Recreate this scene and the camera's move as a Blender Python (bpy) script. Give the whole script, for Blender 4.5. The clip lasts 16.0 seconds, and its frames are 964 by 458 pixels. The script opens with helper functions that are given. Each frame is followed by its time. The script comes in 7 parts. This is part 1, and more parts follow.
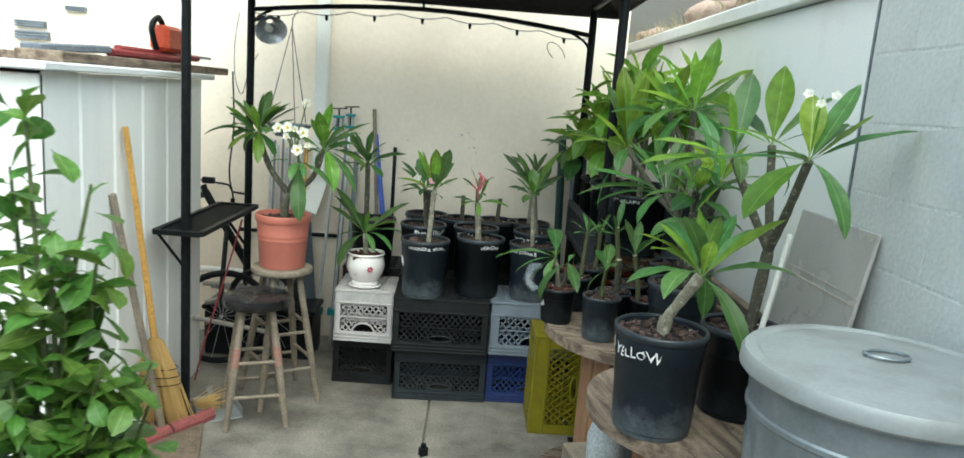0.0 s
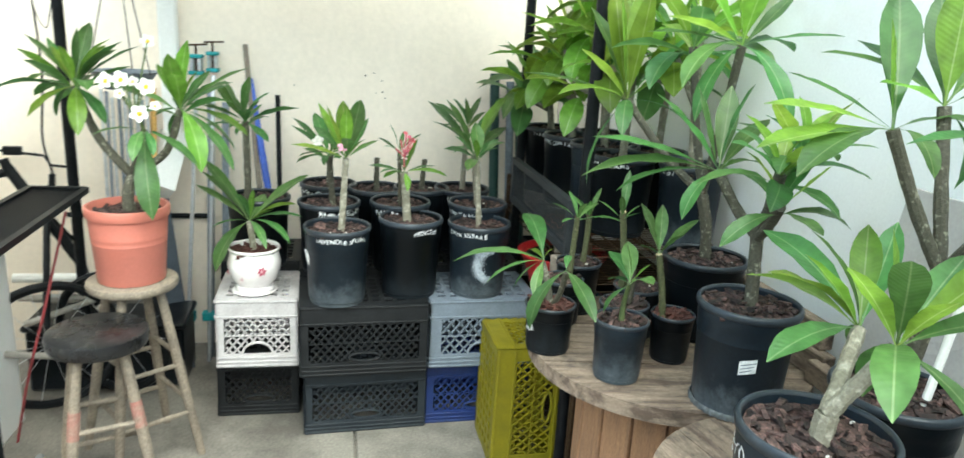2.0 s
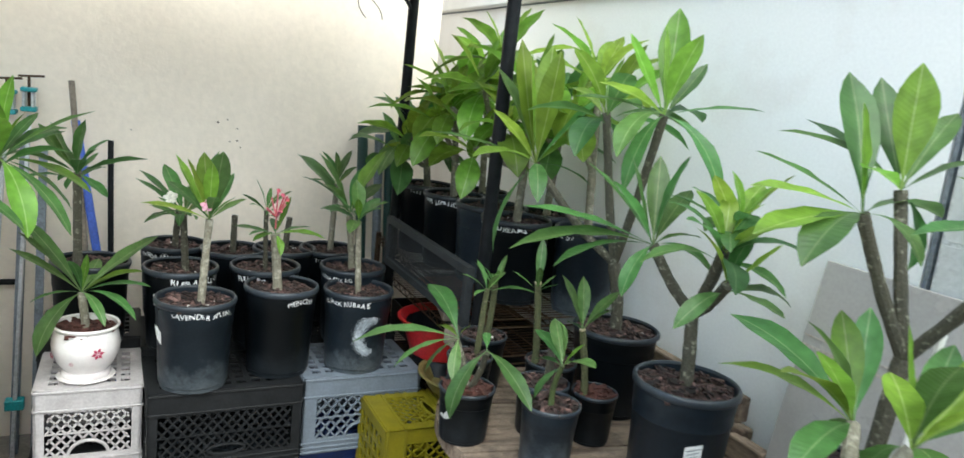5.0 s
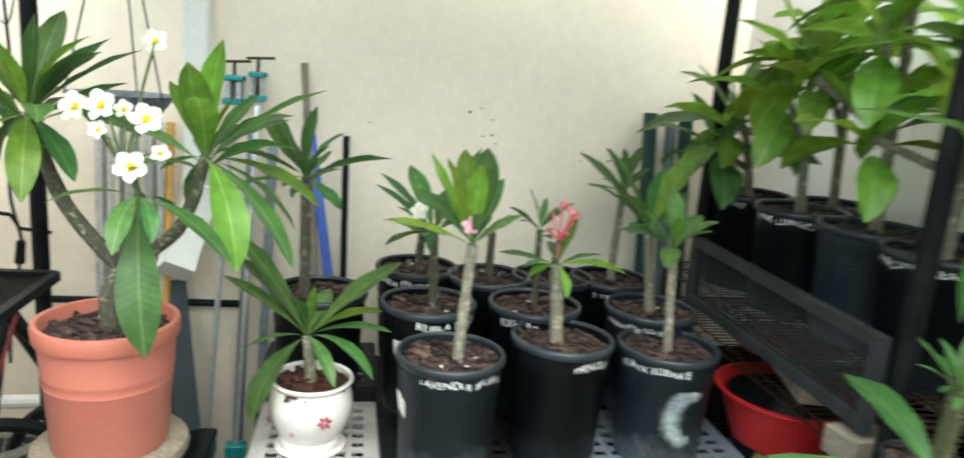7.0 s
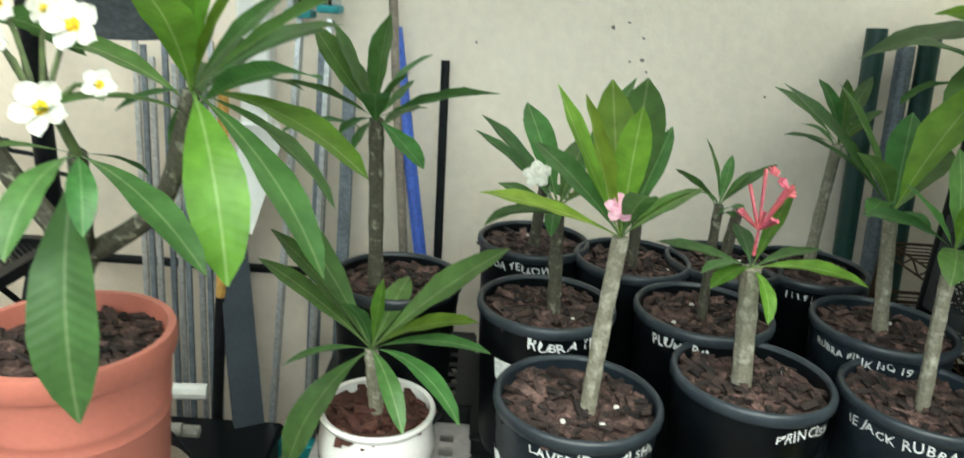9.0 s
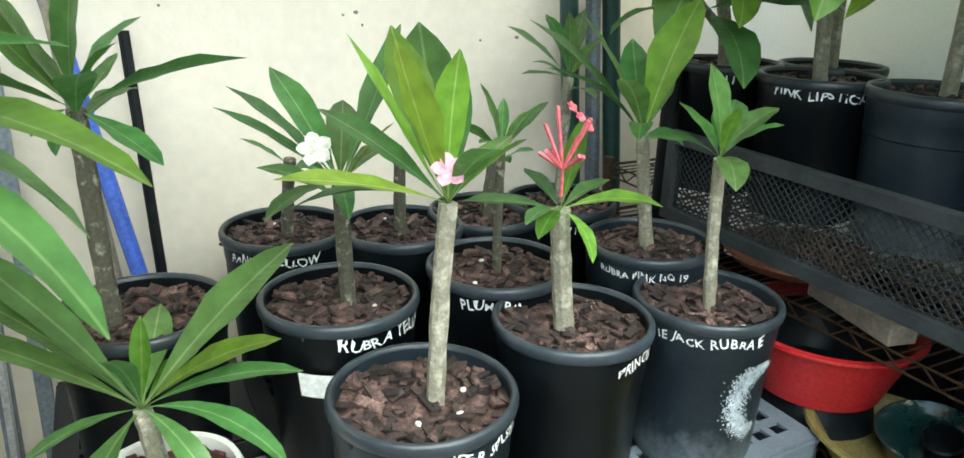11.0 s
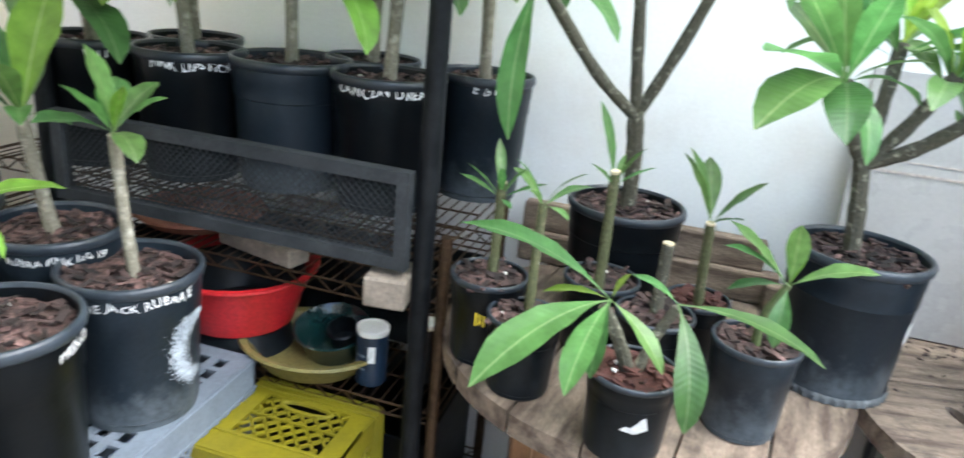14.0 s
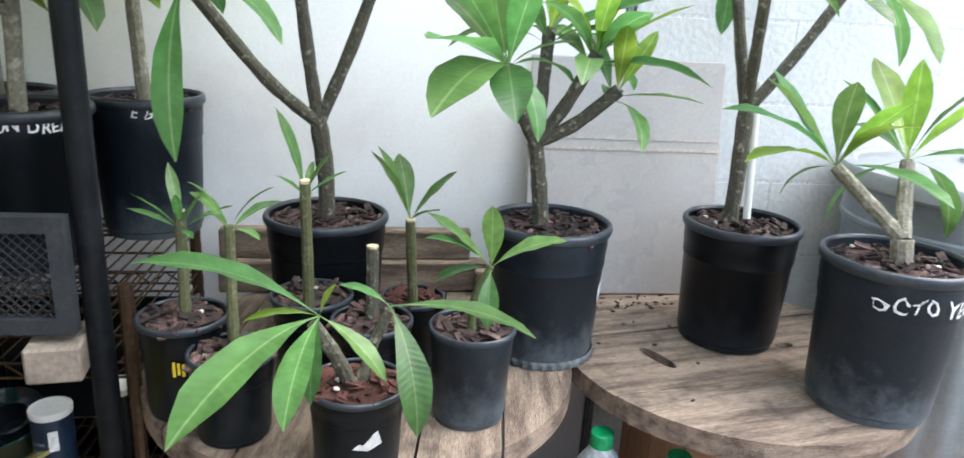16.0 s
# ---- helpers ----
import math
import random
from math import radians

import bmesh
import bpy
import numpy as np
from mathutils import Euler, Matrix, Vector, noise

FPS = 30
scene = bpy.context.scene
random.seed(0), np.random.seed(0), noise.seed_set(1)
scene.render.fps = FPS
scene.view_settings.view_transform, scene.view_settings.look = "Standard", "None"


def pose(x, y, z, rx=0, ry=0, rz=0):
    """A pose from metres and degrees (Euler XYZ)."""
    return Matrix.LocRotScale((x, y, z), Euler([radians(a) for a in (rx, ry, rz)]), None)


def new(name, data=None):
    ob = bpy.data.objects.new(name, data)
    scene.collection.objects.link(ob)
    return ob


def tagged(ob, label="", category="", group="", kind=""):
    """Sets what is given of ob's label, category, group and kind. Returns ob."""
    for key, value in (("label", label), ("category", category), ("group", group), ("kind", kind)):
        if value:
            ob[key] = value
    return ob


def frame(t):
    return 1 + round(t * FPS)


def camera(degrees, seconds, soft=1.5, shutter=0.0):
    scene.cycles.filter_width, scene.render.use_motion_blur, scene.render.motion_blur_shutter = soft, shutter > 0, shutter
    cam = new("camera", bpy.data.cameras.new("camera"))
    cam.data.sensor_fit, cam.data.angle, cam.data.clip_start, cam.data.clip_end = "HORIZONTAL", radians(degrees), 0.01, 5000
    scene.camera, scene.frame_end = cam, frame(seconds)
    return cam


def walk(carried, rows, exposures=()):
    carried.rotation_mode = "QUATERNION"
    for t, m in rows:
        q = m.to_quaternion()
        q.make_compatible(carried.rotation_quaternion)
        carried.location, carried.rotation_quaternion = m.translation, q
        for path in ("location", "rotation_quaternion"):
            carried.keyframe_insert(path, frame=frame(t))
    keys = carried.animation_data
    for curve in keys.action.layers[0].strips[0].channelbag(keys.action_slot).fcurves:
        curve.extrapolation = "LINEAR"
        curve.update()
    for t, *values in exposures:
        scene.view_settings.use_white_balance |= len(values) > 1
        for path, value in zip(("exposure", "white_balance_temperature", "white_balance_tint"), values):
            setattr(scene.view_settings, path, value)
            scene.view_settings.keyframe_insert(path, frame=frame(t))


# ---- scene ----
EXPOSURES = [(0.0, 0.6, 6000, -5), (1.0, 0.73, 6000, -5), (2.0, 1.44, 6000, -4), (2.5, 1.68, 5920, -4), (3.0, 1.36, 6000, 0), (5.5, 1.02, 6030, 3), (7.0, 1.14, 6220, -3), (8.5, 0.94, 6240, -7), (9.5, 1.24, 6060, -6), (10.0, 1.54, 6000, -5), (12.5, 1.82, 6060, -6), (13.0, 2.24, 5900, 0), (13.5, 2.49, 5850, 6), (14.0, 2.04, 5850, 8), (15.0, 1.78, 5980, 10), (16.0, 1.78, 5980, 11)]
cam = camera(66.87, 16.0, shutter=0.45)
ROWS = [
    (0.0, -0.1513, 1.3757, 1.5857, 79.701, -4.311, -0.590),
    (0.5, -0.1237, 1.6445, 1.5901, 78.213, -4.151, -0.920),
    (1.0, -0.1163, 1.9435, 1.6078, 78.347, -5.515, -0.280),
    (1.5, -0.2450, 2.1885, 1.5673, 76.100, -3.548, -3.887),
    (2.0, -0.3645, 2.3369, 1.5992, 74.512, -3.359, -11.145),
    (2.5, -0.4313, 2.4093, 1.6120, 75.763, -0.102, -17.077),
    (3.0, -0.5165, 2.4072, 1.6445, 76.055, -0.018, -29.470),
    (3.2, -0.5415, 2.4077, 1.6543, 75.813, -0.304, -32.834),
    (5.3, -0.5424, 2.6848, 1.5993, 79.339, -6.788, -24.637),
    (5.5, -0.5795, 2.7417, 1.6011, 77.971, -6.281, -24.313),
    (6.0, -0.5713, 2.9649, 1.5427, 77.149, -2.969, -18.990),
    (6.5, -0.6165, 3.2048, 1.5221, 77.700, -4.113, -15.758),
    (7.0, -0.5650, 3.4574, 1.4891, 77.572, -4.557, -8.931),
    (7.5, -0.5700, 3.6530, 1.4678, 75.380, -1.465, -1.420),
    (8.0, -0.6111, 3.8047, 1.4665, 73.630, -1.793, -0.332),
    (8.5, -0.5485, 3.9680, 1.4371, 73.421, -2.415, 0.669),
    (9.0, -0.5110, 4.0516, 1.4233, 71.419, -3.845, 0.778),
    (9.5, -0.4800, 4.1436, 1.4060, 67.159, -3.334, -6.070),
    (10.0, -0.5286, 4.2521, 1.3807, 68.094, -2.267, -16.332),
    (10.2, -0.5625, 4.2815, 1.3660, 69.413, -2.408, -21.107),
    (12.3, -0.7713, 4.1422, 1.4130, 69.806, -1.004, -32.455),
    (12.5, -0.7899, 4.1729, 1.4167, 69.234, -1.588, -36.375),
    (13.0, -0.7950, 4.1840, 1.4214, 69.817, -4.120, -50.503),
    (13.5, -0.7833, 4.1600, 1.4265, 70.111, -5.019, -63.663),
    (14.0, -0.7758, 4.1499, 1.4272, 69.817, -5.388, -72.764),
    (14.5, -0.7548, 4.1361, 1.4110, 70.770, -5.351, -81.347),
    (15.0, -0.7251, 4.1303, 1.4241, 70.792, -3.927, -88.457),
    (15.5, -0.7100, 4.1234, 1.4096, 71.416, -3.714, -93.020),
    (16.0, -0.7173, 4.1212, 1.3982, 72.873, -2.975, -96.581),
]
walk(cam, [(t, pose(x, y, z, rx, ry, rz)) for t, x, y, z, rx, ry, rz in ROWS], EXPOSURES)
# path end
# ---- world, sun ----
SUN_EL, SUN_AZ = radians(56), radians(170)
world = bpy.data.worlds.new("sky")
scene.world = world
world.use_nodes = True
wt = world.node_tree
sky = wt.nodes.new("ShaderNodeTexSky")
sky.sky_type, sky.sun_disc = "NISHITA", False
sky.sun_elevation, sky.sun_rotation = SUN_EL, SUN_AZ
sky.air_density, sky.dust_density, sky.ozone_density = 1.0, 3.0, 1.0
wt.links.new(sky.outputs[0], wt.nodes["Background"].inputs[0])
wt.nodes["Background"].inputs[1].default_value = 0.15
sun_data = bpy.data.lights.new("sun", "SUN")
sun_data.energy, sun_data.angle, sun_data.color = 4.0, radians(100), (1.0, 0.98, 0.89)
sun = new("sun", sun_data)
sun.matrix_world = pose(0, 0, 6, 90 - math.degrees(SUN_EL), 0, 180 - math.degrees(SUN_AZ))

# ---- materials ----
MATS = {}


def material(name, colour, rough=0.6, metal=0.0, second=None, scale=8.0, fine=0.25, bump=0.15, fine_scale=120.0, spread=(0.35, 0.7), translucent=0.0, random_value=0.0, random_hue=0.0, coords="Object", stretch=None, coat=0.0, spec=0.5, dust=None, island=0.0, stain=0.0):
    """A surface with a broad stain between two colours, a fine grain and a fine relief."""
    if name in MATS:
        return MATS[name]
    m = bpy.data.materials.new(name)
    m.use_nodes = True
    nt = m.node_tree
    L = nt.links.new
    b = nt.nodes["Principled BSDF"]
    tc = nt.nodes.new("ShaderNodeTexCoord")
    src = tc.outputs[coords]
    if stretch:
        mp = nt.nodes.new("ShaderNodeMapping")
        mp.inputs["Scale"].default_value = stretch
        L(src, mp.inputs[0])
        src = mp.outputs[0]
    n1 = nt.nodes.new("ShaderNodeTexNoise")
    n1.inputs["Scale"].default_value, n1.inputs["Detail"].default_value = scale, 6.0
    n1.inputs["Roughness"].default_value = 0.62
    L(src, n1.inputs["Vector"])
    ramp = nt.nodes.new("ShaderNodeMapRange")
    ramp.inputs["From Min"].default_value, ramp.inputs["From Max"].default_value = spread
    L(n1.outputs[0], ramp.inputs["Value"])
    mix = nt.nodes.new("ShaderNodeMix")
    mix.data_type = "RGBA"
    mix.inputs[6].default_value = (*colour, 1)
    mix.inputs[7].default_value = (*(second or [c * 0.8 for c in colour]), 1)
    L(ramp.outputs[0], mix.inputs[0])
    n2 = nt.nodes.new("ShaderNodeTexNoise")
    n2.inputs["Scale"].default_value, n2.inputs["Detail"].default_value = fine_scale, 4.0
    L(src, n2.inputs["Vector"])
    val = nt.nodes.new("ShaderNodeMapRange")
    val.inputs["To Min"].default_value, val.inputs["To Max"].default_value = 1 - fine, 1 + fine
    val.inputs["From Min"].default_value, val.inputs["From Max"].default_value = 0.3, 0.7
    L(n2.outputs[0], val.inputs["Value"])
    hsv = nt.nodes.new("ShaderNodeHueSaturation")
    L(mix.outputs[2], hsv.inputs["Color"])
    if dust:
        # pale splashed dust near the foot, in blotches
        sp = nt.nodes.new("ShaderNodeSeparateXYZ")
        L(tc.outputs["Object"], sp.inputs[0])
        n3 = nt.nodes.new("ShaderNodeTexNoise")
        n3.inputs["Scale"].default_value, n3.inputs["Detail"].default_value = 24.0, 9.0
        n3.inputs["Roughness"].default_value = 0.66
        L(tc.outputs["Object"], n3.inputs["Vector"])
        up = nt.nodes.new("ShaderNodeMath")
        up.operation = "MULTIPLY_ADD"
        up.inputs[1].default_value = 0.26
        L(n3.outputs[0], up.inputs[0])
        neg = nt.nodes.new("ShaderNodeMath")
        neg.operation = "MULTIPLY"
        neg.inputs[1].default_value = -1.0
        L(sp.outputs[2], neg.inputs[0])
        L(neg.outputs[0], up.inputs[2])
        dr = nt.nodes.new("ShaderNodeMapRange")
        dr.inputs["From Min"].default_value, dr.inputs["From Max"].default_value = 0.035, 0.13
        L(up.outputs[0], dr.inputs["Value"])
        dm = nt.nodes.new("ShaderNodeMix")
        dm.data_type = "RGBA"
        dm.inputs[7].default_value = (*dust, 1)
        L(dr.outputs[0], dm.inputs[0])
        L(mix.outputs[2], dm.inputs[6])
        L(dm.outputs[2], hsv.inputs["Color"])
    if stain:
        # ragged dark blotches of dirt
        n4 = nt.nodes.new("ShaderNodeTexNoise")
        n4.inputs["Scale"].default_value, n4.inputs["Detail"].default_value = 11.0, 9.0
        n4.inputs["Roughness"].default_value = 0.68
        L(tc.outputs["Object"], n4.inputs["Vector"])
        sr = nt.nodes.new("ShaderNodeMapRange")
        sr.inputs["From Min"].default_value, sr.inputs["From Max"].default_value = 0.5, 0.68
        sr.inputs["To Min"].default_value, sr.inputs["To Max"].default_value = 1.0 + stain * 0.25, 1.0 - stain
        L(n4.outputs[0], sr.inputs["Value"])
        sm = nt.nodes.new("ShaderNodeMath")
        sm.operation = "MULTIPLY"
        L(sr.outputs[0], sm.inputs[0])
        L(val.outputs[0], sm.inputs[1])
        val = sm
    if island:
        # each chip lighter or darker than its neighbours
        ge = nt.nodes.new("ShaderNodeNewGeometry")
        iv = nt.nodes.new("ShaderNodeMapRange")
        iv.inputs["To Min"].default_value, iv.inputs["To Max"].default_value = 1 - island, 1 + island
        L(ge.outputs["Random Per Island"], iv.inputs["Value"])
        im = nt.nodes.new("ShaderNodeMath")
        im.operation = "MULTIPLY"
        L(iv.outputs[0], im.inputs[0])
        L(val.outputs[0], im.inputs[1])
        val = im
    if random_value or random_hue:
        oi = nt.nodes.new("ShaderNodeObjectInfo")
        rv = nt.nodes.new("ShaderNodeMapRange")
        rv.inputs["To Min"].default_value, rv.inputs["To Max"].default_value = 1 - random_value, 1 + random_value
        L(oi.outputs["Random"], rv.inputs["Value"])
        mul = nt.nodes.new("ShaderNodeMath")
        mul.operation = "MULTIPLY"
        L(rv.outputs[0], mul.inputs[0])
        L(val.outputs[0], mul.inputs[1])
        L(mul.outputs[0], hsv.inputs["Value"])
        rh = nt.nodes.new("ShaderNodeMapRange")
        rh.inputs["To Min"].default_value, rh.inputs["To Max"].default_value = 0.5 - random_hue, 0.5 + random_hue
        wn = nt.nodes.new("ShaderNodeTexWhiteNoise")
        wn.noise_dimensions = "1D"
        L(oi.outputs["Random"], wn.inputs["W"])
        L(wn.outputs["Value"], rh.inputs["Value"])
        L(rh.outputs[0], hsv.inputs["Hue"])
    else:
        L(val.outputs[0], hsv.inputs["Value"])
    L(hsv.outputs[0], b.inputs["Base Color"])
    rr = nt.nodes.new("ShaderNodeMapRange")
    rr.inputs["To Min"].default_value, rr.inputs["To Max"].default_value = max(0.03, rough - 0.1), min(1.0, rough + 0.12)
    L(n1.outputs[0], rr.inputs["Value"])
    L(rr.outputs[0], b.inputs["Roughness"])
    b.inputs["Metallic"].default_value = metal
    b.inputs["Coat Weight"].default_value = coat
    b.inputs["Specular IOR Level"].default_value = spec
    if bump:
        bp = nt.nodes.new("ShaderNodeBump")
        bp.inputs["Strength"].default_value, bp.inputs["Distance"].default_value = bump, 0.004
        add = nt.nodes.new("ShaderNodeMath")
        L(n1.outputs[0], add.inputs[0])
        L(n2.outputs[0], add.inputs[1])
        L(add.outputs[0], bp.inputs["Height"])
        L(bp.outputs[0], b.inputs["Normal"])
    if translucent:
        tr = nt.nodes.new("ShaderNodeBsdfTranslucent")
        L(hsv.outputs[0], tr.inputs["Color"])
        ms = nt.nodes.new("ShaderNodeMixShader")
        ms.inputs[0].default_value = translucent
        L(b.outputs[0], ms.inputs[1])
        L(tr.outputs[0], ms.inputs[2])
        L(ms.outputs[0], nt.nodes["Material Output"].inputs[0])
    MATS[name] = m
    return m


def leaf_material(name, blade, rib, translucent):
    """A green blade with a pale midrib, side veins in relief and a random shade for each leaf."""
    m = bpy.data.materials.new(name)
    m.use_nodes = True
    nt = m.node_tree
    L = nt.links.new
    b = nt.nodes["Principled BSDF"]
    tc = nt.nodes.new("ShaderNodeTexCoord")
    sep = nt.nodes.new("ShaderNodeSeparateXYZ")
    L(tc.outputs["Object"], sep.inputs[0])
    ab = nt.nodes.new("ShaderNodeMath")
    ab.operation = "ABSOLUTE"
    L(sep.outputs[0], ab.inputs[0])
    mid = nt.nodes.new("ShaderNodeMapRange")
    mid.inputs["From Min"].default_value, mid.inputs["From Max"].default_value = 0.003, 0.009
    mid.inputs["To Min"].default_value, mid.inputs["To Max"].default_value = 1.0, 0.0
    L(ab.outputs[0], mid.inputs["Value"])
    k = nt.nodes.new("ShaderNodeMath")
    k.operation = "MULTIPLY_ADD"
    k.inputs[1].default_value = -0.55
    L(ab.outputs[0], k.inputs[0])
    L(sep.outputs[1], k.inputs[2])
    sc = nt.nodes.new("ShaderNodeMath")
    sc.operation = "MULTIPLY"
    sc.inputs[1].default_value = 150.0
    L(k.outputs[0], sc.inputs[0])
    sn = nt.nodes.new("ShaderNodeMath")
    sn.operation = "SINE"
    L(sc.outputs[0], sn.inputs[0])
    vein = nt.nodes.new("ShaderNodeMapRange")
    vein.inputs["From Min"].default_value, vein.inputs["From Max"].default_value = 0.75, 1.0
    vein.inputs["To Max"].default_value = 0.03
    L(sn.outputs[0], vein.inputs["Value"])
    mx = nt.nodes.new("ShaderNodeMath")
    mx.operation = "MAXIMUM"
    L(mid.outputs[0], mx.inputs[0])
    L(vein.outputs[0], mx.inputs[1])
    nz = nt.nodes.new("ShaderNodeTexNoise")
    nz.inputs["Scale"].default_value, nz.inputs["Detail"].default_value = 6.0, 5.0
    L(tc.outputs["Object"], nz.inputs["Vector"])
    mix = nt.nodes.new("ShaderNodeMix")
    mix.data_type = "RGBA"
    mix.inputs[6].default_value, mix.inputs[7].default_value = (*blade, 1), (*rib, 1)
    L(mx.outputs[0], mix.inputs[0])
    oi = nt.nodes.new("ShaderNodeObjectInfo")
    rv = nt.nodes.new("ShaderNodeMapRange")
    rv.inputs["To Min"].default_value, rv.inputs["To Max"].default_value = 0.65, 1.35
    L(oi.outputs["Random"], rv.inputs["Value"])
    nv = nt.nodes.new("ShaderNodeMapRange")
    nv.inputs["From Min"].default_value, nv.inputs["From Max"].default_value = 0.3, 0.7
    nv.inputs["To Min"].default_value, nv.inputs["To Max"].default_value = 0.72, 1.28
    L(nz.outputs[0], nv.inputs["Value"])
    mul = nt.nodes.new("ShaderNodeMath")
    mul.operation = "MULTIPLY"
    L(rv.outputs[0], mul.inputs[0])
    L(nv.outputs[0], mul.inputs[1])
    wn = nt.nodes.new("ShaderNodeTexWhiteNoise")
    wn.noise_dimensions = "1D"
    L(oi.outputs["Random"], wn.inputs["W"])
    rh = nt.nodes.new("ShaderNodeMapRange")
    rh.inputs["To Min"].default_value, rh.inputs["To Max"].default_value = 0.475, 0.52
    L(wn.outputs["Value"], rh.inputs["Value"])
    hsv = nt.nodes.new("ShaderNodeHueSaturation")
    L(mix.outputs[2], hsv.inputs["Color"])
    L(mul.outputs[0], hsv.inputs["Value"])
    L(rh.outputs[0], hsv.inputs["Hue"])
    L(hsv.outputs[0], b.inputs["Base Color"])
    b.inputs["Roughness"].default_value = 0.36
    b.inputs["Specular IOR Level"].default_value = 0.5
    bp = nt.nodes.new("ShaderNodeBump")
    bp.inputs["Strength"].default_value, bp.inputs["Distance"].default_value = 0.07, 0.005
    L(sn.outputs[0], bp.inputs["Height"])
    L(bp.outputs[0], b.inputs["Normal"])
    tr = nt.nodes.new("ShaderNodeBsdfTranslucent")
    L(hsv.outputs[0], tr.inputs["Color"])
    ms = nt.nodes.new("ShaderNodeMixShader")
    ms.inputs[0].default_value = translucent
    L(b.outputs[0], ms.inputs[1])
    L(tr.outputs[0], ms.inputs[2])
    L(ms.outputs[0], nt.nodes["Material Output"].inputs[0])
    return m


LEAF = leaf_material("leaf_green", (0.092, 0.205, 0.056), (0.2, 0.31, 0.125), 0.5)
YOUNG = leaf_material("leaf_young", (0.195, 0.345, 0.045), (0.33, 0.46, 0.14), 0.58)
CITRUS = leaf_material("leaf_citrus", (0.1, 0.205, 0.035), (0.26, 0.4, 0.1), 0.4)
CONCRETE = material("concrete", (0.2205, 0.2034, 0.1746), 0.85, second=(0.0945, 0.0855, 0.0729), scale=2.4, fine=0.19, spread=(0.4, 0.62), bump=0.3, fine_scale=90, coords="Object")
STUCCO = material("stucco", (0.86, 0.765, 0.645), 0.9, second=(0.77, 0.68, 0.57), scale=1.6, fine=0.035, bump=0.28, fine_scale=45)
WHITE_BOARD = material("white_board", (0.79, 0.8, 0.79), 0.55, stain=0.07, second=(0.7, 0.71, 0.7), scale=1.5, fine=0.03, bump=0.05)
BLOCK = material("painted_block", (0.62, 0.64, 0.635), 0.8, second=(0.545, 0.565, 0.565), scale=3, fine=0.07, bump=0.5, fine_scale=70, random_value=0.03)
MORTAR = material("mortar", (0.6, 0.62, 0.615), 0.9, second=(0.53, 0.55, 0.55), scale=10)
PANEL = material("stained_white_panel", (0.86, 0.865, 0.86), 0.6, second=(0.74, 0.7, 0.67), scale=2.2, fine=0.03, bump=0.06, spread=(0.52, 0.8))
GREY_BOARD = material("grey_board", (0.4136, 0.4004, 0.3872), 0.27, second=(0.352, 0.3256, 0.308), scale=3, fine=0.05, bump=0.05)
SHED = material("shed_metal", (0.9, 0.895, 0.87), 0.5, second=(0.83, 0.825, 0.81), scale=3, fine=0.04, bump=0.04, stretch=(3, 3, 0.4))
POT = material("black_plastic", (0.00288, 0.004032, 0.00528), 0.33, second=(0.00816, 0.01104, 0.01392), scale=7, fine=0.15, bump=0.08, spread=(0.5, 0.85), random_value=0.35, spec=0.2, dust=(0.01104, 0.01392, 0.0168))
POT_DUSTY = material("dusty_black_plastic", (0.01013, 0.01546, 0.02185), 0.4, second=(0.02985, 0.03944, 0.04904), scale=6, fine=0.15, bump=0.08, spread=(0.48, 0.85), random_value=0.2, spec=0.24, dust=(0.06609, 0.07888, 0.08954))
# Rims paler than the pots: sky sheen and dust put into the colour.
RIM = material("sheen_rim_plastic", (0.017, 0.022, 0.029), 0.36, second=(0.028, 0.036, 0.045), scale=16, fine=0.15, bump=0.06, spec=0.45, random_value=0.3)
PEBBLE = material("white_pebble", (0.7, 0.68, 0.63), 0.7, second=(0.55, 0.52, 0.47), scale=30)
TERRA = material("coral_plastic", (0.4836, 0.1535, 0.1116), 0.5, second=(0.4092, 0.1395, 0.107), scale=5, fine=0.05, bump=0.05)
CERAMIC = material("glazed_ceramic", (0.8, 0.78, 0.76), 0.12, second=(0.72, 0.66, 0.66), scale=9, fine=0.03, bump=0.0, coat=0.5)
CERAMIC_PINK = material("ceramic_motif", (0.45, 0.07, 0.13), 0.2, second=(0.3, 0.05, 0.1), scale=60, bump=0)
MULCH = material("bark_mulch", (0.0221, 0.01173, 0.00952), 0.8, second=(0.13, 0.076, 0.067), scale=50, island=0.88, fine=0.5, bump=0.5, fine_scale=260, spread=(0.45, 0.75))
RED_MULCH = material("red_mulch", (0.085, 0.027, 0.019), 0.9, second=(0.042, 0.016, 0.012), scale=60, fine=0.5, bump=0.6, fine_scale=260)
STEM = material("grey_stem", (0.19, 0.175, 0.13), 0.75, second=(0.4, 0.38, 0.31), scale=45, fine=0.25, bump=0.7, fine_scale=170, spread=(0.5, 0.7))
STEM_DARK = material("dark_stem", (0.07, 0.065, 0.045), 0.75, second=(0.3, 0.29, 0.22), scale=60, fine=0.3, bump=0.8, fine_scale=170, spread=(0.56, 0.68))
STUB = material("olive_stub", (0.075, 0.08, 0.033), 0.65, second=(0.2, 0.175, 0.11), scale=55, fine=0.3, bump=0.6, fine_scale=150, spread=(0.6, 0.72))
STEM_GREEN = material("green_stem", (0.095, 0.13, 0.04), 0.6, second=(0.055, 0.07, 0.03), scale=40, fine=0.2, bump=0.4)
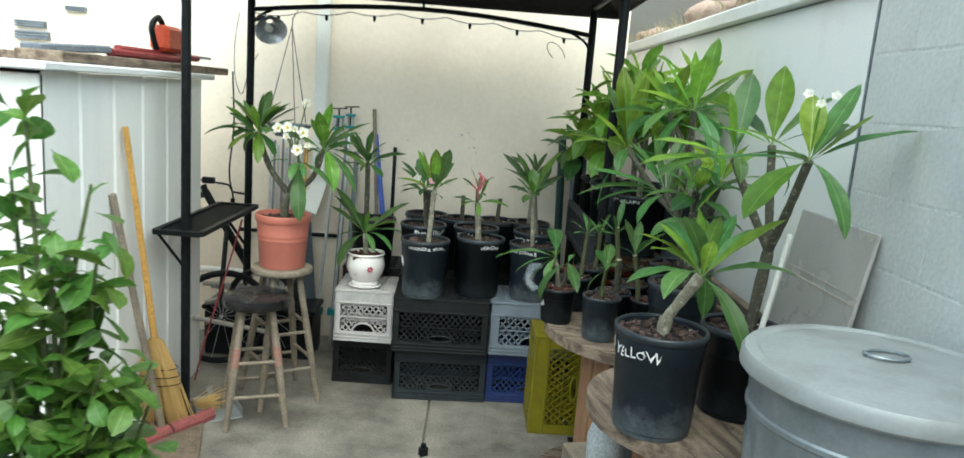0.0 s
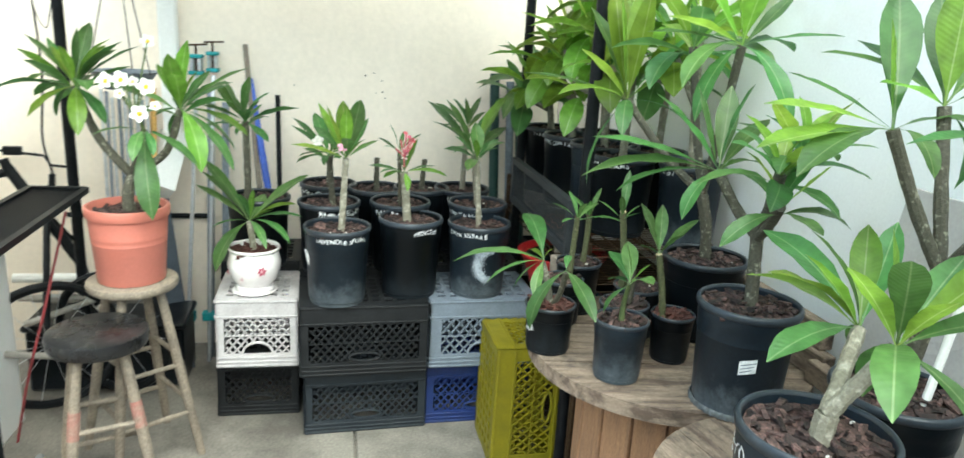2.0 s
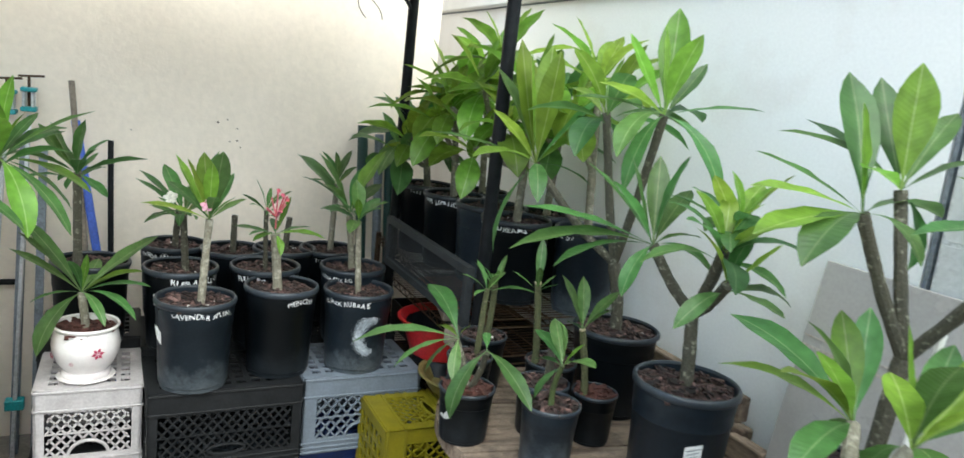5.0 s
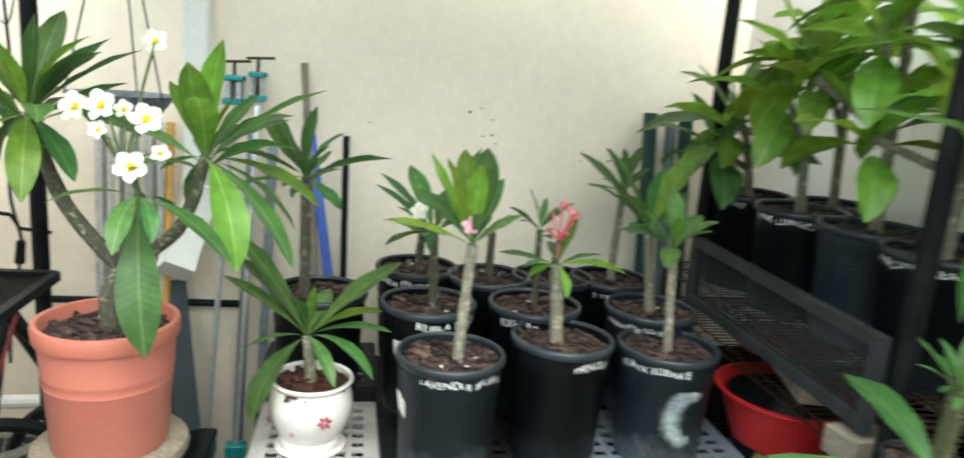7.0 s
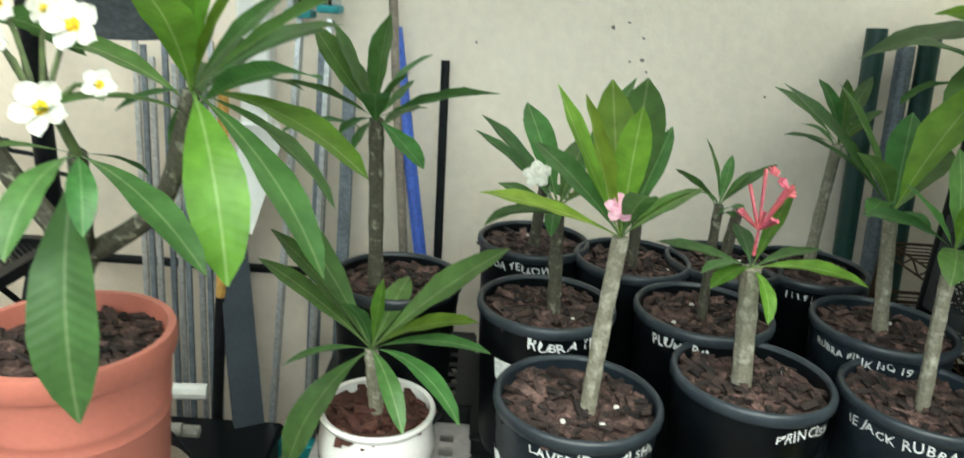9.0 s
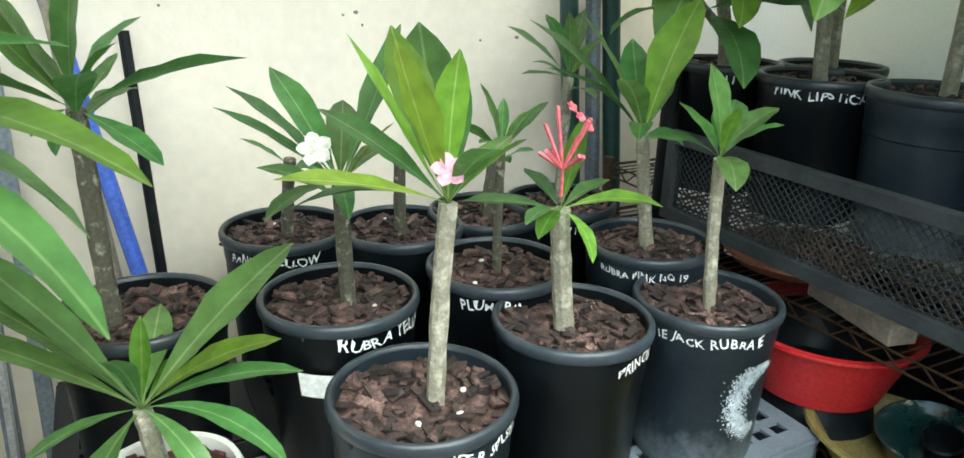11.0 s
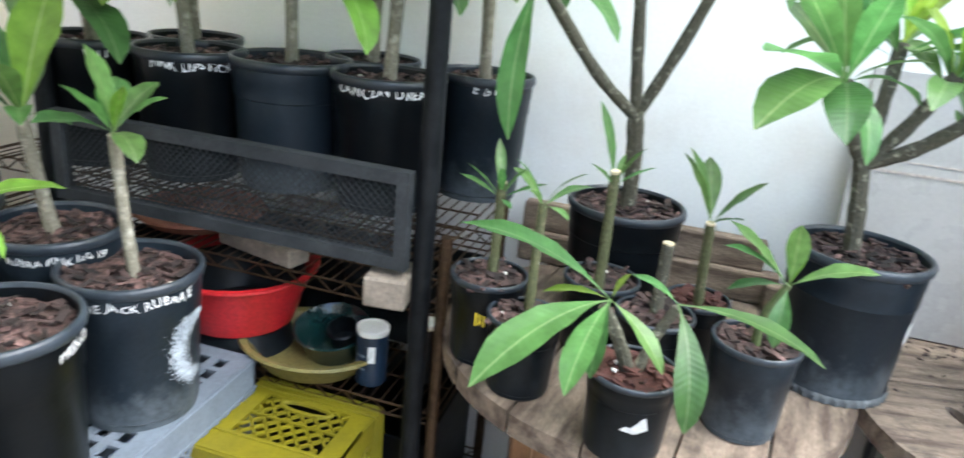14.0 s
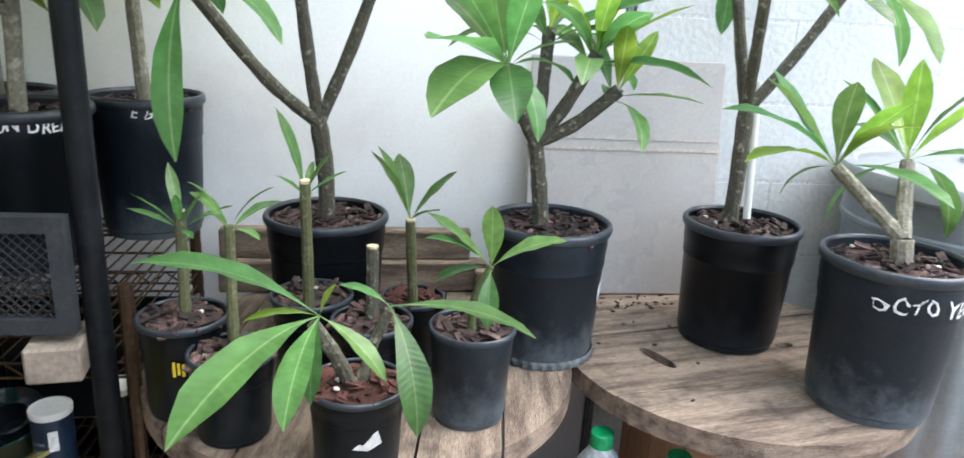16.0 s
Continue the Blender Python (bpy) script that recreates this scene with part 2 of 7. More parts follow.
CUT_WOOD = material("cut_stem", (0.6, 0.5, 0.33), 0.8, scale=80)
WOOD_GREY = material("weathered_wood", (0.25, 0.19, 0.14), 0.85, second=(0.095, 0.066, 0.048), scale=6, fine=0.34, bump=0.8, spread=(0.42, 0.62), stretch=(5.28, 0.616, 5.28), random_value=0.15, stain=0.5)
WOOD_STOOL = material("stool_wood", (0.255, 0.2125, 0.1615), 0.7, second=(0.1445, 0.119, 0.0935), scale=12, fine=0.25, bump=0.3)
STAVE = material("spool_stave", (0.357, 0.1955, 0.102), 0.8, second=(0.221, 0.1275, 0.0765), scale=9, fine=0.25, bump=0.4, stretch=(6.8, 6.8, 0.68), random_value=0.2)
PALE_WOOD = material("pale_timber", (0.2376, 0.198, 0.1584), 0.8, second=(0.144, 0.1188, 0.0936), scale=14, stain=0.4, fine=0.2, bump=0.3)
BLACK_METAL = material("black_metal", (0.0056, 0.0063, 0.0077), 0.45, second=(0.0126, 0.014, 0.0154), scale=20, fine=0.2, bump=0.05, spec=0.12)
GALV = material("galvanised", (0.3128, 0.3496, 0.3772), 0.45, metal=0.55, second=(0.2024, 0.23, 0.2484), scale=6, fine=0.06, bump=0.08)
GALV_LID = material("galvanised_lid", (0.3036, 0.322, 0.3312), 0.55, metal=0.3, second=(0.2116, 0.2208, 0.2116), scale=5, fine=0.04, bump=0.08, spread=(0.5, 0.75))
ALU = material("aluminium", (0.6, 0.62, 0.64), 0.35, metal=0.8, second=(0.5, 0.52, 0.55), scale=20)
DARK_STEEL = material("dark_steel", (0.06, 0.075, 0.095), 0.5, metal=0.3, second=(0.04, 0.05, 0.065), scale=9, fine=0.12)
STEEL_GREY = material("grey_steel", (0.22, 0.25, 0.29), 0.45, metal=0.3, second=(0.14, 0.16, 0.19), scale=20)
OLD_PVC = material("dirty_pvc", (0.42, 0.4, 0.36), 0.6, second=(0.22, 0.205, 0.18), scale=12, fine=0.15)
PVC = material("white_pvc", (0.8, 0.8, 0.77), 0.45, second=(0.74, 0.73, 0.69), scale=6, fine=0.04, bump=0.03)
MESH_DUSTY = material("dusty_black_mesh", (0.02112, 0.024, 0.02688), 0.6, second=(0.04032, 0.04416, 0.048), scale=12, fine=0.2, bump=0.05, spec=0.2)
BRASS = material("rusty_wire", (0.085, 0.054, 0.031), 0.5, metal=0.7, second=(0.06, 0.035, 0.02), scale=40)
BLUE = material("blue_plastic", (0.06, 0.13, 0.55), 0.4, second=(0.05, 0.1, 0.42), scale=10)
TEAL = material("teal_paint", (0.02, 0.28, 0.3), 0.45, second=(0.02, 0.2, 0.22), scale=12)
GREEN_DARK = material("dark_green_plastic", (0.008, 0.035, 0.028), 0.4, second=(0.015, 0.05, 0.04), scale=12)
RED = material("red_plastic", (0.42, 0.015, 0.02), 0.4, second=(0.33, 0.015, 0.018), scale=8, bump=0.03)
FADED_RED = material("faded_red_paint", (0.3, 0.12, 0.1), 0.75, second=(0.24, 0.18, 0.14), scale=30, fine=0.2)
RED_BRICK = material("red_paver", (0.27, 0.07, 0.07), 0.85, second=(0.18, 0.065, 0.06), scale=20, fine=0.2, bump=0.4)
STRAW = material("straw", (0.62, 0.42, 0.16), 0.75, second=(0.5, 0.32, 0.11), scale=30, fine=0.3, bump=0.5, stretch=(20, 20, 1.0))
BROOM_WOOD = material("yellow_handle", (0.62, 0.36, 0.1), 0.45, second=(0.5, 0.28, 0.07), scale=12)
FABRIC = material("canopy_fabric", (0.045, 0.035, 0.04), 0.9, second=(0.03, 0.025, 0.03), scale=30, bump=0.2)
VINYL = material("black_vinyl", (0.012, 0.012, 0.013), 0.27, second=(0.08, 0.08, 0.08), scale=16, fine=0.2, bump=0.25, spread=(0.6, 0.8))
MARKER = material("white_marker", (0.72, 0.73, 0.73), 0.6, bump=0)
YELLOW_MARK = material("yellow_marker", (0.75, 0.6, 0.03), 0.6, bump=0)
CHALK = material("faded_spray_paint", (0.36, 0.4, 0.44), 0.8, second=(0.2, 0.23, 0.26), scale=22, fine=0.3, bump=0)
PAPER = material("paper_label", (0.75, 0.76, 0.76), 0.6, second=(0.62, 0.63, 0.64), scale=30, bump=0.05)
FOIL = material("silver_sticker", (0.66, 0.67, 0.68), 0.35, metal=0.4, scale=40)
PETAL = material("white_petal", (0.8, 0.79, 0.7), 0.5, second=(0.82, 0.8, 0.74), scale=20, translucent=0.3, bump=0)
PETAL_EYE = material("yellow_petal_eye", (0.8, 0.55, 0.03), 0.5, bump=0)
PETAL_PINK = material("pink_petal", (0.72, 0.32, 0.45), 0.5, second=(0.75, 0.55, 0.6), scale=30, translucent=0.3, bump=0)
BUD_RED = material("red_bud", (0.55, 0.11, 0.18), 0.5, second=(0.4, 0.08, 0.06), scale=40, bump=0)
CRATES = {
    "white": material("white_crate", (0.48, 0.46, 0.46), 0.5, second=(0.33, 0.31, 0.31), scale=9, fine=0.1),
    "black": material("black_crate", (0.0075, 0.00825, 0.009375), 0.5, second=(0.0165, 0.018, 0.0195), scale=14, fine=0.25, spec=0.25),
    "slate": material("slate_crate", (0.0132, 0.018, 0.0234), 0.5, second=(0.027, 0.033, 0.039), scale=14, fine=0.25, spec=0.3),
    "grey": material("grey_crate", (0.1656, 0.1978, 0.2392), 0.55, second=(0.1196, 0.1426, 0.1748), scale=9, fine=0.1),
    "blue": material("blue_crate", (0.01, 0.027, 0.135), 0.45, second=(0.012, 0.028, 0.1), scale=9),
    "yellow": material("yellow_crate", (0.23, 0.1978, 0.00552), 0.5, second=(0.1564, 0.1334, 0.00736), scale=9, fine=0.08),
}

# ---- mesh helpers ----


def mesh_of(name, bm, mat, smooth=35):
    me = bpy.data.meshes.new(name)
    bm.normal_update()
    bm.to_mesh(me)
    bm.free()
    for m in mat if isinstance(mat, (list, tuple)) else [mat]:
        me.materials.append(m)
    if smooth:
        me.polygons.foreach_set("use_smooth", [True] * len(me.polygons))
        me.set_sharp_from_angle(angle=radians(smooth))
    return me


def part(name, bm, mat, parent, label="", at=None, smooth=35):
    """Links a bmesh (or a finished mesh) as one mesh object under a thing or a part."""
    me = bm if isinstance(bm, bpy.types.Mesh) else mesh_of(name, bm, mat, smooth)
    ob = new(name, me)
    ob.parent = parent
    if at is not None:
        ob.matrix_local = at
    return tagged(ob, label)


def thing(name, x, y, z, label, category, group="", kind="", turn=0.0, tilt=(0, 0)):
    ob = new(name)
    ob.empty_display_size = 0.05
    ob.matrix_world = pose(x, y, z, tilt[0], tilt[1], turn)
    return tagged(ob, label, category, group, kind)


def solid(name, bm, mat, label, category, group="", kind="", smooth=35):
    return tagged(new(name, mesh_of(name, bm, mat, smooth)), label, category, group, kind)


def box(bm, x0, x1, y0, y1, z0, z1, bevel=0.0, m=None):
    vs = [bm.verts.new((x, y, z)) for z in (z0, z1) for y in (y0, y1) for x in (x0, x1)]
    fs = [bm.faces.new([vs[i] for i in q]) for q in ((0, 2, 3, 1), (4, 5, 7, 6), (0, 1, 5, 4), (2, 6, 7, 3), (0, 4, 6, 2), (1, 3, 7, 5))]
    if bevel:
        es = {e for f in fs for e in f.edges}
        r = bmesh.ops.bevel(bm, geom=list(es), offset=bevel, segments=1, affect="EDGES", profile=0.5)
        vs = list({v for f in r["faces"] for v in f.verts} | {v for v in vs if v.is_valid})
    if m is not None:
        bmesh.ops.transform(bm, matrix=m, verts=vs)
    return vs


def bar(bm, a, b, w, h=None, up=(0, 0, 1)):
    """A straight bar of rectangular section from a to b."""
    a, b = Vector(a), Vector(b)
    d = (b - a).normalized()
    u = Vector(up)
    if abs(d.dot(u)) > 0.95:
        u = Vector((1, 0, 0))
    s = d.cross(u).normalized() * w / 2
    t = s.cross(d).normalized() * (h or w) / 2
    vs = [bm.verts.new(p + i * s + j * t) for p in (a, b) for i, j in ((-1, -1), (1, -1), (1, 1), (-1, 1))]
    for q in ((0, 3, 2, 1), (4, 5, 6, 7), (0, 1, 5, 4), (1, 2, 6, 5), (2, 3, 7, 6), (3, 0, 4, 7)):
        bm.faces.new([vs[i] for i in q])


def tube(bm, pts, radii, n=8, caps=True):
    pts = [Vector(p) for p in pts]
    if not isinstance(radii, (list, tuple)):
        radii = [radii] * len(pts)
    rings = []
    side = None
    for i, p in enumerate(pts):
        d = (pts[min(i + 1, len(pts) - 1)] - pts[max(i - 1, 0)]).normalized()
        if side is None:
            side = d.cross(Vector((0.31, 0.72, 0.62))).normalized()
        side = (side - d * side.dot(d)).normalized()
        t = d.cross(side)
        rings.append([bm.verts.new(p + radii[i] * (side * math.cos(a) + t * math.sin(a))) for a in (2 * math.pi * k / n for k in range(n))])
    for r, s in zip(rings, rings[1:]):
        for k in range(n):
            bm.faces.new((r[k], r[(k + 1) % n], s[(k + 1) % n], s[k]))
    if caps:
        bm.faces.new(rings[0][::-1])
        bm.faces.new(rings[-1])


def curve_points(pts, steps=5):
    """A smooth line through the points."""
    pts = [Vector(p) for p in pts]
    out = []
    for i in range(len(pts) - 1):
        p0, p1, p2, p3 = pts[max(i - 1, 0)], pts[i], pts[i + 1], pts[min(i + 2, len(pts) - 1)]
        for k in range(steps):
            t = k / steps
            out.append(0.5 * (2 * p1 + (p2 - p0) * t + (2 * p0 - 5 * p1 + 4 * p2 - p3) * t * t + (3 * p1 - 3 * p2 + p3 - p0) * t ** 3))
    return out + [pts[-1]]


def lathe(bm, profile, n=28, arc=None, flute=None):
    rings = []
    for j, (r, z) in enumerate(profile):
        rings.append([bm.verts.new(((r + (flute(a, z) if flute else 0)) * math.cos(a), (r + (flute(a, z) if flute else 0)) * math.sin(a), z)) for a in (2 * math.pi * k / n for k in range(n))])
    for r, s in zip(rings, rings[1:]):
        for k in range(n):
            bm.faces.new((r[k], r[(k + 1) % n], s[(k + 1) % n], s[k]))
    return rings

# ---- the setting ----
BACK_Y, WALL_X = 5.9, 1.02
bm = bmesh.new()
box(bm, -60, 60, -60, 60, -0.3, -0.02)
solid("ground", bm, CONCRETE, "dusty concrete yard ground", "ground", kind="structure")
# slabs with a joint
floor = thing("floor", 0, 0, 0, "worn dusty concrete slab floor with a joint", "floor", kind="structure")
for x0, x1, y0, y1 in ((-1.7, -0.275, 3.2, 5.89), (-0.265, 1.0, 3.2, 5.89), (-1.7, -0.275, -1.5, 3.19), (-0.265, 1.0, -1.5, 3.19)):
    bm = bmesh.new()
    box(bm, x0, x1, y0, y1, -0.05, 0.0, 0.004)
    part("slab", bm, CONCRETE, floor)
bm = bmesh.new()
box(bm, -7, 0.75, BACK_Y, BACK_Y + 4.0, -0.05, 4.2)
north = solid("wall_north", bm, STUCCO, "cream stucco house wall with stains", "wall", kind="structure")
wall = thing("wall_east", 0, 0, 0, "grey-white painted concrete block wall", "wall", kind="structure")
bm = bmesh.new()
box(bm, WALL_X + 0.006, WALL_X + 0.2, 3.56, BACK_Y + 4.0, -0.05, 1.99)
box(bm, WALL_X - 0.0145, WALL_X + 0.2, -4, 3.558, -0.05, 2.62)
part("mortar", bm, MORTAR, wall)
bm = bmesh.new()
box(bm, WALL_X - 0.045, WALL_X + 0.22, 3.562, BACK_Y + 4.0, 1.992, 2.06, 0.008)
part("coping", bm, WHITE_BOARD, wall)
# Unseen wall added to block low light from the south.
bm = bmesh.new()
box(bm, -7, WALL_X + 0.2, -2.3, -2.1, -0.05, 3.2)
solid("wall_south", bm, STUCCO, "unseen cream stucco wall added behind the yard to block light", "wall", kind="structure")
# sheet panel against the wall
bm = bmesh.new()
box(bm, 1.008, 1.02, 3.585, 8.2, 0.02, 1.985, 0.002)
solid("wall_panel", bm, PANEL, "large smooth white sheet panel fixed to the wall", "wall panel", kind="structure")
# Solid grey strips stand in for shade in the gaps round the panel.
for name, y0, y1, z0, z1 in (("trim_side", 3.5685, 3.5785, 0.0, 1.99), ("trim_top", 3.586, 8.2, 1.9855, 1.9915)):
    bm = bmesh.new()
    box(bm, 1.0065, 1.022, y0, y1, z0, z1)
    solid(name, bm, STEEL_GREY, "grey strip standing in for the shaded gap along the white panel", "seam", kind="structure")
bm = bmesh.new()
box(bm, -0.006, 0.006, -0.235, 0.235, 0, 0.565, 0.002)
board = solid("leaning_board", bm, GREY_BOARD, "pale pinkish-grey board leaning on the wall behind pots", "board")
board.matrix_world = pose(0.902, 3.567, 0.735, 0, 8.8, 0)
STAIN = material("brown_stain", (0.4, 0.33, 0.28), 0.9, second=(0.46, 0.42, 0.39), scale=9, bump=0)
for z0, z1 in ((0.35, 0.356), (0.376, 0.379)):
    bm = bmesh.new()
    box(bm, -0.0075, -0.0055, -0.234, 0.234, z0, z1)
    part("stained_seam", bm, STAIN, board)
rnd = random.Random(15)
for k in range(9):
    bm = bmesh.new()
    s = rnd.uniform(0.002, 0.006)
    x, z = (-0.16 + rnd.uniform(-0.05, 0.05), 1.3 + rnd.uniform(-0.06, 0.08)) if k < 6 else (rnd.uniform(-0.6, 0.4), rnd.uniform(1.2, 1.7))
    bm.faces.new([bm.verts.new((x + s * rnd.uniform(0.6, 1.3) * math.cos(a), BACK_Y - 0.0012, z + s * rnd.uniform(0.5, 1.2) * math.sin(a))) for a in (2 * math.pi * j / 7 for j in range(7))])
    part("chipped_spot", bm, WOOD_STOOL, north)

# ---- gazebo ----
gz = thing("gazebo", -0.46, 5.05, 0, "black metal grill gazebo with a dark fabric canopy", "gazebo")
POSTS = {"lf": (-0.935, -0.45), "rf": (0.922, -0.45), "lb": (-0.925, 0.43), "rb": (0.929, 0.45)}
for k, (px, py) in POSTS.items():
    bm = bmesh.new()
    tube(bm, [(px, py, 0), (px, py, 2.12)], 0.021, 12)
    box(bm, px - 0.05, px + 0.05, py - 0.05, py + 0.05, 0.0, 0.008)
    part("post", bm, BLACK_METAL, gz)
for py, lift in ((-0.45, 0.14), (0.44, 0.0)):
    bm = bmesh.new()
    tube(bm, [(-0.93 + 1.86 * k / 12, py, lift + 1.955 + 0.07 * math.sin(math.pi * k / 12)) for k in range(13)], 0.013, 8)
    bar(bm, (0, py, lift + 2.02), (0, py, lift + 2.1), 0.012)
    part("arched_beam", bm, BLACK_METAL, gz)
    for s in (-1, 1):
        bm = bmesh.new()
        tube(bm, curve_points([(s * 0.93, py, lift + 1.84), (s * 0.89, py, lift + 1.92), (s * 0.76, py, lift + 1.985)], 4), 0.008, 6)
        part("brace", bm, BLACK_METAL, gz)
for s in (-0.93, 0.93):
    bm = bmesh.new()
    tube(bm, [(s, -0.45, 2.1), (s, 0.44, 2.1)], 0.014, 8)
    part("side_rail", bm, BLACK_METAL, gz)
bm = bmesh.new()
e = [bm.verts.new(p) for p in ((-1.08, -0.58, 2.13), (1.08, -0.58, 2.13), (1.08, 0.56, 2.1), (-1.08, 0.56, 2.1))]
t0, t1 = bm.verts.new((-0.5, 0, 2.6)), bm.verts.new((0.5, 0, 2.6))
lo = [bm.verts.new((v.co.x, v.co.y, v.co.z - 0.035)) for v in e]
for f in ((e[0], e[1], t1, t0), (e[1], e[2], t1), (e[2], e[3], t0, t1), (e[3], e[0], t0)):
    bm.faces.new(f)
for i in range(4):
    bm.faces.new((e[i], lo[i], lo[(i + 1) % 4], e[(i + 1) % 4]))
ob = part("canopy", bm, FABRIC, gz)
md = ob.modifiers.new("thick", "SOLIDIFY")
md.thickness = 0.004
# side shelf of the gazebo
bm = bmesh.new()
for a, b in (((-1.04, -0.53, 0.9), (-0.84, -0.53, 0.9)), ((-1.04, 0.3, 0.9), (-0.84, 0.3, 0.9)), ((-1.04, -0.53, 0.9), (-1.04, 0.3, 0.9)), ((-0.84, -0.53, 0.9), (-0.84, 0.3, 0.9))):
    bar(bm, a, b, 0.022, 0.022)
shelf = part("side_shelf", bm, BLACK_METAL, gz)
for a, b in (((-1.04, -0.5, 0.889), (-0.935, -0.45, 0.72)), ((-1.04, 0.28, 0.889), (-0.93, 0.4, 0.66))):
    bm = bmesh.new()
    bar(bm, a, b, 0.012)
    part("shelf_bracket", bm, BLACK_METAL, gz)


def mesh_screen(bm, u, v, origin, pitch=0.012, w=0.0018):
    """Crossed diagonal wires that fill the parallelogram u, v from origin."""
    o, u, v = Vector(origin), Vector(u), Vector(v)
    lu, lv = u.length, v.length
    eu, ev = u.normalized(), v.normalized()
    nrm = eu.cross(ev)
    c = pitch
    while c < lu + lv:
        for flip in (0, 1):
            a = (min(c, lu), max(0, c - lu))
            b = (max(0, c - lv), min(c, lv))
            pa, pb = ((o + eu * (lu - p[0] if flip else p[0]) + ev * p[1]) for p in (a, b))
            if (pa - pb).length > 0.002:
                bar(bm, pa, pb, w, w, nrm)
        c += pitch


bm = bmesh.new()
mesh_screen(bm, (0.2, 0, 0), (0, 0.83, 0), (-1.04, -0.53, 0.9), 0.014, 0.0024)
part("mesh_top", bm, BLACK_METAL, shelf, smooth=0)

# folded side screen on the right posts
scr = thing("mesh_guard", 0.43, 5.03, 0.955, "black metal frame filled with expanded mesh", "mesh guard")
bm = bmesh.new()
for a, b in (((0, -0.41, -0.085), (0, 0.41, -0.085)), ((0, -0.41, 0.085), (0, 0.41, 0.085)), ((0, -0.397, -0.072), (0, -0.397, 0.072)), ((0, 0.397, -0.072), (0, 0.397, 0.072))):
    bar(bm, a, b, 0.026, 0.026)
part("guard_frame", bm, MESH_DUSTY, scr)
bm = bmesh.new()
mesh_screen(bm, (0, 0.8, 0), (0, 0, 0.16), (0, -0.4, -0.08), 0.016, 0.0019)
part("expanded_mesh", bm, MESH_DUSTY, scr, smooth=0)

# ---- shed ----
shed = thing("garden_shed", -1.55, 3.79, 0, "white ribbed metal garden shed with a flat roof", "shed")
bm = bmesh.new()
prof = []
y = 0.0
while y < 1.24:
    prof += [(0.0, y), (0.0, y + 0.215), (-0.006, y + 0.225), (-0.006, y + 0.24)]
    y += 0.25
prof.append((0.0, 1.41))
for (xa, ya), (xb, yb) in zip(prof, prof[1:]):
    bm.faces.new([bm.verts.new(p) for p in ((xa, ya, 0), (xb, yb, 0), (xb, yb, 1.56), (xa, ya, 1.56))])
bmesh.ops.remove_doubles(bm, verts=bm.verts, dist=0.0005)
box(bm, -1.9, -0.02, 0.02, 1.39, 0, 1.55)
part("wall", bm, SHED, shed, smooth=20)
bm = bmesh.new()
for i in range(11):
    x0 = -1.85 + 0.17 * i
    box(bm, x0, x0 + 0.15, -0.006, 0.015, 0, 1.55, 0.004)
part("end_wall", bm, SHED, shed, smooth=20)
bm = bmesh.new()
box(bm, -2.0, 0.05, -0.06, 1.47, 1.562, 1.592, 0.006)
part("roof", bm, WHITE_BOARD, shed)

# ---- crates, upside down, with lattice sides and a gridded top ----


CRATE_MESHES = {}


def plank_mesh(loops, z0, z1):
    """A flat plank between two heights whose outline is loops[0], with the others cut through it."""
    bm = bmesh.new()
    for z in (z0, z1):
        es = []
        for lp in loops:
            vs = [bm.verts.new((a, b, z)) for a, b in lp]
            es += [bm.edges.new((vs[k - 1], vs[k])) for k in range(len(vs))]
        bmesh.ops.triangle_fill(bm, use_beauty=True, use_dissolve=False, edges=es)
    for lp in loops:
        for k in range(len(lp)):
            p, q = lp[k - 1], lp[k]
            bm.faces.new([bm.verts.new(v) for v in ((*p, z0), (*q, z0), (*q, z1), (*p, z1))])
    bmesh.ops.remove_doubles(bm, verts=bm.verts, dist=0.0001)
    bmesh.ops.recalc_face_normals(bm, faces=bm.faces)
    return bm


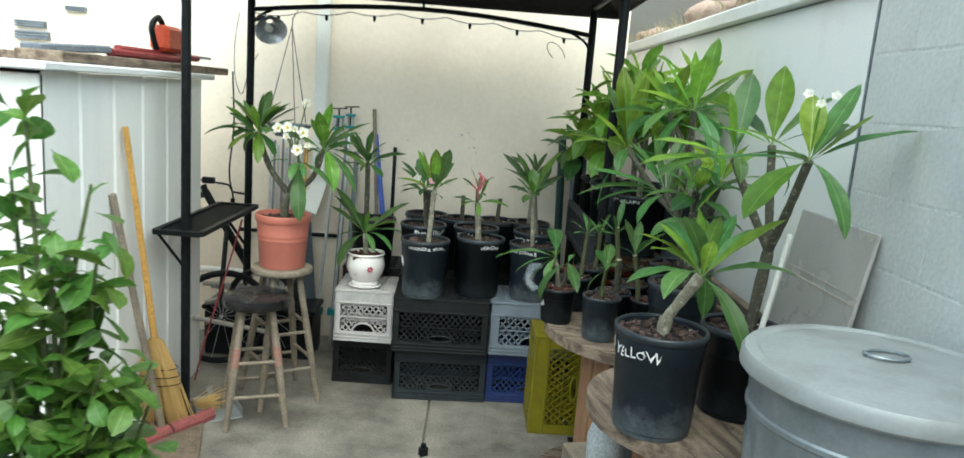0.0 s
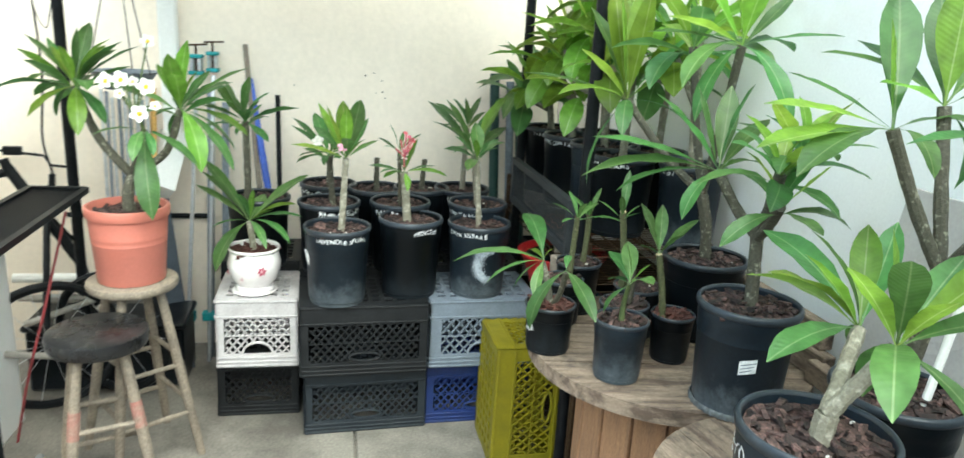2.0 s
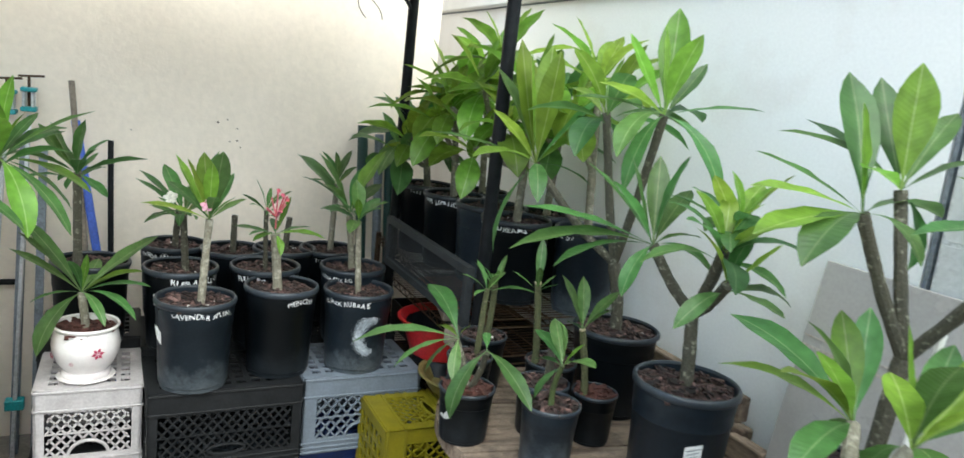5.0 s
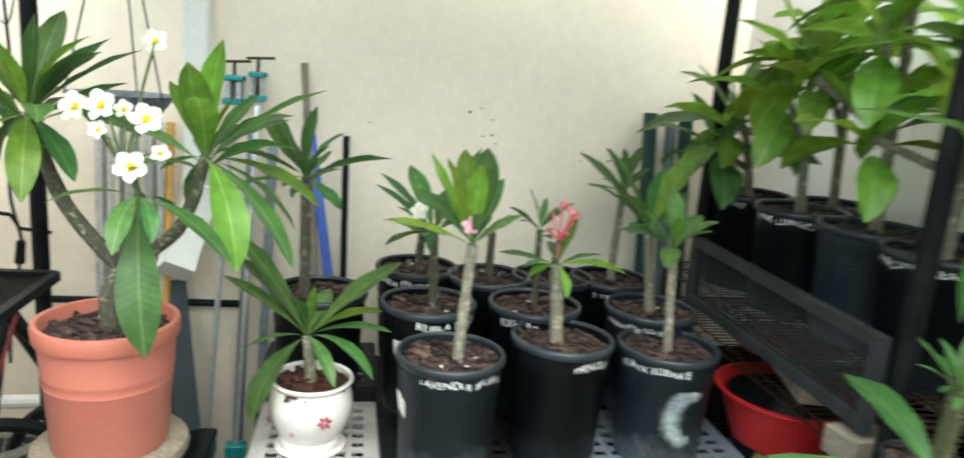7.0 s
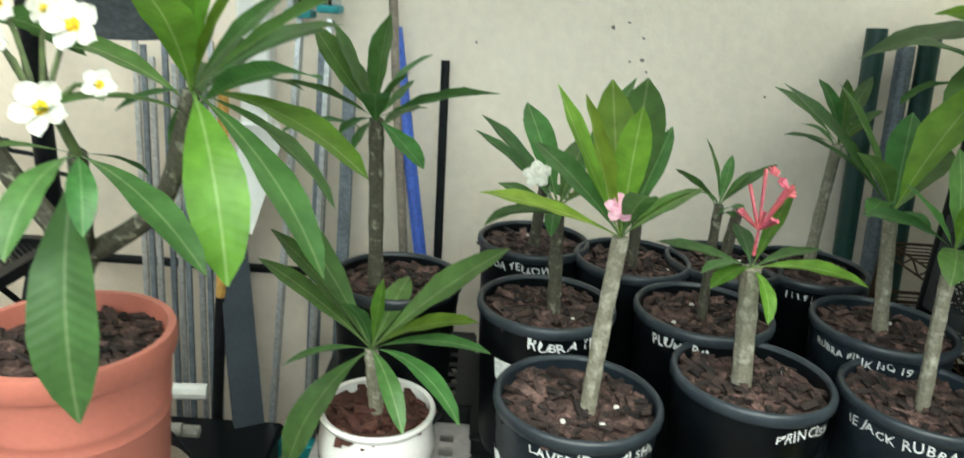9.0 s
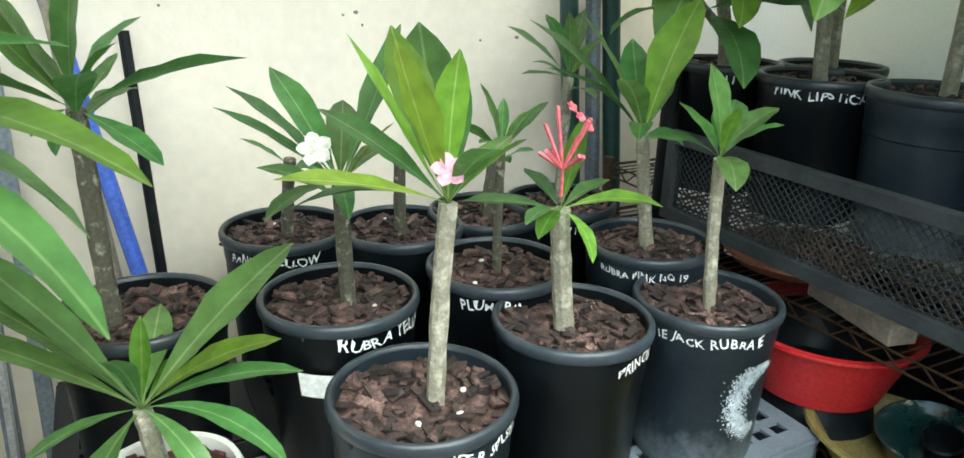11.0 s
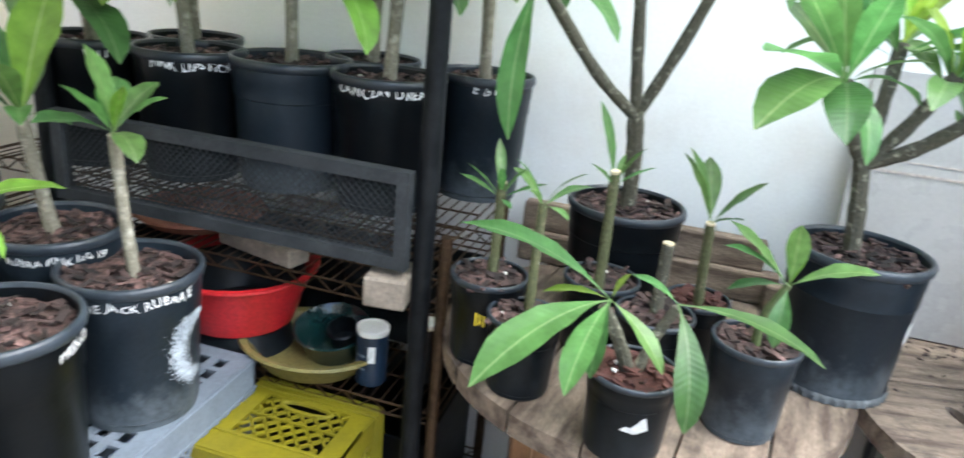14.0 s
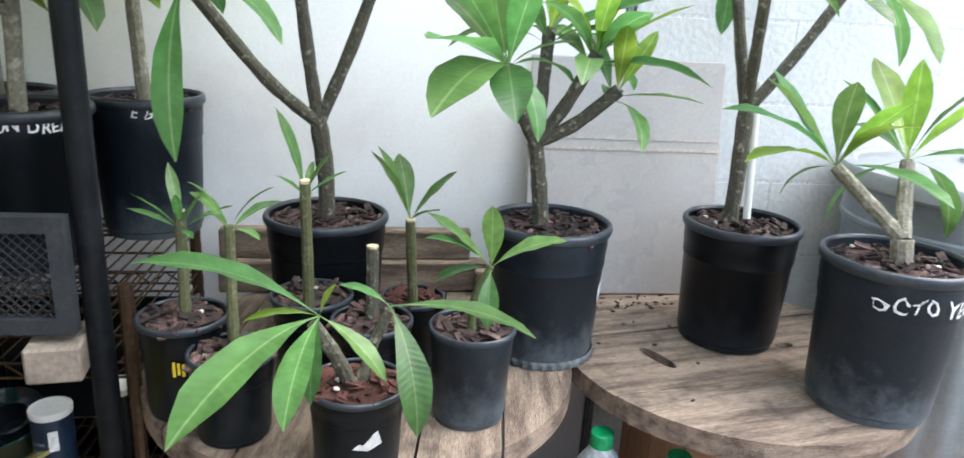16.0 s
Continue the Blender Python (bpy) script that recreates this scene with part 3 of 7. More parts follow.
def crate_side(length, h, colour):
    """One side with its window and hand hole, the ribs of the rim, and the crossed bars in the window."""
    a, t = length / 2, 0.008
    bold = colour in ("yellow", "grey")
    x0, x1 = -a + (0.05 if bold else 0.03), a - (0.05 if bold else 0.03)
    z0, z1 = h * 0.2, h * 0.72
    window = [(x0, z0), (x1, z0), (x1, z1), (x0, z1)]
    bm = plank_mesh([[(-a, 0.0), (a, 0.0), (a, h), (-a, h)], window], -t, 0.0)
    bmesh.ops.transform(bm, matrix=pose(0, 0, 0, 90, 0, 0), verts=bm.verts)
    body = mesh_of("crate_side", bm, CRATES[colour], 25)
    bm = bmesh.new()
    n = max(4, int(length / (0.044 if bold else 0.034)))
    step, height = (x1 - x0) / n, z1 - z0
    w = 0.0065 if bold else 0.0042
    arched = colour in ("white", "grey")
    hz, ha, hb = (z0, 0.056, 0.046) if arched else (z0 + 0.018, 0.06, 0.017)
    for k in range(-n, 2 * n + 1):
        for s in (1, -1):
            pts = [(x0 + k * step + s * height * 0.85 * q / 10, z0 + height * q / 10) for q in range(11)]
            for (xa, za), (xb, zb) in zip(pts, pts[1:]):
                xm, zm = (xa + xb) / 2, (za + zb) / 2
                if x0 <= xa <= x1 and x0 <= xb <= x1 and math.hypot(xm / ha, (zm - hz) / hb) > 1:
                    bar(bm, (xa, 0.004, za), (xb, 0.004, zb), 0.006, w, (0, 1, 0))
    bar(bm, (x0, 0.001, h * 0.47), (x1, 0.001, h * 0.47), 0.004, 0.006, (0, 1, 0))
    bars = mesh_of("crate_lattice", bm, CRATES[colour], 0)
    bm = bmesh.new()
    turn = math.pi if arched else 2 * math.pi
    tube(bm, [(ha * math.cos(turn * k / 16), 0.003, hz + hb * math.sin(turn * k / 16)) for k in range(17)], 0.0055, 6, arched)
    arch = mesh_of("hand_hole_rim", bm, CRATES[colour])
    bm = bmesh.new()
    box(bm, -a + 0.001, a - 0.001, -0.004, 0.0, 0, 0.007, 0.0012)
    rib = mesh_of("rib", bm, CRATES[colour])
    return body, bars, arch, rib


def crate_grid(w, d, h, colour):
    """The slotted base of a crate as one pierced sheet."""
    nx, ny = max(6, int(w / 0.05)), max(5, int(d / 0.05))
    loops = [[(-w / 2 + 0.004, -d / 2 + 0.004), (w / 2 - 0.004, -d / 2 + 0.004), (w / 2 - 0.004, d / 2 - 0.004), (-w / 2 + 0.004, d / 2 - 0.004)]]
    sx, sy = (w - 0.06) / nx, (d - 0.06) / ny
    for i in range(nx):
        for j in range(ny):
            x, y = -w / 2 + 0.03 + sx * i, -d / 2 + 0.03 + sy * j
            loops.append([(x + sx * 0.16, y + sy * 0.2), (x + sx * 0.84, y + sy * 0.2), (x + sx * 0.84, y + sy * 0.8), (x + sx * 0.16, y + sy * 0.8)])
    return mesh_of("crate_grid", plank_mesh(loops, h - 0.006, h + 0.0004), CRATES[colour], 0)


def crate(x, y, z, w, d, h, colour, label, turn=0.0):
    """x, y: the middle of the footprint."""
    ob = thing("milk_crate", x, y, z, label, "crate", "stacked milk crates", turn=turn)
    key = (w, d, h, colour)
    if key not in CRATE_MESHES:
        CRATE_MESHES[key] = (crate_side(w, h, colour), crate_side(d, h, colour), crate_grid(w, d, h, colour))
    s0, s1, top = CRATE_MESHES[key]
    for meshes, m in ((s0, pose(0, -d / 2, 0)), (s0, pose(0, d / 2, 0, 0, 0, 180)), (s1, pose(-w / 2, 0, 0, 0, 0, -90)), (s1, pose(w / 2, 0, 0, 0, 0, 90))):
        side = part("side", meshes[0], None, ob, at=m)
        tagged(part("lattice", meshes[1], None, side), kind="stuff")
        part("hand_hole_rim", meshes[2], None, side)
        for zz in (0.004, h * 0.07, h * 0.135, h * 0.74, h - 0.012):
            part("rib", meshes[3], None, side, at=pose(0, 0, zz))
    part("grid", top, None, ob)
    return ob


LOW, HIGH, BACK = 0.283, 0.286, 0.3
crate(-0.236, 5.155, 0.0, 0.478, 0.33, LOW, "slate", "slate-grey plastic milk crate on the concrete", 3)
crate(-0.245, 5.085, LOW + 0.001, 0.478, 0.33, HIGH, "black", "black plastic milk crate stacked on a grey one", 2)
crate(-0.25, 5.5, 0.0, 0.485, 0.33, BACK, "black", "black plastic milk crate behind the front stack")
crate(-0.25, 5.42, BACK + 0.001, 0.485, 0.33, BACK, "black", "black plastic milk crate stacked behind others")
crate(0.235, 5.19, 0.0, 0.44, 0.33, LOW, "blue", "dark blue plastic milk crate on the concrete", 1)
crate(0.222, 5.125, LOW + 0.001, 0.43, 0.33, HIGH, "grey", "pale blue-grey plastic milk crate under a pot", 1)
crate(0.225, 5.53, 0.0, 0.44, 0.33, BACK, "black", "black plastic milk crate behind the blue one")
crate(0.225, 5.46, BACK + 0.001, 0.44, 0.33, BACK, "black", "black plastic milk crate at the back of the stack")
crate(-0.655, 5.32, 0.0, 0.32, 0.33, 0.279, "black", "black plastic milk crate under a white one")
crate(-0.642, 5.19, 0.28, 0.303, 0.33, 0.279, "white", "dirty white plastic milk crate under a ceramic pot")
crate(-0.655, 5.655, 0.0, 0.32, 0.33, BACK, "black", "black plastic milk crate behind the white stack")
crate(-0.655, 5.525, BACK + 0.001, 0.32, 0.33, BACK, "black", "black plastic milk crate under a tall plumeria")
ob = crate(0, 0, 0, 0.485, 0.3, 0.279, "yellow", "yellow plastic milk crate standing on its end")
ob.matrix_world = pose(0.5, 4.83, 0.2425, 0, -90, 0)

# ---- cable spools as tables ----


def oval(cx, cy, a, b, turn, n=14):
    """A slot's outline."""
    c, s = math.cos(radians(turn)), math.sin(radians(turn))
    out = []
    for k in range(n):
        t = 2 * math.pi * k / n
        x, y = a * math.copysign(abs(math.cos(t)) ** 0.7, math.cos(t)), b * math.sin(t)
        out.append((cx + c * x - s * y, cy + s * x + c * y))
    return out


def spool(x, y, r, h, core, label, turn, slots=(), n=5):
    ob = thing("cable_spool_table", x, y, 0, label, "spool table", "cable spool tables", turn=turn)
    for z in (0.0, h - 0.042):
        w = 2 * r / n
        for i in range(n):
            x0, x1 = -r + i * w + 0.0025, -r + (i + 1) * w - 0.0025
            pts = []
            for k in range(13):
                xx = x0 + (x1 - x0) * k / 12
                pts.append((xx, math.sqrt(max(0.0, r * r - xx * xx))))
            loop = pts + [(a, -b) for a, b in reversed(pts)]
            loop = [q for j, q in enumerate(loop) if (Vector(q) - Vector(loop[j - 1])).length > 1e-5]
            holes = [s for s in slots if all(x0 < a < x1 for a, b in s)] if z > 0 else []
            part("plank", plank_mesh([loop, *holes], z, z + 0.042 - 0.002 * (i % 2)), WOOD_GREY, ob, smooth=0)
    m = 16
    me = None
    for k in range(m):
        if me is None:
            bm = bmesh.new()
            ww = 2 * math.pi * core / m * 0.46
            box(bm, core - 0.022, core, -ww, ww, 0.042, h - 0.043, 0.003)
            me = mesh_of("stave", bm, STAVE)
        part("stave", me, None, ob, at=pose(0, 0, 0, 0, 0, 360 * k / m))
    return ob


spool(0.60, 4.165, 0.405, 0.733, 0.24, "weathered round wooden cable spool used as a table", 82, n=6)
spool(0.606, 3.405, 0.357, 0.733, 0.2, "weathered wooden cable spool table with oval slots", 12, (oval(0.001, 0.177, 0.05, 0.015, 14), oval(-0.01, -0.129, 0.012, 0.022, 0)), 3)

# ---- leaves ----


def leaf_mesh(name, mat, bend, width, fold=0.22, n=9, blunt=1.0):
    """A blade one unit long along +y, on a short stalk, bent downwards by bend degrees along its length."""
    bm = bmesh.new()
    rows = []
    y = z = 0.0
    ang = radians(bend) * 0.25
    for i in range(n + 1):
        t = i / n
        if i:
            ang -= radians(bend) / n
            y += math.cos(ang) / n
            z += math.sin(ang) / n
        u = max(0.0, (t - 0.1) / 0.9)
        w = 0.009 + width / 2 * math.sin(math.pi * u ** 1.3) ** 0.85
        if i == n:
            w = 0.004
        wav = 0.012 * math.sin(i * 2.1)
        c = Vector((0, y, z))
        nz = Vector((0, -math.sin(ang), math.cos(ang)))
        rows.append([bm.verts.new(c + Vector((s * w, 0, 0)) + nz * (abs(s) * w * fold + wav * s * w * 6)) for s in (-1, -0.5, 0, 0.5, 1)])
    for a, b in zip(rows, rows[1:]):
        for k in range(4):
            bm.faces.new((a[k], a[k + 1], b[k + 1], b[k]))
    return mesh_of(name, bm, mat, 60)


BENDS = (-5, 20, 45, 75, 110)
LEAVES = {(k, b): leaf_mesh("leaf", m, b, w) for k, m, w in (("old", LEAF, 0.235), ("young", YOUNG, 0.235), ("narrow", LEAF, 0.165), ("broad", LEAF, 0.31), ("round", LEAF, 0.38), ("wide", YOUNG, 0.33)) for b in BENDS}


def leaf_at(parent, p, az, el, length, kind="old", bend=45, roll=0.0):
    me = LEAVES[(kind, min(BENDS, key=lambda b: abs(b - bend)))]
    part("leaf", me, None, parent, at=Matrix.Translation(p) @ pose(0, 0, 0, 0, 0, az) @ pose(0, 0, 0, el, 0, 0) @ pose(0, 0, 0, 0, roll, 0) @ Matrix.Scale(length, 4))


CHORD = {}
for key, me in LEAVES.items():
    far = max((v.co for v in me.vertices), key=lambda c: c.length)
    CHORD[key] = (math.hypot(far.y, far.z), math.degrees(math.atan2(far.z, far.y)))


def leaf_to(parent, p, v, kind="old", bend=20, roll=0.0):
    """A leaf from p whose point lies at p + v."""
    v = Vector(v)
    ln, ang = CHORD[(kind, bend)]
    az = math.degrees(math.atan2(v.y, v.x)) - 90
    leaf_at(parent, p, az, math.degrees(math.atan2(v.z, math.hypot(v.x, v.y))) - ang, v.length / ln, kind, bend, roll)


def bouquet(parent, tip, ends, seed, wide="old", fill=0, length=0.15):
    """Leaves to given ends (x, y, z, o: grown or y: young), and some more behind them."""
    rnd = random.Random(seed)
    for x, y, z, k, *b in ends:
        leaf_to(parent, tip, (x, y, z), {"y": "young", "n": "narrow", "w": "wide"}.get(k, wide), b[0] if b else rnd.choice((-5, 20, 20, 45)), rnd.uniform(-30, 30) if not b else rnd.uniform(-10, 10))
    if fill:
        rosette(parent, tip, fill, length, seed, wide, top=70, low=0)


def rosette(parent, tip, n, length, seed, kind="old", axis=(0, 0, 1), top=78, low=-15, young=0.35, start=0.0):
    """Leaves round a branch's end: the inner ones upright and young, the outer ones spread and drooping."""
    rnd = random.Random(seed)
    ax = Vector(axis).normalized()
    q = Vector((0, 0, 1)).rotation_difference(ax)
    for i in range(n):
        f = (i + 0.5) / n
        az = start + i * 137.5 + rnd.uniform(-14, 14)
        el = top + (low - top) * f ** 0.8 + rnd.uniform(-9, 9)
        d = q @ Vector((math.cos(radians(az)) * math.cos(radians(el)), math.sin(radians(az)) * math.cos(radians(el)), math.sin(radians(el))))
        az2 = math.degrees(math.atan2(d.y, d.x)) - 90
        el2 = math.degrees(math.asin(max(-1, min(1, d.z))))
        ln = length * rnd.uniform(0.75, 1.08) * (0.72 + 0.28 * min(1, 2.2 * f))
        k = "young" if (f < young and kind == "old") else kind
        bend = 12 + 55 * f + rnd.uniform(-14, 24)
        leaf_at(parent, Vector(tip) - ax * 0.035 * f, az2, el2 + bend * 0.2, ln, k, bend, rnd.uniform(-22, 22))


# ---- pots ----
POT_MESHES = {}


def pot_mesh(r, h, mat, style="nursery"):
    key = (round(r, 3), round(h, 3), mat.name, style)
    if key not in POT_MESHES:
        bm = bmesh.new()
        if style == "nursery":
            b = r * 0.86
            prof = [(0.001, 0.004), (b * 0.93, 0.004), (b * 0.955, 0.0), (b * 0.965, h * 0.045), (b * 0.995, h * 0.055), (b * 1.005, h * 0.1), (r * 0.925, h * 0.7), (r * 0.945, h * 0.71), (r * 0.95, h * 0.82), (r * 0.962, h * 0.83), (r * 0.968, h * 0.93), (r * 0.985, h * 0.935), (r * 1.003, h * 0.948), (r * 1.01, h * 0.97), (r * 1.003, h * 0.988), (r * 0.985, h * 0.999), (r * 0.962, h), (r * 0.942, h * 0.993), (r * 0.932, h * 0.975), (r * 0.928, h * 0.9), (r * 0.9, h * 0.5), (0.001, h * 0.48)]
        elif style == "terra":
            b = r * 0.8
            prof = [(0.001, 0.004), (b * 0.95, 0.004), (b, 0.0), (b * 1.02, h * 0.02), (r * 0.885, h * 0.52), (r * 0.9, h * 0.535), (r * 0.892, h * 0.55), (r * 0.9, h * 0.6), (r * 0.912, h * 0.615), (r * 0.904, h * 0.63), (r * 0.94, h * 0.86), (r * 0.985, h * 0.87), (r * 1.0, h * 0.9), (r * 1.01, h * 0.97), (r * 0.99, h), (r * 0.92, h), (r * 0.9, h * 0.97), (r * 0.85, h * 0.6), (0.001, h * 0.58)]
        else:
            prof = [(0.001, 0.0), (r * 0.7, 0.0), (r * 0.74, h * 0.05), (r * 0.72, h * 0.1), (r * 0.66, h * 0.12), (r * 0.86, h * 0.28), (r * 1.0, h * 0.5), (r * 1.02, h * 0.65), (r * 0.95, h * 0.84), (r * 0.92, h * 0.9), (r * 0.98, h * 0.94), (r * 1.0, h * 0.97), (r * 0.97, h), (r * 0.9, h * 0.985), (r * 0.88, h * 0.8), (r * 0.9, h * 0.5), (0.001, h * 0.48)]
        lathe(bm, prof, 36)
        bmesh.ops.recalc_face_normals(bm, faces=bm.faces)
        POT_MESHES[key] = mesh_of("pot", bm, mat, 40)
    return POT_MESHES[key]


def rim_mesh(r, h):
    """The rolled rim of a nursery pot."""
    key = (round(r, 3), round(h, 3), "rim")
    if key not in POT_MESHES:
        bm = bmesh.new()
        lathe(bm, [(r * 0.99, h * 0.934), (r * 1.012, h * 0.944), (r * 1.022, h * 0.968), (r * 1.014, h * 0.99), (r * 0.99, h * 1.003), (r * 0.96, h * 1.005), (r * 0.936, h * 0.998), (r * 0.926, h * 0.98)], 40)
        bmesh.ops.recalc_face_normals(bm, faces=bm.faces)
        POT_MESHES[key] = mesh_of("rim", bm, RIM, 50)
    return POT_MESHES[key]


def pebble_mesh():
    """A small rounded stone."""
    if "pebble" not in POT_MESHES:
        bm = bmesh.new()
        bmesh.ops.create_icosphere(bm, subdivisions=1, radius=0.005)
        bmesh.ops.scale(bm, vec=(1.2, 0.9, 0.7), verts=bm.verts)
        POT_MESHES["pebble"] = mesh_of("pebble", bm, PEBBLE, 80)
    return POT_MESHES["pebble"]


def soil_mesh(r, mat, seed):
    key = (round(r, 3), mat.name, seed)
    if key not in POT_MESHES:
        rnd = random.Random(seed)
        bm = bmesh.new()
        c = bm.verts.new((0, 0, 0.006))
        rings = []
        for k in (0.35, 0.7, 1.0):
            rings.append([bm.verts.new((r * k * math.cos(a), r * k * math.sin(a), rnd.uniform(-0.004, 0.006))) for a in (2 * math.pi * j / 20 for j in range(20))])
        for j in range(20):
            bm.faces.new((c, rings[0][j], rings[0][(j + 1) % 20]))
            for p, q in zip(rings, rings[1:]):
                bm.faces.new((p[j], q[j], q[(j + 1) % 20], p[(j + 1) % 20]))
        for i in range(int(190 * (r / 0.13) ** 2)):
            a, rr = rnd.uniform(0, 6.283), r * 0.97 * math.sqrt(rnd.random())
            s = rnd.uniform(0.006, 0.019)
            box(bm, -s, s, -s * rnd.uniform(0.25, 0.5), s * 0.35, -0.002, rnd.uniform(0.0015, 0.004), 0,
                pose(rr * math.cos(a), rr * math.sin(a), rnd.uniform(0.003, 0.011), rnd.uniform(-28, 28), rnd.uniform(-28, 28), rnd.uniform(0, 360)))
        POT_MESHES[key] = mesh_of("mulch", bm, mat, 0)
    return POT_MESHES[key]


def letters(text, size, radius_at, z, az, parent, mat, seed=1, slant=0.0, name="lettering"):
    """Hand-lettered text wrapped round a pot, its middle at the bearing az (degrees)."""
    cu = bpy.data.curves.new("writing", "FONT")
    cu.body, cu.size, cu.align_x, cu.resolution_u = text, size, "CENTER", 2
    cu.offset, cu.space_character = size * 0.012, 1.08
    tmp = new("writing", cu)
    me = bpy.data.meshes.new_from_object(tmp.evaluated_get(bpy.context.evaluated_depsgraph_get()))
    bpy.data.objects.remove(tmp)
    bm = bmesh.new()
    bm.from_mesh(me)
    bmesh.ops.triangulate(bm, faces=bm.faces)
    bmesh.ops.subdivide_edges(bm, edges=[e for e in bm.edges if e.calc_length() > size * 0.35], cuts=1)
    rnd = random.Random(seed * 31 + len(text))
    wob = [(rnd.uniform(0.75, 1.25), rnd.uniform(-0.3, 0.3), rnd.uniform(-0.1, 0.1)) for k in range(60)]
    for v in bm.verts:
        x, y = v.co.x, v.co.y
        s, sl, dy = wob[int(x / (0.62 * size) + 30) % 60]
        x, y = x + y * sl, y * s + dy * size
        y += size * 0.12 * math.sin(x / size * 1.7 + seed) + slant * x
        zz = z + y
        r = radius_at(zz) + 0.0012
        a = radians(az) + x / r
        v.co = (r * math.cos(a), r * math.sin(a), zz)
    part(name, bm, mat, parent, smooth=0)


def patch(bm, radius_at, az0, az1, z0, z1, skew=0.0, n=8, lift=0.0012):
    rows = []
    for k in range(n + 1):
        a = radians(az0 + (az1 - az0) * k / n)
        rows.append([bm.verts.new(((radius_at(z) + lift) * math.cos(a), (radius_at(z) + lift) * math.sin(a), z)) for z in (z0 + skew * k / n, z1 + skew * k / n)])
    for p, q in zip(rows, rows[1:]):
        bm.faces.new((p[0], q[0], q[1], p[1]))


def potted(x, y, z, r, h, label, pot_mat=POT, style="nursery", soil=MULCH, fill=0.91, group="potted plumerias", seed=1, name="potted_plumeria"):
    ob = thing(name, x, y, z, label, "potted plant", group)
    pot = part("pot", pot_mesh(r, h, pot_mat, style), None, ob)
    tagged(part("mulch", soil_mesh(r * 0.92, soil, seed % 4), None, ob, at=pose(0, 0, h * fill, 0, 0, seed * 83 % 360)), kind="stuff")
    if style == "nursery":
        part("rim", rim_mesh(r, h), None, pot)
        pick = random.Random(seed * 7 + 3)
        for k in range(pick.choice((0, 1, 2, 3))):
            a, q = pick.uniform(0, 6.283), r * pick.uniform(0.4, 0.78)
            part("pebble", pebble_mesh(), None, ob, at=pose(q * math.cos(a), q * math.sin(a), h * fill + 0.009, 0, 0, 50 * k))
    return ob, pot


def pot_radius(r, h):
    """The outer radius of a nursery pot at a height."""
    return lambda z: r * (0.87 + 0.055 * z / (0.7 * h)) if z < 0.7 * h else r * 0.962


def stem(parent, lines, mat=STEM):
    """Branches: each a list of points and its two end radii, joined in one mesh."""
    for i, (pts, ra, rb) in enumerate(lines):
        bm = bmesh.new()
        c = curve_points(pts, 6)
        n = len(c) - 1
        rnd = random.Random(len(c) + int(1000 * ra))
        tube(bm, c, [(ra + (rb - ra) * k / n) * rnd.uniform(0.93, 1.08) for k in range(n + 1)], 9)
        part("branch" if i else "stem", bm, mat, parent)


def local(ob, *pts):
    """World places as seen from a thing that stands unturned."""
    o = ob.matrix_world.translation
    return [Vector(p) - o for p in pts]


def flower(parent, p, r, facing, petal_mat, eye=True, seed=0):
    """Five overlapping petals round a yellow throat."""
    q = Vector((0, 0, 1)).rotation_difference(Vector(facing).normalized()).to_matrix().to_4x4()
    bm = bmesh.new()
    for k in range(5):
        m = Matrix.Translation(p) @ q @ pose(0, 0, 0, 0, 0, 72 * k + seed) @ pose(0, 0, 0, 25, 12, 0)
        rows = []
        for i, w in enumerate((0.06, 0.22, 0.36, 0.4, 0.31, 0.09)):
            t = (0, 0.27, 0.46, 0.66, 0.85, 1)[i]
            rows.append([bm.verts.new(m @ Vector((s * w * r, t * r, 0.12 * r * (s * s) - 0.15 * r * t * t))) for s in (-1, 0, 1)])
        for j, (a, b) in enumerate(zip(rows, rows[1:])):
            for s in (0, 1):
                f = bm.faces.new((a[s], a[s + 1], b[s + 1], b[s]))
                f.material_index = 1 if (eye and j < 1) else 0
    me = mesh_of("flower", bm, [petal_mat, PETAL_EYE], 60)
    part("flower", me, None, parent)


# pots on the crates
R5, H5 = 0.123, 0.29
RAD = pot_radius(R5, H5)
CR = 0.561
BACK_LEVEL = 0.6025


def crate_plant(x, y, tip, n, length, label, text, az, seed, size=0.022, pot_mat=POT, base=(0, 0), mat=STEM, ra=0.013, rb=0.011, kind="old", top=78, low=-15, young=0.35, start=0.0, ends=None, wide="old", level=0.571, h=H5):
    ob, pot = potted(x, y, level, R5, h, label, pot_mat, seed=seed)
    zs = h * 0.93
    t = local(ob, tip)[0]
    stem(ob, [([(base[0], base[1], zs - 0.02), (base[0] * 0.5 + t.x * 0.5, base[1] * 0.5 + t.y * 0.5 + 0.004, (zs + t.z) / 2), t], ra, rb)], mat)
    if ends:
        bouquet(ob, t, ends, seed, wide, n, length)
    elif n:
        rosette(ob, t, n, length, seed, kind, top=top, low=low, young=young, start=start)
    if text:
        letters(text, size, pot_radius(R5, h), h * 0.86, az, pot, MARKER, seed)
    return ob, pot, t


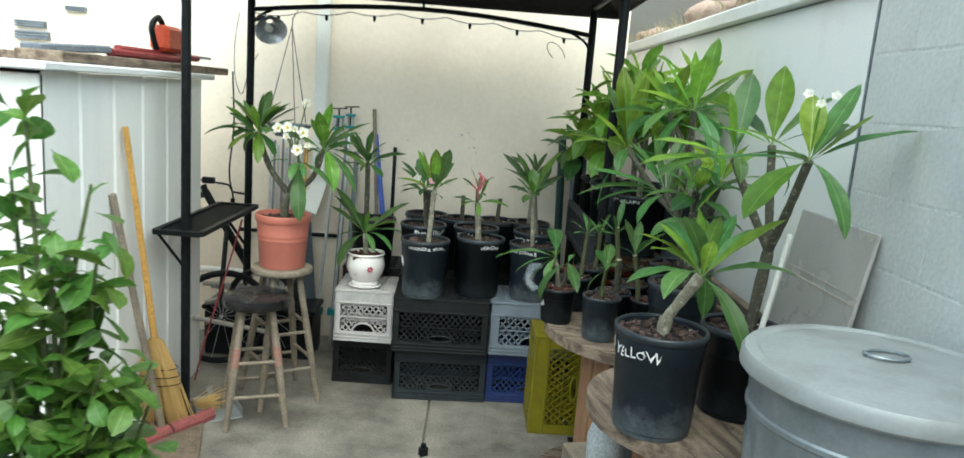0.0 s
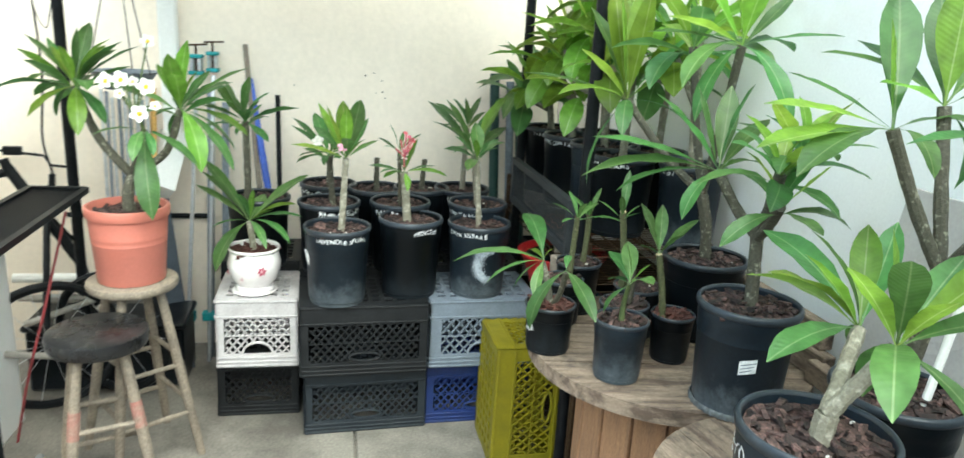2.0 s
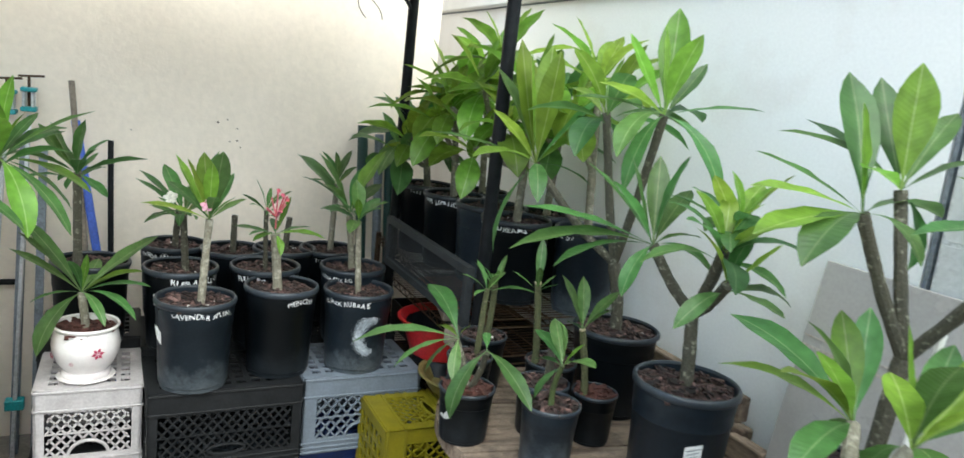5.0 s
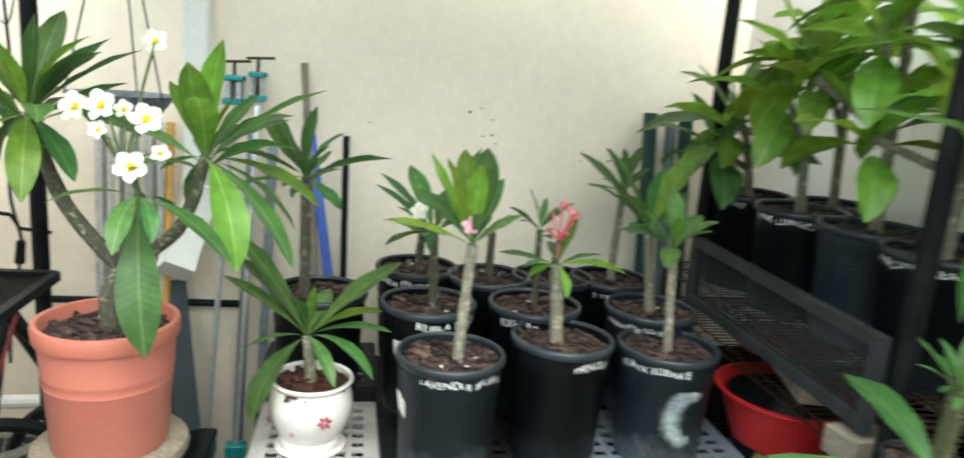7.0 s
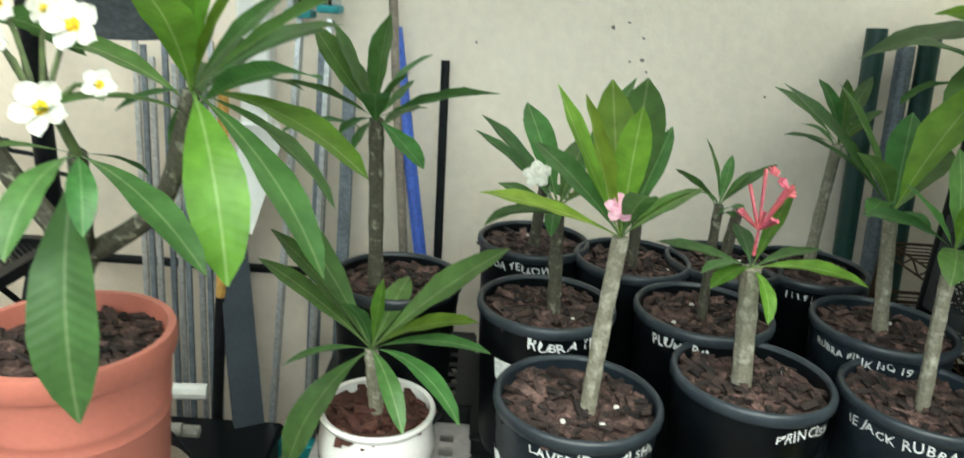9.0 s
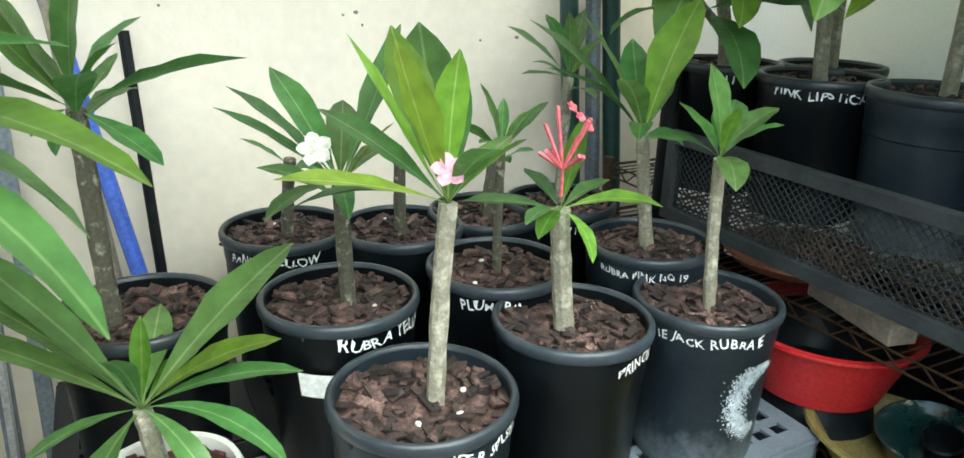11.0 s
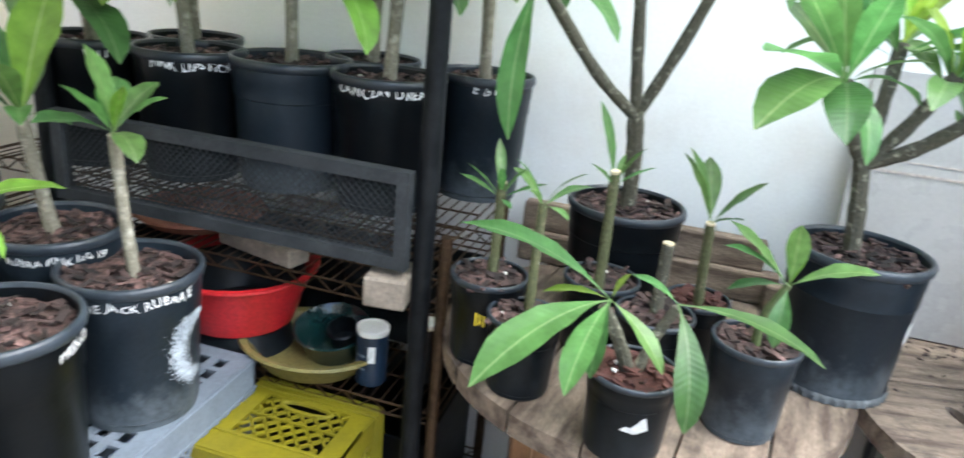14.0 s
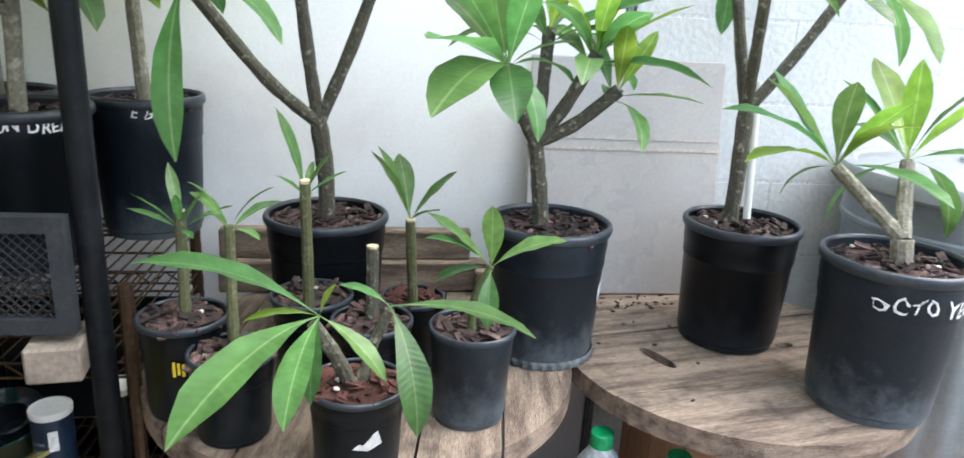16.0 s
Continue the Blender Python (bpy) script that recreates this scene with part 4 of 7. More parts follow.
ob, pot, t = crate_plant(-0.344, 4.995, (-0.315, 4.984, 1.112), 0, 0.2, "plumeria with a pink flower in a dusty black pot", "LAVENDER SPLSH L", -80, 3, pot_mat=POT_DUSTY, base=(0.014, -0.008), ends=[
    (-0.196, 0.026, 0.042, 'y', 20), (-0.100, 0.054, 0.192, 'y', -5), (-0.071, -0.019, 0.191, 'w', -5), (-0.010, 0.159, 0.191, 'y', -5), (0.118, 0.060, 0.060, 'o', 20), (0.084, 0.139, 0.131, 'n', -5), (0.007, -0.125, 0.093, 'o', 45), (-0.166, 0.078, -0.007, 'o', 45), (0.058, 0.228, 0.189, 'o', -5), (-0.119, 0.128, 0.097, 'o', 20), (0.066, -0.064, 0.085, 'y', 20), (0.001, -0.025, 0.181, 'y', 20)])
flower(ob, t + Vector((-0.01, -0.02, 0.045)), 0.022, (-0.2, -0.8, 0.5), PETAL_PINK, False)
bm = bmesh.new()
patch(bm, RAD, -175, -152, 0.17, 0.21, -0.02)
part("paper_scrap", bm, PAPER, pot)
ob, pot, t = crate_plant(-0.064, 5.068, (-0.096, 5.074, 1.048), 0, 0.19, "plumeria with red buds in a black pot", "PRINCESS", -66, 8, ra=0.016, rb=0.015, base=(-0.012, 0.0), h=0.305, ends=[
    (0.051, 0.027, 0.127, 'y', -5), (0.160, -0.041, -0.006, 'y', 45), (-0.134, 0.048, 0.015, 'o', 20), (-0.095, -0.061, 0.010, 'o', 45), (0.013, -0.077, -0.056, 'y', 75), (-0.081, -0.078, -0.007, 'y', 45), (0.015, 0.127, 0.029, 'o', 20), (0.133, 0.067, 0.014, 'o', 20)])
rnd = random.Random(4)
for k in range(11):
    bm = bmesh.new()
    a = rnd.uniform(0, 6.28)
    e = t + Vector((0.035 * math.cos(a), 0.035 * math.sin(a), rnd.uniform(0.07, 0.15)))
    tube(bm, [t + Vector((0, 0, 0.02)), t + Vector((0, 0, 0.06)), e], [0.003, 0.002, 0.0035], 5)
    part("bud", bm, BUD_RED, ob)
for k, (dx, dz) in enumerate(((0.0, 0.15), (0.03, 0.12), (0.015, 0.135))):
    flower(ob, t + Vector((dx, -0.01, dz)), 0.01, (0.2, -0.6, 0.6), BUD_RED, False, k * 20)
ob, pot, t = crate_plant(0.207, 5.062, (0.183, 5.054, 1.103), 0, 0.14, "young plumeria in a black pot with faded spray paint", "IE JACK RUBRA E", -128, 12, pot_mat=POT_DUSTY, base=(-0.004, -0.012), ra=0.011, rb=0.01, wide="round", ends=[
    (-0.010, 0.036, 0.143, 'o', 20), (0.100, -0.013, 0.075, 'o', 45), (0.060, -0.061, 0.060, 'o', 45), (-0.093, 0.004, 0.093, 'o', 20), (-0.133, 0.020, 0.037, 'o', 45), (-0.053, -0.093, -0.022, 'o', 75), (0.094, 0.077, 0.074, 'o', 20), (-0.022, -0.046, 0.089, 'y', 20)])
bm = bmesh.new()
rnd = random.Random(19)
for k in range(5200):
    f = rnd.random()
    a = math.pi * (0.3 + 1.3 * f)
    rr = 0.056 + rnd.gauss(0, 0.0035 + 0.0095 * math.sin(math.pi * f))
    q = rnd.uniform(0.0006, 0.0017)
    az, zz = radians(-80) + rr * 0.85 * math.cos(a) / 0.128, 0.145 + rr * 1.05 * math.sin(a)
    if zz < 0.215:
        rd = RAD(zz) + 0.0009
        bm.faces.new([bm.verts.new((rd * math.cos(az + u / 0.12), rd * math.sin(az + u / 0.12), zz + w)) for u, w in ((-q, 0), (0, -q), (q, 0), (0, q))])
part("spray_paint_arc", bm, CHALK, pot)
ob, pot, t = crate_plant(-0.375, 5.258, (-0.376, 5.225, 1.076), 2, 0.15, "plumeria with a white flower in a black pot", "RUBRA YELLOW", -60, 21, level=BACK_LEVEL, size=0.026, mat=STEM_DARK, base=(0.015, 0), ends=[
    (-0.139, 0.037, 0.141, 'o', 20), (-0.147, 0.119, 0.100, 'n', 20), (-0.123, -0.073, -0.015, 'o', 45), (-0.058, 0.150, 0.150, 'o', 20), (0.111, 0.037, 0.219, 'o', -5), (0.060, 0.164, 0.091, 'o', 20), (-0.022, -0.099, -0.018, 'o', 75), (0.129, 0.098, 0.025, 'o', 45)])
flower(ob, t + Vector((-0.04, -0.03, 0.06)), 0.026, (-0.3, -0.7, 0.5), PETAL, False)
bm = bmesh.new()
patch(bm, RAD, -138, -112, 0.17, 0.212)
part("paper_label", bm, PAPER, pot)
ob, pot, t = crate_plant(-0.088, 5.27, (-0.1, 5.25, 1.093), 4, 0.1, "small plumeria in a black pot among the others", "PLUMERIA", -122, 33, level=BACK_LEVEL, mat=STEM_DARK, ra=0.009, rb=0.008, ends=[
    (0.087, 0.0, 0.077, 'o'), (-0.04, 0.0, 0.113, 'o'), (0.034, -0.03, 0.069, 'o'), (-0.086, 0.0, 0.058, 'o'), (-0.064, -0.05, 0.031, 'o'), (0.019, 0.03, 0.082, 'o')])
ob, pot, t = crate_plant(0.236, 5.258, (0.210, 5.275, 1.089), 0, 0.2, "plumeria with tall upright leaves in a black pot", "RUBRA PINK NO 19", -133, 41, level=BACK_LEVEL, size=0.018, pot_mat=POT_DUSTY, ra=0.014, rb=0.012, ends=[
    (0.136, 0.039, 0.243, 'w', 20), (-0.187, 0.110, 0.201, 'o', 20), (-0.117, 0.053, 0.215, 'o', 20), (-0.171, 0.074, 0.122, 'o', 45), (-0.131, -0.090, 0.123, 'o', 45), (-0.103, -0.108, 0.024, 'o', 75), (0.012, -0.095, 0.003, 'o', 75), (0.094, 0.174, 0.157, 'o', -5), (0.164, 0.141, 0.098, 'o', 20)])
ob, pot, t = crate_plant(0.215, 5.54, (0.23, 5.56, 1.156), 3, 0.13, "plumeria in a black pot by the wall", "", -120, 52, level=BACK_LEVEL, mat=STEM, ends=[
    (-0.151, 0.0, 0.106, 'o'), (-0.076, 0.0, 0.131, 'o'), (-0.117, 0.0, 0.012, 'o'), (-0.015, -0.02, 0.135, 'o'), (0.083, 0.0, 0.074, 'o'), (0.064, 0.05, 0.138, 'o')])
letters("I I I I I", 0.02, RAD, H5 * 0.86, -118, pot, MARKER, 2, name="lettering_bars")
ob, pot, t = crate_plant(-0.38, 5.6, (-0.37, 5.57, 1.03), 4, 0.14, "low plumeria in a black pot against the wall", "PANDA YELLOW", -116, 63, level=BACK_LEVEL, mat=STEM_DARK, young=0.0)
ob, pot, t = crate_plant(-0.172, 5.52, (-0.172, 5.52, 1.02), 0, 0.1, "black pot holding a bare plumeria cutting", "", 0, 71, level=BACK_LEVEL, mat=STEM_DARK)
ob, pot, t = crate_plant(0.03, 5.54, (0.04, 5.53, 1.015), 0, 0.1, "black pot holding a short bare stick", "PANDA PA", -110, 77, level=BACK_LEVEL, mat=STEM_DARK)
ob, pot, t = crate_plant(-0.654, 5.33, (-0.696, 5.31, 1.19), 5, 0.18, "tall plumeria in a black pot behind a ceramic pot", "", 0, 85, level=BACK_LEVEL, pot_mat=POT, mat=STEM_DARK, base=(-0.04, 0.0), ra=0.0145, rb=0.013, wide="broad", ends=[
    (0.021, -0.02, 0.178, 'o'), (-0.077, 0.0, 0.16, 'o'), (0.212, -0.05, 0.064, 'o'), (0.091, -0.08, -0.065, 'o'), (0.093, 0.02, 0.113, 'o'), (-0.151, -0.05, 0.062, 'o'), (-0.05, -0.08, -0.016, 'o'), (-0.109, 0.0, 0.153, 'o'), (0.059, 0.05, 0.064, 'o'), (-0.032, -0.06, -0.046, 'o')])

# white ceramic pot with a low plant
ob, pot = potted(-0.655, 5.115, CR + 0.011, 0.098, 0.172, "long-leaved seedling in a white glazed pot with pink flowers", CERAMIC, "ceramic", RED_MULCH, 0.86, seed=5)
stem(ob, [([(0.0, 0.01, 0.13), (-0.008, 0.015, 0.2), (-0.016, 0.022, 0.264)], 0.014, 0.012)], STEM)
bouquet(ob, Vector((-0.016, 0.022, 0.264)), [
    (-0.203, 0.054, 0.126, 'n', 20), (-0.185, 0.116, 0.216, 'n', 20), (-0.178, 0.057, 0.180, 'o', 20), (0.014, 0.024, 0.117, 'y', -5), (0.220, 0.063, 0.169, 'o', 20), (0.174, -0.032, 0.074, 'y', 45), (0.197, -0.044, 0.027, 'n', 45), (0.156, -0.121, -0.056, 'n', 75), (0.064, -0.138, -0.070, 'n', 75), (-0.106, -0.123, -0.164, 'o', 75), (-0.137, -0.040, -0.018, 'n', 45), (0.090, 0.117, 0.021, 'y', 20), (-0.031, -0.108, 0.131, 'n', 45), (0.046, 0.165, 0.066, 'o', 20)], 91)
bm = bmesh.new()
lathe(bm, [(0.001, -0.012), (0.07, -0.012), (0.085, -0.002), (0.083, 0.0), (0.001, -0.002)], 28)
part("saucer", bm, CERAMIC, ob)
for az, z0 in ((-70, 0.1), (-150, 0.085), (-110, 0.07)):
    bm = bmesh.new()
    for k in range(6):
        a = k * 60 + 10
        c = Vector((0.106 * math.cos(radians(az)), 0.106 * math.sin(radians(az)), z0))
        tx = Vector((-math.sin(radians(az)), math.cos(radians(az)), 0))
        d = tx * math.cos(radians(a)) + Vector((0, 0, 1)) * math.sin(radians(a))
        s = tx * -math.sin(radians(a)) + Vector((0, 0, 1)) * math.cos(radians(a))
        ln = 0.02 if az == -70 else 0.012
        if az == -110:
            ln = 0.007
        bm.faces.new([bm.verts.new(c + q) for q in (d * 0.002, d * ln * 0.5 + s * ln * 0.25, d * ln, d * ln * 0.5 - s * ln * 0.25)])
    part("painted_flower", bm, CERAMIC_PINK, pot, at=None)

# coral pot on the tall stool


def stool(x, y, h, seat_r, seat_mat, label, legs_mat, turn, spread=0.17, vinyl=False):
    ob = thing("wooden_stool", x, y, 0, label, "stool", "stools", turn=turn)
    bm = bmesh.new()
    th = 0.05 if vinyl else 0.03
    lathe(bm, [(0.001, h - th), (seat_r * 0.97, h - th), (seat_r, h - th * 0.8), (seat_r * 1.01, h - th * 0.45), (seat_r * 0.99, h - th * 0.12), (seat_r * 0.93, h - 0.001), (0.001, h)], 32)
    part("seat", bm, seat_mat, ob)
    feet = []
    for k in range(4):
        a = radians(45 + 90 * k)
        top = Vector((seat_r * 0.6 * math.cos(a), seat_r * 0.6 * math.sin(a), h - th))
        foot = Vector((spread * math.cos(a), spread * math.sin(a), 0))
        bm = bmesh.new()
        tube(bm, [foot, foot.lerp(top, 0.5), top], [0.014, 0.018, 0.015], 10)
        part("leg", bm, legs_mat, ob)
        feet.append((foot, top))
    for k in range(4):
        (f0, t0), (f1, t1) = feet[k], feet[(k + 1) % 4]
        for lv in (0.27, 0.55) if k % 2 == 0 else (0.34, 0.62):
            bm = bmesh.new()
            tube(bm, [f0.lerp(t0, lv), f1.lerp(t1, lv)], 0.009, 8)
            part("rung", bm, legs_mat, ob)
    return ob


stool(-1.044, 4.925, 0.686, 0.148, WOOD_STOOL, "tall weathered wooden stool under a coral pot", WOOD_STOOL, 35, 0.21)
st = stool(-1.09, 4.66, 0.61, 0.15, VINYL, "wooden stool with a cracked black vinyl seat", WOOD_STOOL, 20, 0.19, True)
for k in range(2):
    a = radians(45 + 180 + 90 * k)
    bm = bmesh.new()
    p0, p1 = Vector((0.19 * math.cos(a), 0.19 * math.sin(a), 0)), Vector((0.09 * math.cos(a), 0.09 * math.sin(a), 0.56))
    tube(bm, [p0.lerp(p1, 0.52), p0.lerp(p1, 0.68)], 0.0187, 10)
    part("red_paint_band", bm, FADED_RED, st)
ob, pot = potted(-1.044, 4.925, 0.687, 0.134, 0.262, "flowering plumeria in a coral-coloured plastic pot", TERRA, "terra", MULCH, 0.88, seed=6)
f0, fA, fB, fC = local(ob, (-1.03, 4.96, 1.042), (-1.186, 4.962, 1.337), (-0.954, 4.834, 1.215), (-0.858, 4.921, 1.28))
stem(ob, [([(0.01, 0, 0.2), (0.005, 0, 0.3), f0], 0.021, 0.018), ([f0, f0.lerp(fA, 0.5) + Vector((-0.02, 0, -0.02)), fA], 0.016, 0.0125), ([f0, f0.lerp(fC, 0.5) + Vector((0.03, 0, -0.03)), fC], 0.015, 0.012), ([f0, f0.lerp(fB, 0.5), fB], 0.013, 0.01)], STEM_DARK)
bouquet(ob, fA, [
    (-0.147, 0.024, 0.157, 'o', 20), (-0.084, -0.040, 0.110, 'y', 20), (-0.110, 0.115, 0.144, 'n', -5), (0.025, -0.010, 0.184, 'o', -5), (0.018, 0.146, 0.199, 'o', 20), (0.166, -0.053, 0.151, 'o', 20), (-0.126, -0.044, 0.013, 'o', 20), (-0.110, -0.105, -0.094, 'y', 45), (0.046, -0.141, -0.141, 'y', 75), (0.107, -0.088, -0.110, 'o', 45), (0.193, 0.050, 0.134, 'o', 20), (-0.160, 0.122, -0.051, 'o', 45), (-0.002, 0.179, 0.044, 'o', 20), (-0.083, 0.046, -0.109, 'n', 75)], 101, "old", 15, 0.25)
bouquet(ob, fC, [
    (0.039, -0.024, 0.223, 'y', 20), (-0.017, -0.064, 0.179, 'w', -5), (0.226, 0.006, 0.144, 'o', 20), (0.153, 0.049, 0.078, 'o', 20), (0.222, -0.076, -0.074, 'y', 45), (0.171, -0.001, -0.135, 'o', 45), (0.175, -0.098, -0.189, 'n', 45), (0.079, -0.139, -0.188, 'y', 75), (-0.069, -0.050, -0.022, 'o', 45), (0.040, 0.121, 0.056, 'o', 20), (0.104, 0.123, -0.010, 'o', 45), (-0.035, 0.048, -0.118, 'o', 75), (0.080, 0.137, 0.116, 'n', 20)], 102, "old", 8, 0.24)
bouquet(ob, fB, [
    (0.025, -0.119, -0.264, 'o', 45), (-0.006, -0.135, -0.075, 'o', 75), (0.172, -0.103, -0.091, 'n', 45), (-0.141, -0.051, -0.010, 'o', 45), (0.045, -0.078, -0.066, 'o', 75), (0.045, 0.067, -0.038, 'o', 45)], 103)
bm = bmesh.new()
head = fB + Vector((-0.015, -0.03, 0.08))
tube(bm, [fB, head], [0.006, 0.005], 7)
spots = [q - head for q in local(ob, (-1.058, 4.845, 1.366), (-1.009, 4.823, 1.373), (-0.937, 4.824, 1.354), (-0.950, 4.774, 1.276), (-0.913, 4.818, 1.296), (-0.981, 4.851, 1.367), (-0.956, 4.962, 1.488), (-1.012, 4.813, 1.332))]
for s in spots:
    tube(bm, [head - Vector((0, 0, 0.03)), head + Vector(s) * 0.6, head + Vector(s)], 0.003, 5)
part("flower_stalk", bm, STEM_GREEN, ob)
for k, s in enumerate(spots):
    flower(ob, head + Vector(s), 0.031 if k < 4 else 0.026 if k == 6 else 0.019, (s[0] * 4, -0.9, 0.35), PETAL, True, 17 * k)

# plants on the spool tables
SP = 0.7335


def spool_plant(x, y, r, h, label, seed, pot_mat=POT, soil=MULCH, z=SP, fill=0.92):
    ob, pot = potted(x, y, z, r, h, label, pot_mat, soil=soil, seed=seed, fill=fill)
    return ob, pot


ob, pot = spool_plant(0.618, 3.815, 0.121, 0.272, "branched plumeria in a large black pot with a paper label", 9, POT_DUSTY)
fk, b1, b2, b3, b4 = local(ob, (0.632, 3.85, 1.152), (0.549, 3.925, 1.297), (0.70, 3.826, 1.36), (0.60, 3.755, 1.325), (0.585, 3.713, 1.262))
stem(ob, [([(0.012, 0.01, 0.22), (0.012, 0.02, 0.32), fk], 0.0165, 0.0155)] + [([fk, fk.lerp(b, 0.5) + Vector((0, 0, -0.012)), b], 0.0135, 0.012) for b in (b1, b2, b3, b4)], STEM_DARK)
bouquet(ob, b1, [
    (-0.273, 0.152, 0.054, 'o', 20), (-0.298, 0.137, -0.047, 'o', 45), (-0.247, 0.031, -0.058, 'o', 45), (0.049, -0.024, 0.213, 'o', 20), (-0.053, 0.055, 0.196, 'o', -5), (-0.121, 0.137, 0.170, 'o', 20), (0.027, -0.126, 0.045, 'o', 45), (0.057, -0.136, -0.031, 'o', 75), (-0.148, -0.015, 0.147, 'o', 20), (0.179, 0.105, 0.118, 'o', 20), (-0.099, -0.045, -0.110, 'o', 75), (0.048, 0.080, 0.199, 'o', -5)], 120)
for k, (b, n) in enumerate(((b2, 13), (b3, 11), (b4, 6))):
    rosette(ob, b, n, 0.21, 121 + k, axis=(b - fk) + Vector((0, 0, 0.1)), top=76, low=-5, young=0.4)
bm = bmesh.new()
lathe(bm, [(0.098, 0.0), (0.1075, 0.001), (0.1085, 0.012), (0.1065, 0.017)], 144, flute=lambda a, z: 0.0022 * math.sin(a * 36) if z < 0.013 else 0.0)
DUST = material("pale_dust", (0.12, 0.13, 0.135), 0.85, second=(0.045, 0.05, 0.055), scale=30, fine=0.3, spread=(0.4, 0.65))
part("base_ring", bm, DUST, pot, "ribbed base ring grey with dust")
bm = bmesh.new()
patch(bm, pot_radius(0.121, 0.272), -124, -104, 0.125, 0.16, 0.01)
part("paper_label", bm, PAPER, pot)
bm = bmesh.new()
for k in range(3):
    patch(bm, pot_radius(0.121, 0.272), -122, -109 + 2 * k, 0.131 + 0.009 * k, 0.1335 + 0.009 * k, 0.01, lift=0.002)
part("writing_bars", bm, STEEL_GREY, pot)
ob, pot = spool_plant(0.735, 4.25, 0.123, 0.245, "tall three-branched plumeria in a black pot by the wall", 14)
fk, b1, b2, b3 = local(ob, (0.70, 4.26, 1.165), (0.51, 4.442, 1.412), (0.63, 4.3, 1.58), (0.662, 4.096, 1.592))
stem(ob, [([(0, 0, 0.2), (-0.01, 0, 0.32), fk], 0.0175, 0.0165)] + [([fk, fk.lerp(b, 0.45) + Vector((0, 0, -0.02)), b], 0.013, 0.011) for b in (b1, b2, b3)], STEM_DARK)
bouquet(ob, b1, [
    (-0.311, 0.080, 0.062, 'n', 20), (-0.245, -0.101, 0.017, 'y', 45), (-0.091, 0.140, 0.266, 'o', 20), (-0.169, -0.028, 0.143, 'y', 20), (-0.043, 0.025, 0.314, 'y', -5), (0.048, 0.063, 0.338, 'y', -5), (0.202, 0.042, 0.107, 'y', 20), (0.240, -0.020, 0.244, 'n', 20), (-0.101, 0.012, -0.265, 'n', 45), (0.188, -0.018, -0.055, 'n', 45), (0.056, 0.031, 0.323, 'y', -5), (-0.072, -0.153, -0.089, 'o', 75), (-0.041, 0.094, 0.345, 'y', -5)], 130)
rosette(ob, b2, 14, 0.27, 131, top=84, low=-12, young=0.5)
bouquet(ob, b3, [
    (-0.134, 0.004, 0.182, 'y', -5), (-0.017, 0.024, 0.218, 'y', -5), (0.181, 0.080, 0.146, 'n', -5), (0.187, -0.143, 0.035, 'n', 20), (-0.237, 0.063, 0.020, 'o', 20), (-0.229, -0.031, 0.059, 'y', 20), (0.024, -0.199, -0.183, 'n', 75), (-0.209, -0.098, -0.106, 'o', 75), (0.096, 0.119, 0.279, 'y', -5), (0.226, 0.099, -0.010, 'o', 45), (-0.131, -0.066, -0.191, 'n', 75), (-0.011, -0.106, 0.194, 'w', 20)], 132)
ob, pot = spool_plant(0.673, 3.39, 0.119, 0.262, "leaning dark-stemmed plumeria in a black pot with a white stake", 16)
fk, b1, b2, b3 = local(ob, (0.715, 3.40, 1.215), (0.60, 3.454, 1.467), (0.706, 3.218, 1.487), (0.71, 3.47, 1.51))
stem(ob, [([(0.02, 0.02, 0.2), (0.03, 0.012, 0.34), fk], 0.017, 0.016)] + [([fk, fk.lerp(b, 0.5) + Vector((0, 0, -0.01)), b], 0.013, 0.011) for b in (b1, b2, b3)], STEM_DARK)
bouquet(ob, b1, [
    (-0.128, 0.141, 0.084, 'o', 20), (-0.237, 0.030, 0.033, 'y', 20), (-0.273, -0.027, -0.035, 'y', 20), (-0.240, -0.095, -0.068, 'o', 45), (-0.030, 0.019, 0.188, 'w', -5), (0.078, 0.143, 0.246, 'o', 20), (0.245, 0.025, -0.005, 'o', 45), (-0.016, -0.136, -0.059, 'o', 75)], 140)
bouquet(ob, b3, [
    (0.013, 0.019, 0.227, 'w', -5), (0.230, -0.011, 0.073, 'n', 20), (-0.151, 0.161, 0.080, 'o', 45), (-0.064, 0.181, 0.107, 'o', 20), (0.047, -0.017, -0.147, 'o', 75), (0.064, 0.132, 0.203, 'o', -5), (-0.185, -0.056, 0.039, 'y', 20), (0.182, 0.043, 0.151, 'o', 20)], 141)
bouquet(ob, b2, [
    (0.026, 0.089, 0.171, 'w', 20), (0.130, 0.059, 0.203, 'o', -5), (-0.176, 0.050, 0.070, 'y', 20), (-0.229, 0.061, -0.020, 'o', 20), (-0.175, -0.083, -0.150, 'w', 45), (0.03, -0.16, -0.17, 'n', 75), (0.297, 0.042, 0.095, 'o', 20), (0.159, 0.021, 0.127, 'y', -5), (0.146, 0.128, 0.101, 'o', 20), (0.010, -0.003, 0.167, 'y', -5)], 142)
for k in range(3):
    flower(ob, b2 + Vector((-0.03 + 0.035 * k, -0.01, 0.165 - 0.022 * (k % 2))), 0.014, (-0.5, -0.7, 0.4), PETAL, False, 20 * k)
bm = bmesh.new()
